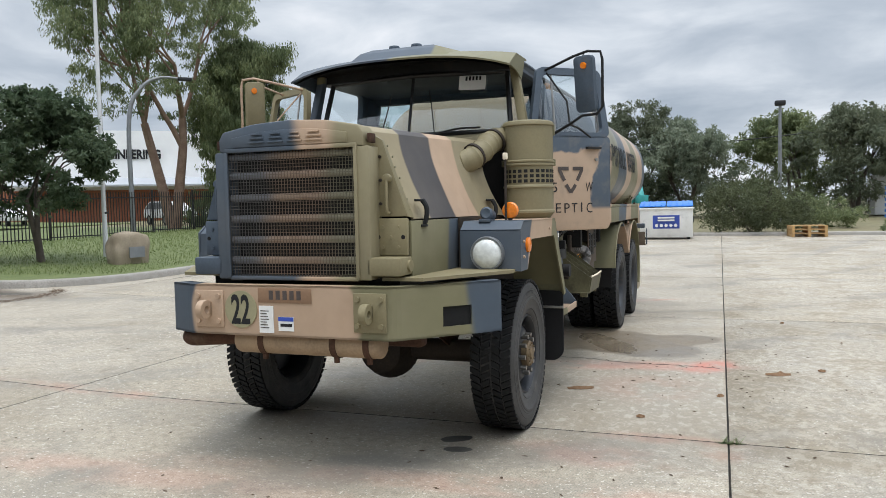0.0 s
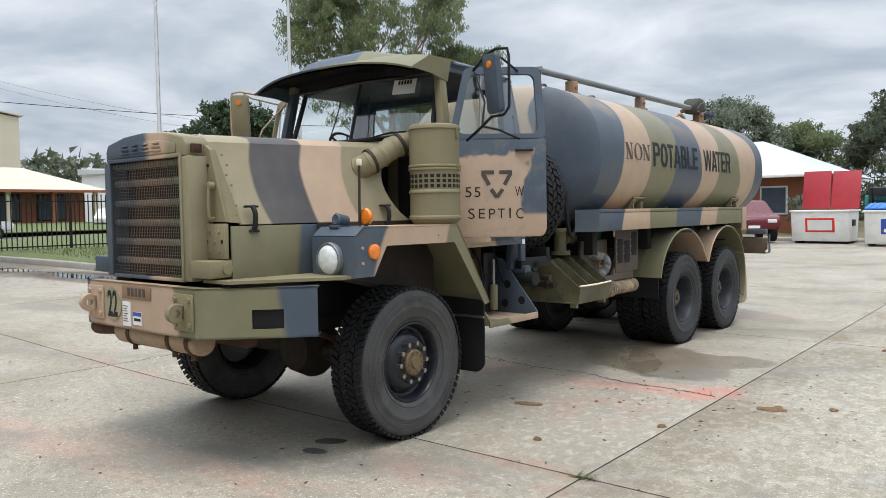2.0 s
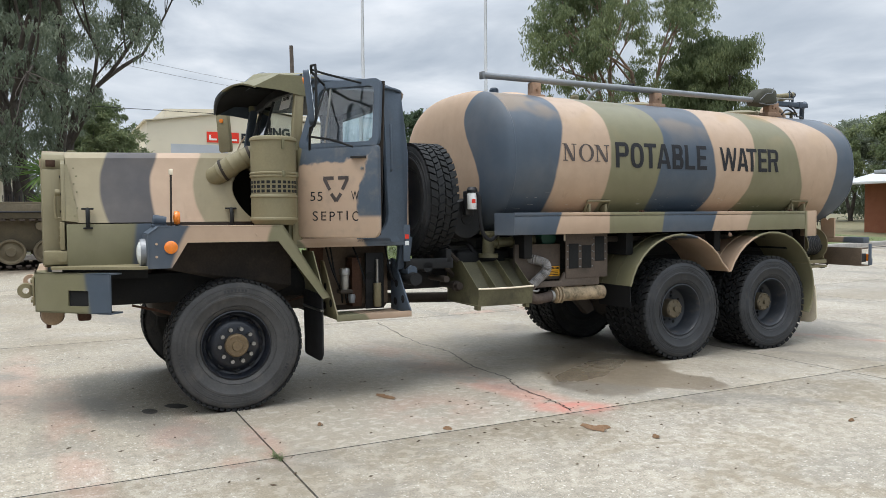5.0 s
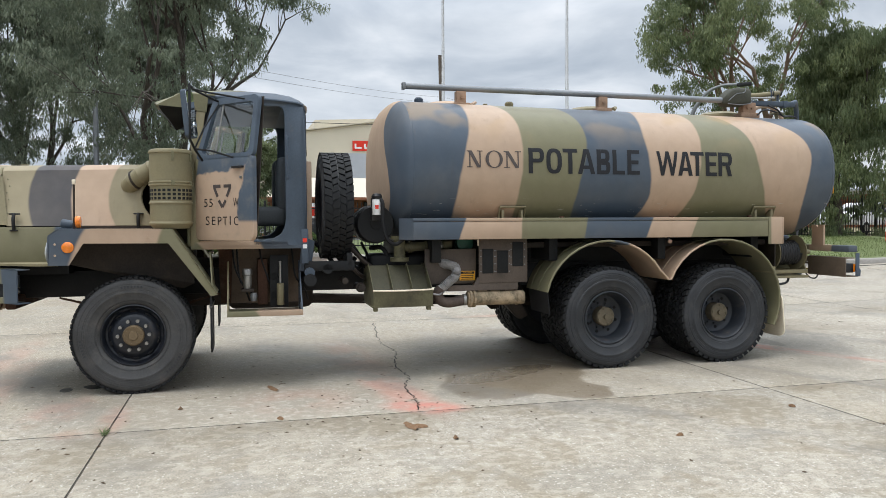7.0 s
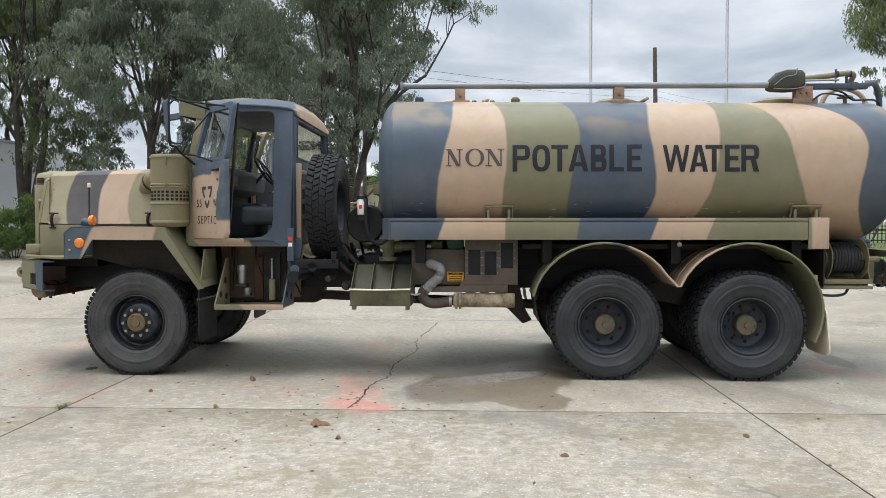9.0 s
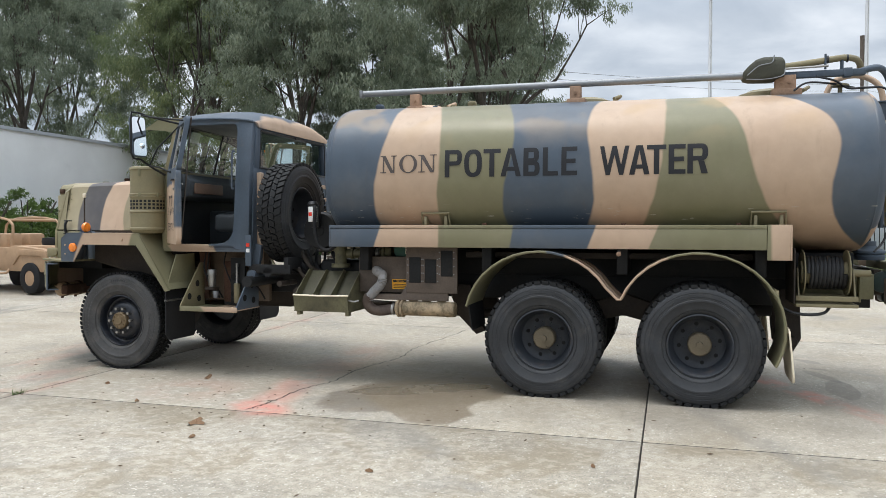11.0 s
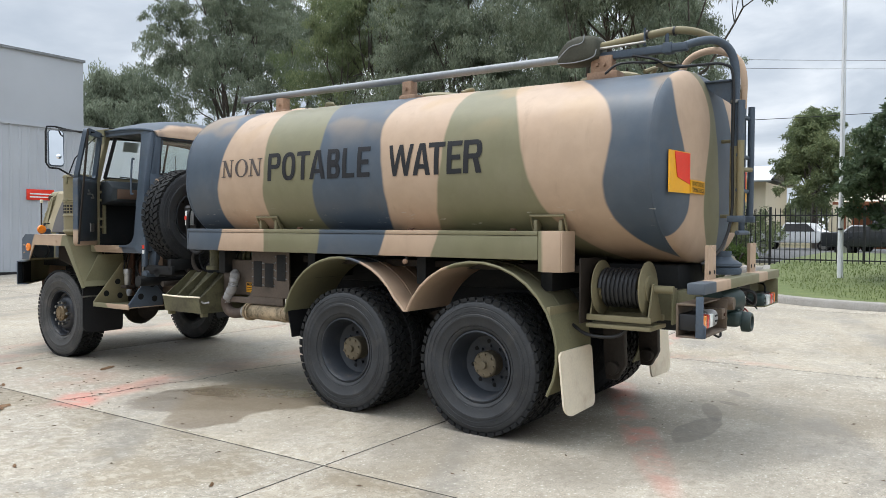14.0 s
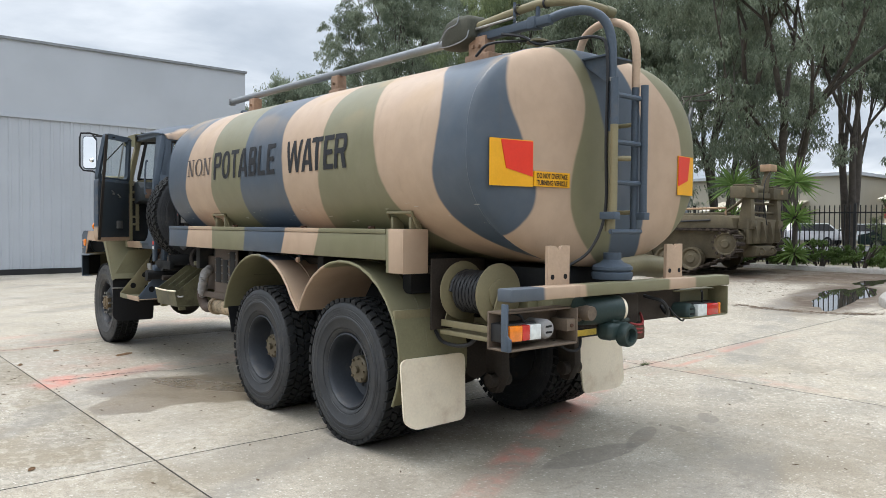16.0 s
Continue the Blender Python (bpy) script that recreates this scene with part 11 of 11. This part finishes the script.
def litter():
    """Bark flakes, leaves and grit strewn on the concrete."""
    rng = np.random.default_rng(12)
    n = 420
    bm = bmesh.new()
    # a drift of leaves along the joint by the water
    drift = smooth_path([(-11.64, 9.2, 0), (-11.45, 9.9, 0), (-11.5, 10.5, 0), (-11.62, 11.0, 0), (-11.95, 11.5, 0)], 12)
    for k in range(n + 620):
        x, y = rng.uniform(-7, 3.5), rng.uniform(2.5, 16)
        if k >= n:
            c = drift[int(rng.integers(0, len(drift)))]
            x, y = c.x + rng.normal(0, 0.07), c.y + rng.normal(0, 0.07)
        if k >= n + 330:
            x, y = rng.uniform(-19.5, -13.5), rng.uniform(5.0, 9.6)
        if k < 120:
            x, y = rng.normal(-0.6, 0.9), rng.normal(7.2, 1.4)
        L, W = rng.uniform(0.008, 0.03), rng.uniform(0.004, 0.012)
        if k >= n:
            L, W = L * 2.4, W * 2.4
        a = rng.uniform(0, 6.3)
        z = rise(x, y) + 0.003
        ca, sa = math.cos(a), math.sin(a)
        top = rng.uniform(0.002, 0.008)
        q = [bm.verts.new((x + ca * u - sa * v, y + sa * u + ca * v, z + h)) for u, v, h in ((-L, 0, 0), (0, -W, 0), (L, 0, 0.002), (0, W, 0))]
        t = bm.verts.new((x, y, z + top))
        for i in range(4):
            bm.faces.new((q[i], q[(i + 1) % 4], t))
    return tagged(part("leaf_litter", bm, M_MULCH, smooth=0), "small dark leaves and grit scattered on the concrete", "litter", kind="stuff")


litter()


def bark_piece(x, y, L, W, turn, seed):
    rnd = random.Random(seed)
    bm = bmesh.new()
    n = 9
    top, bot = [], []
    for k in range(n):
        t = k / (n - 1)
        w = W * (0.35 + 0.65 * math.sin(math.pi * (0.08 + 0.84 * t))) * rnd.uniform(0.7, 1.2)
        u = (t - 0.5) * L
        zc = 0.012 + 0.010 * math.sin(t * 3.1) + rnd.uniform(0, 0.006)
        top.append([bm.verts.new((u + rnd.uniform(-.01, .01), -w, 0.002)), bm.verts.new((u, 0, zc)), bm.verts.new((u, w, 0.003))])
    for a, b in zip(top, top[1:]):
        for i in range(2):
            bm.faces.new((a[i], a[i + 1], b[i + 1], b[i]))
    bmesh.ops.recalc_face_normals(bm, faces=bm.faces)
    return tagged(part("bark_flake", bm, M_BARKF, at=at_ground(x, y, turn, 0.002), smooth=0), "curled brown bark flake on the concrete", "bark", "bark flakes on the concrete")


for x, y, L, W, a, s in ((-1.08, 6.70, 0.24, 0.03, 20, 1), (0.60, 7.66, 0.22, 0.04, 10, 2), (0.62, 7.72, 0.12, 0.035, 70, 3), (0.08, 6.70, 0.07, 0.02, 40, 4), (1.0, 7.9, 0.07, 0.02, 0, 5), (-0.5, 5.9, 0.06, 0.02, 0, 6), (0.9, 10.9, 0.06, 0.012, 30, 7), (1.4, 9.5, 0.05, 0.012, 80, 8)):
    bark_piece(x, y, L, W, a, s)


def joint_weed(x, y, seed):
    """A flat tuft of dry weed growing out of a joint."""
    rnd = random.Random(seed)
    bm = bmesh.new()
    for k in range(60):
        a = rnd.uniform(0, 2 * math.pi)
        d = Vector((math.cos(a), 0.55 * math.sin(a), rnd.uniform(0.12, 0.7))).normalized()
        s_ = d.cross(Vector((0, 0, 1))).normalized() * 0.004
        ln = rnd.uniform(0.03, 0.10)
        p = Vector((rnd.uniform(-0.07, 0.07), rnd.uniform(-0.02, 0.02), 0.0))
        bm.faces.new([bm.verts.new(q) for q in (p - s_, p + d * ln, p + s_)])
    return tagged(part("joint_weed", bm, M_GUM2, at=at_ground(x, y, 0, 0.0), smooth=0), "small weed tuft growing in a slab joint", "weed")


joint_weed(0.13, 5.40, 3)
joint_weed(-5.6, 11.25, 4)
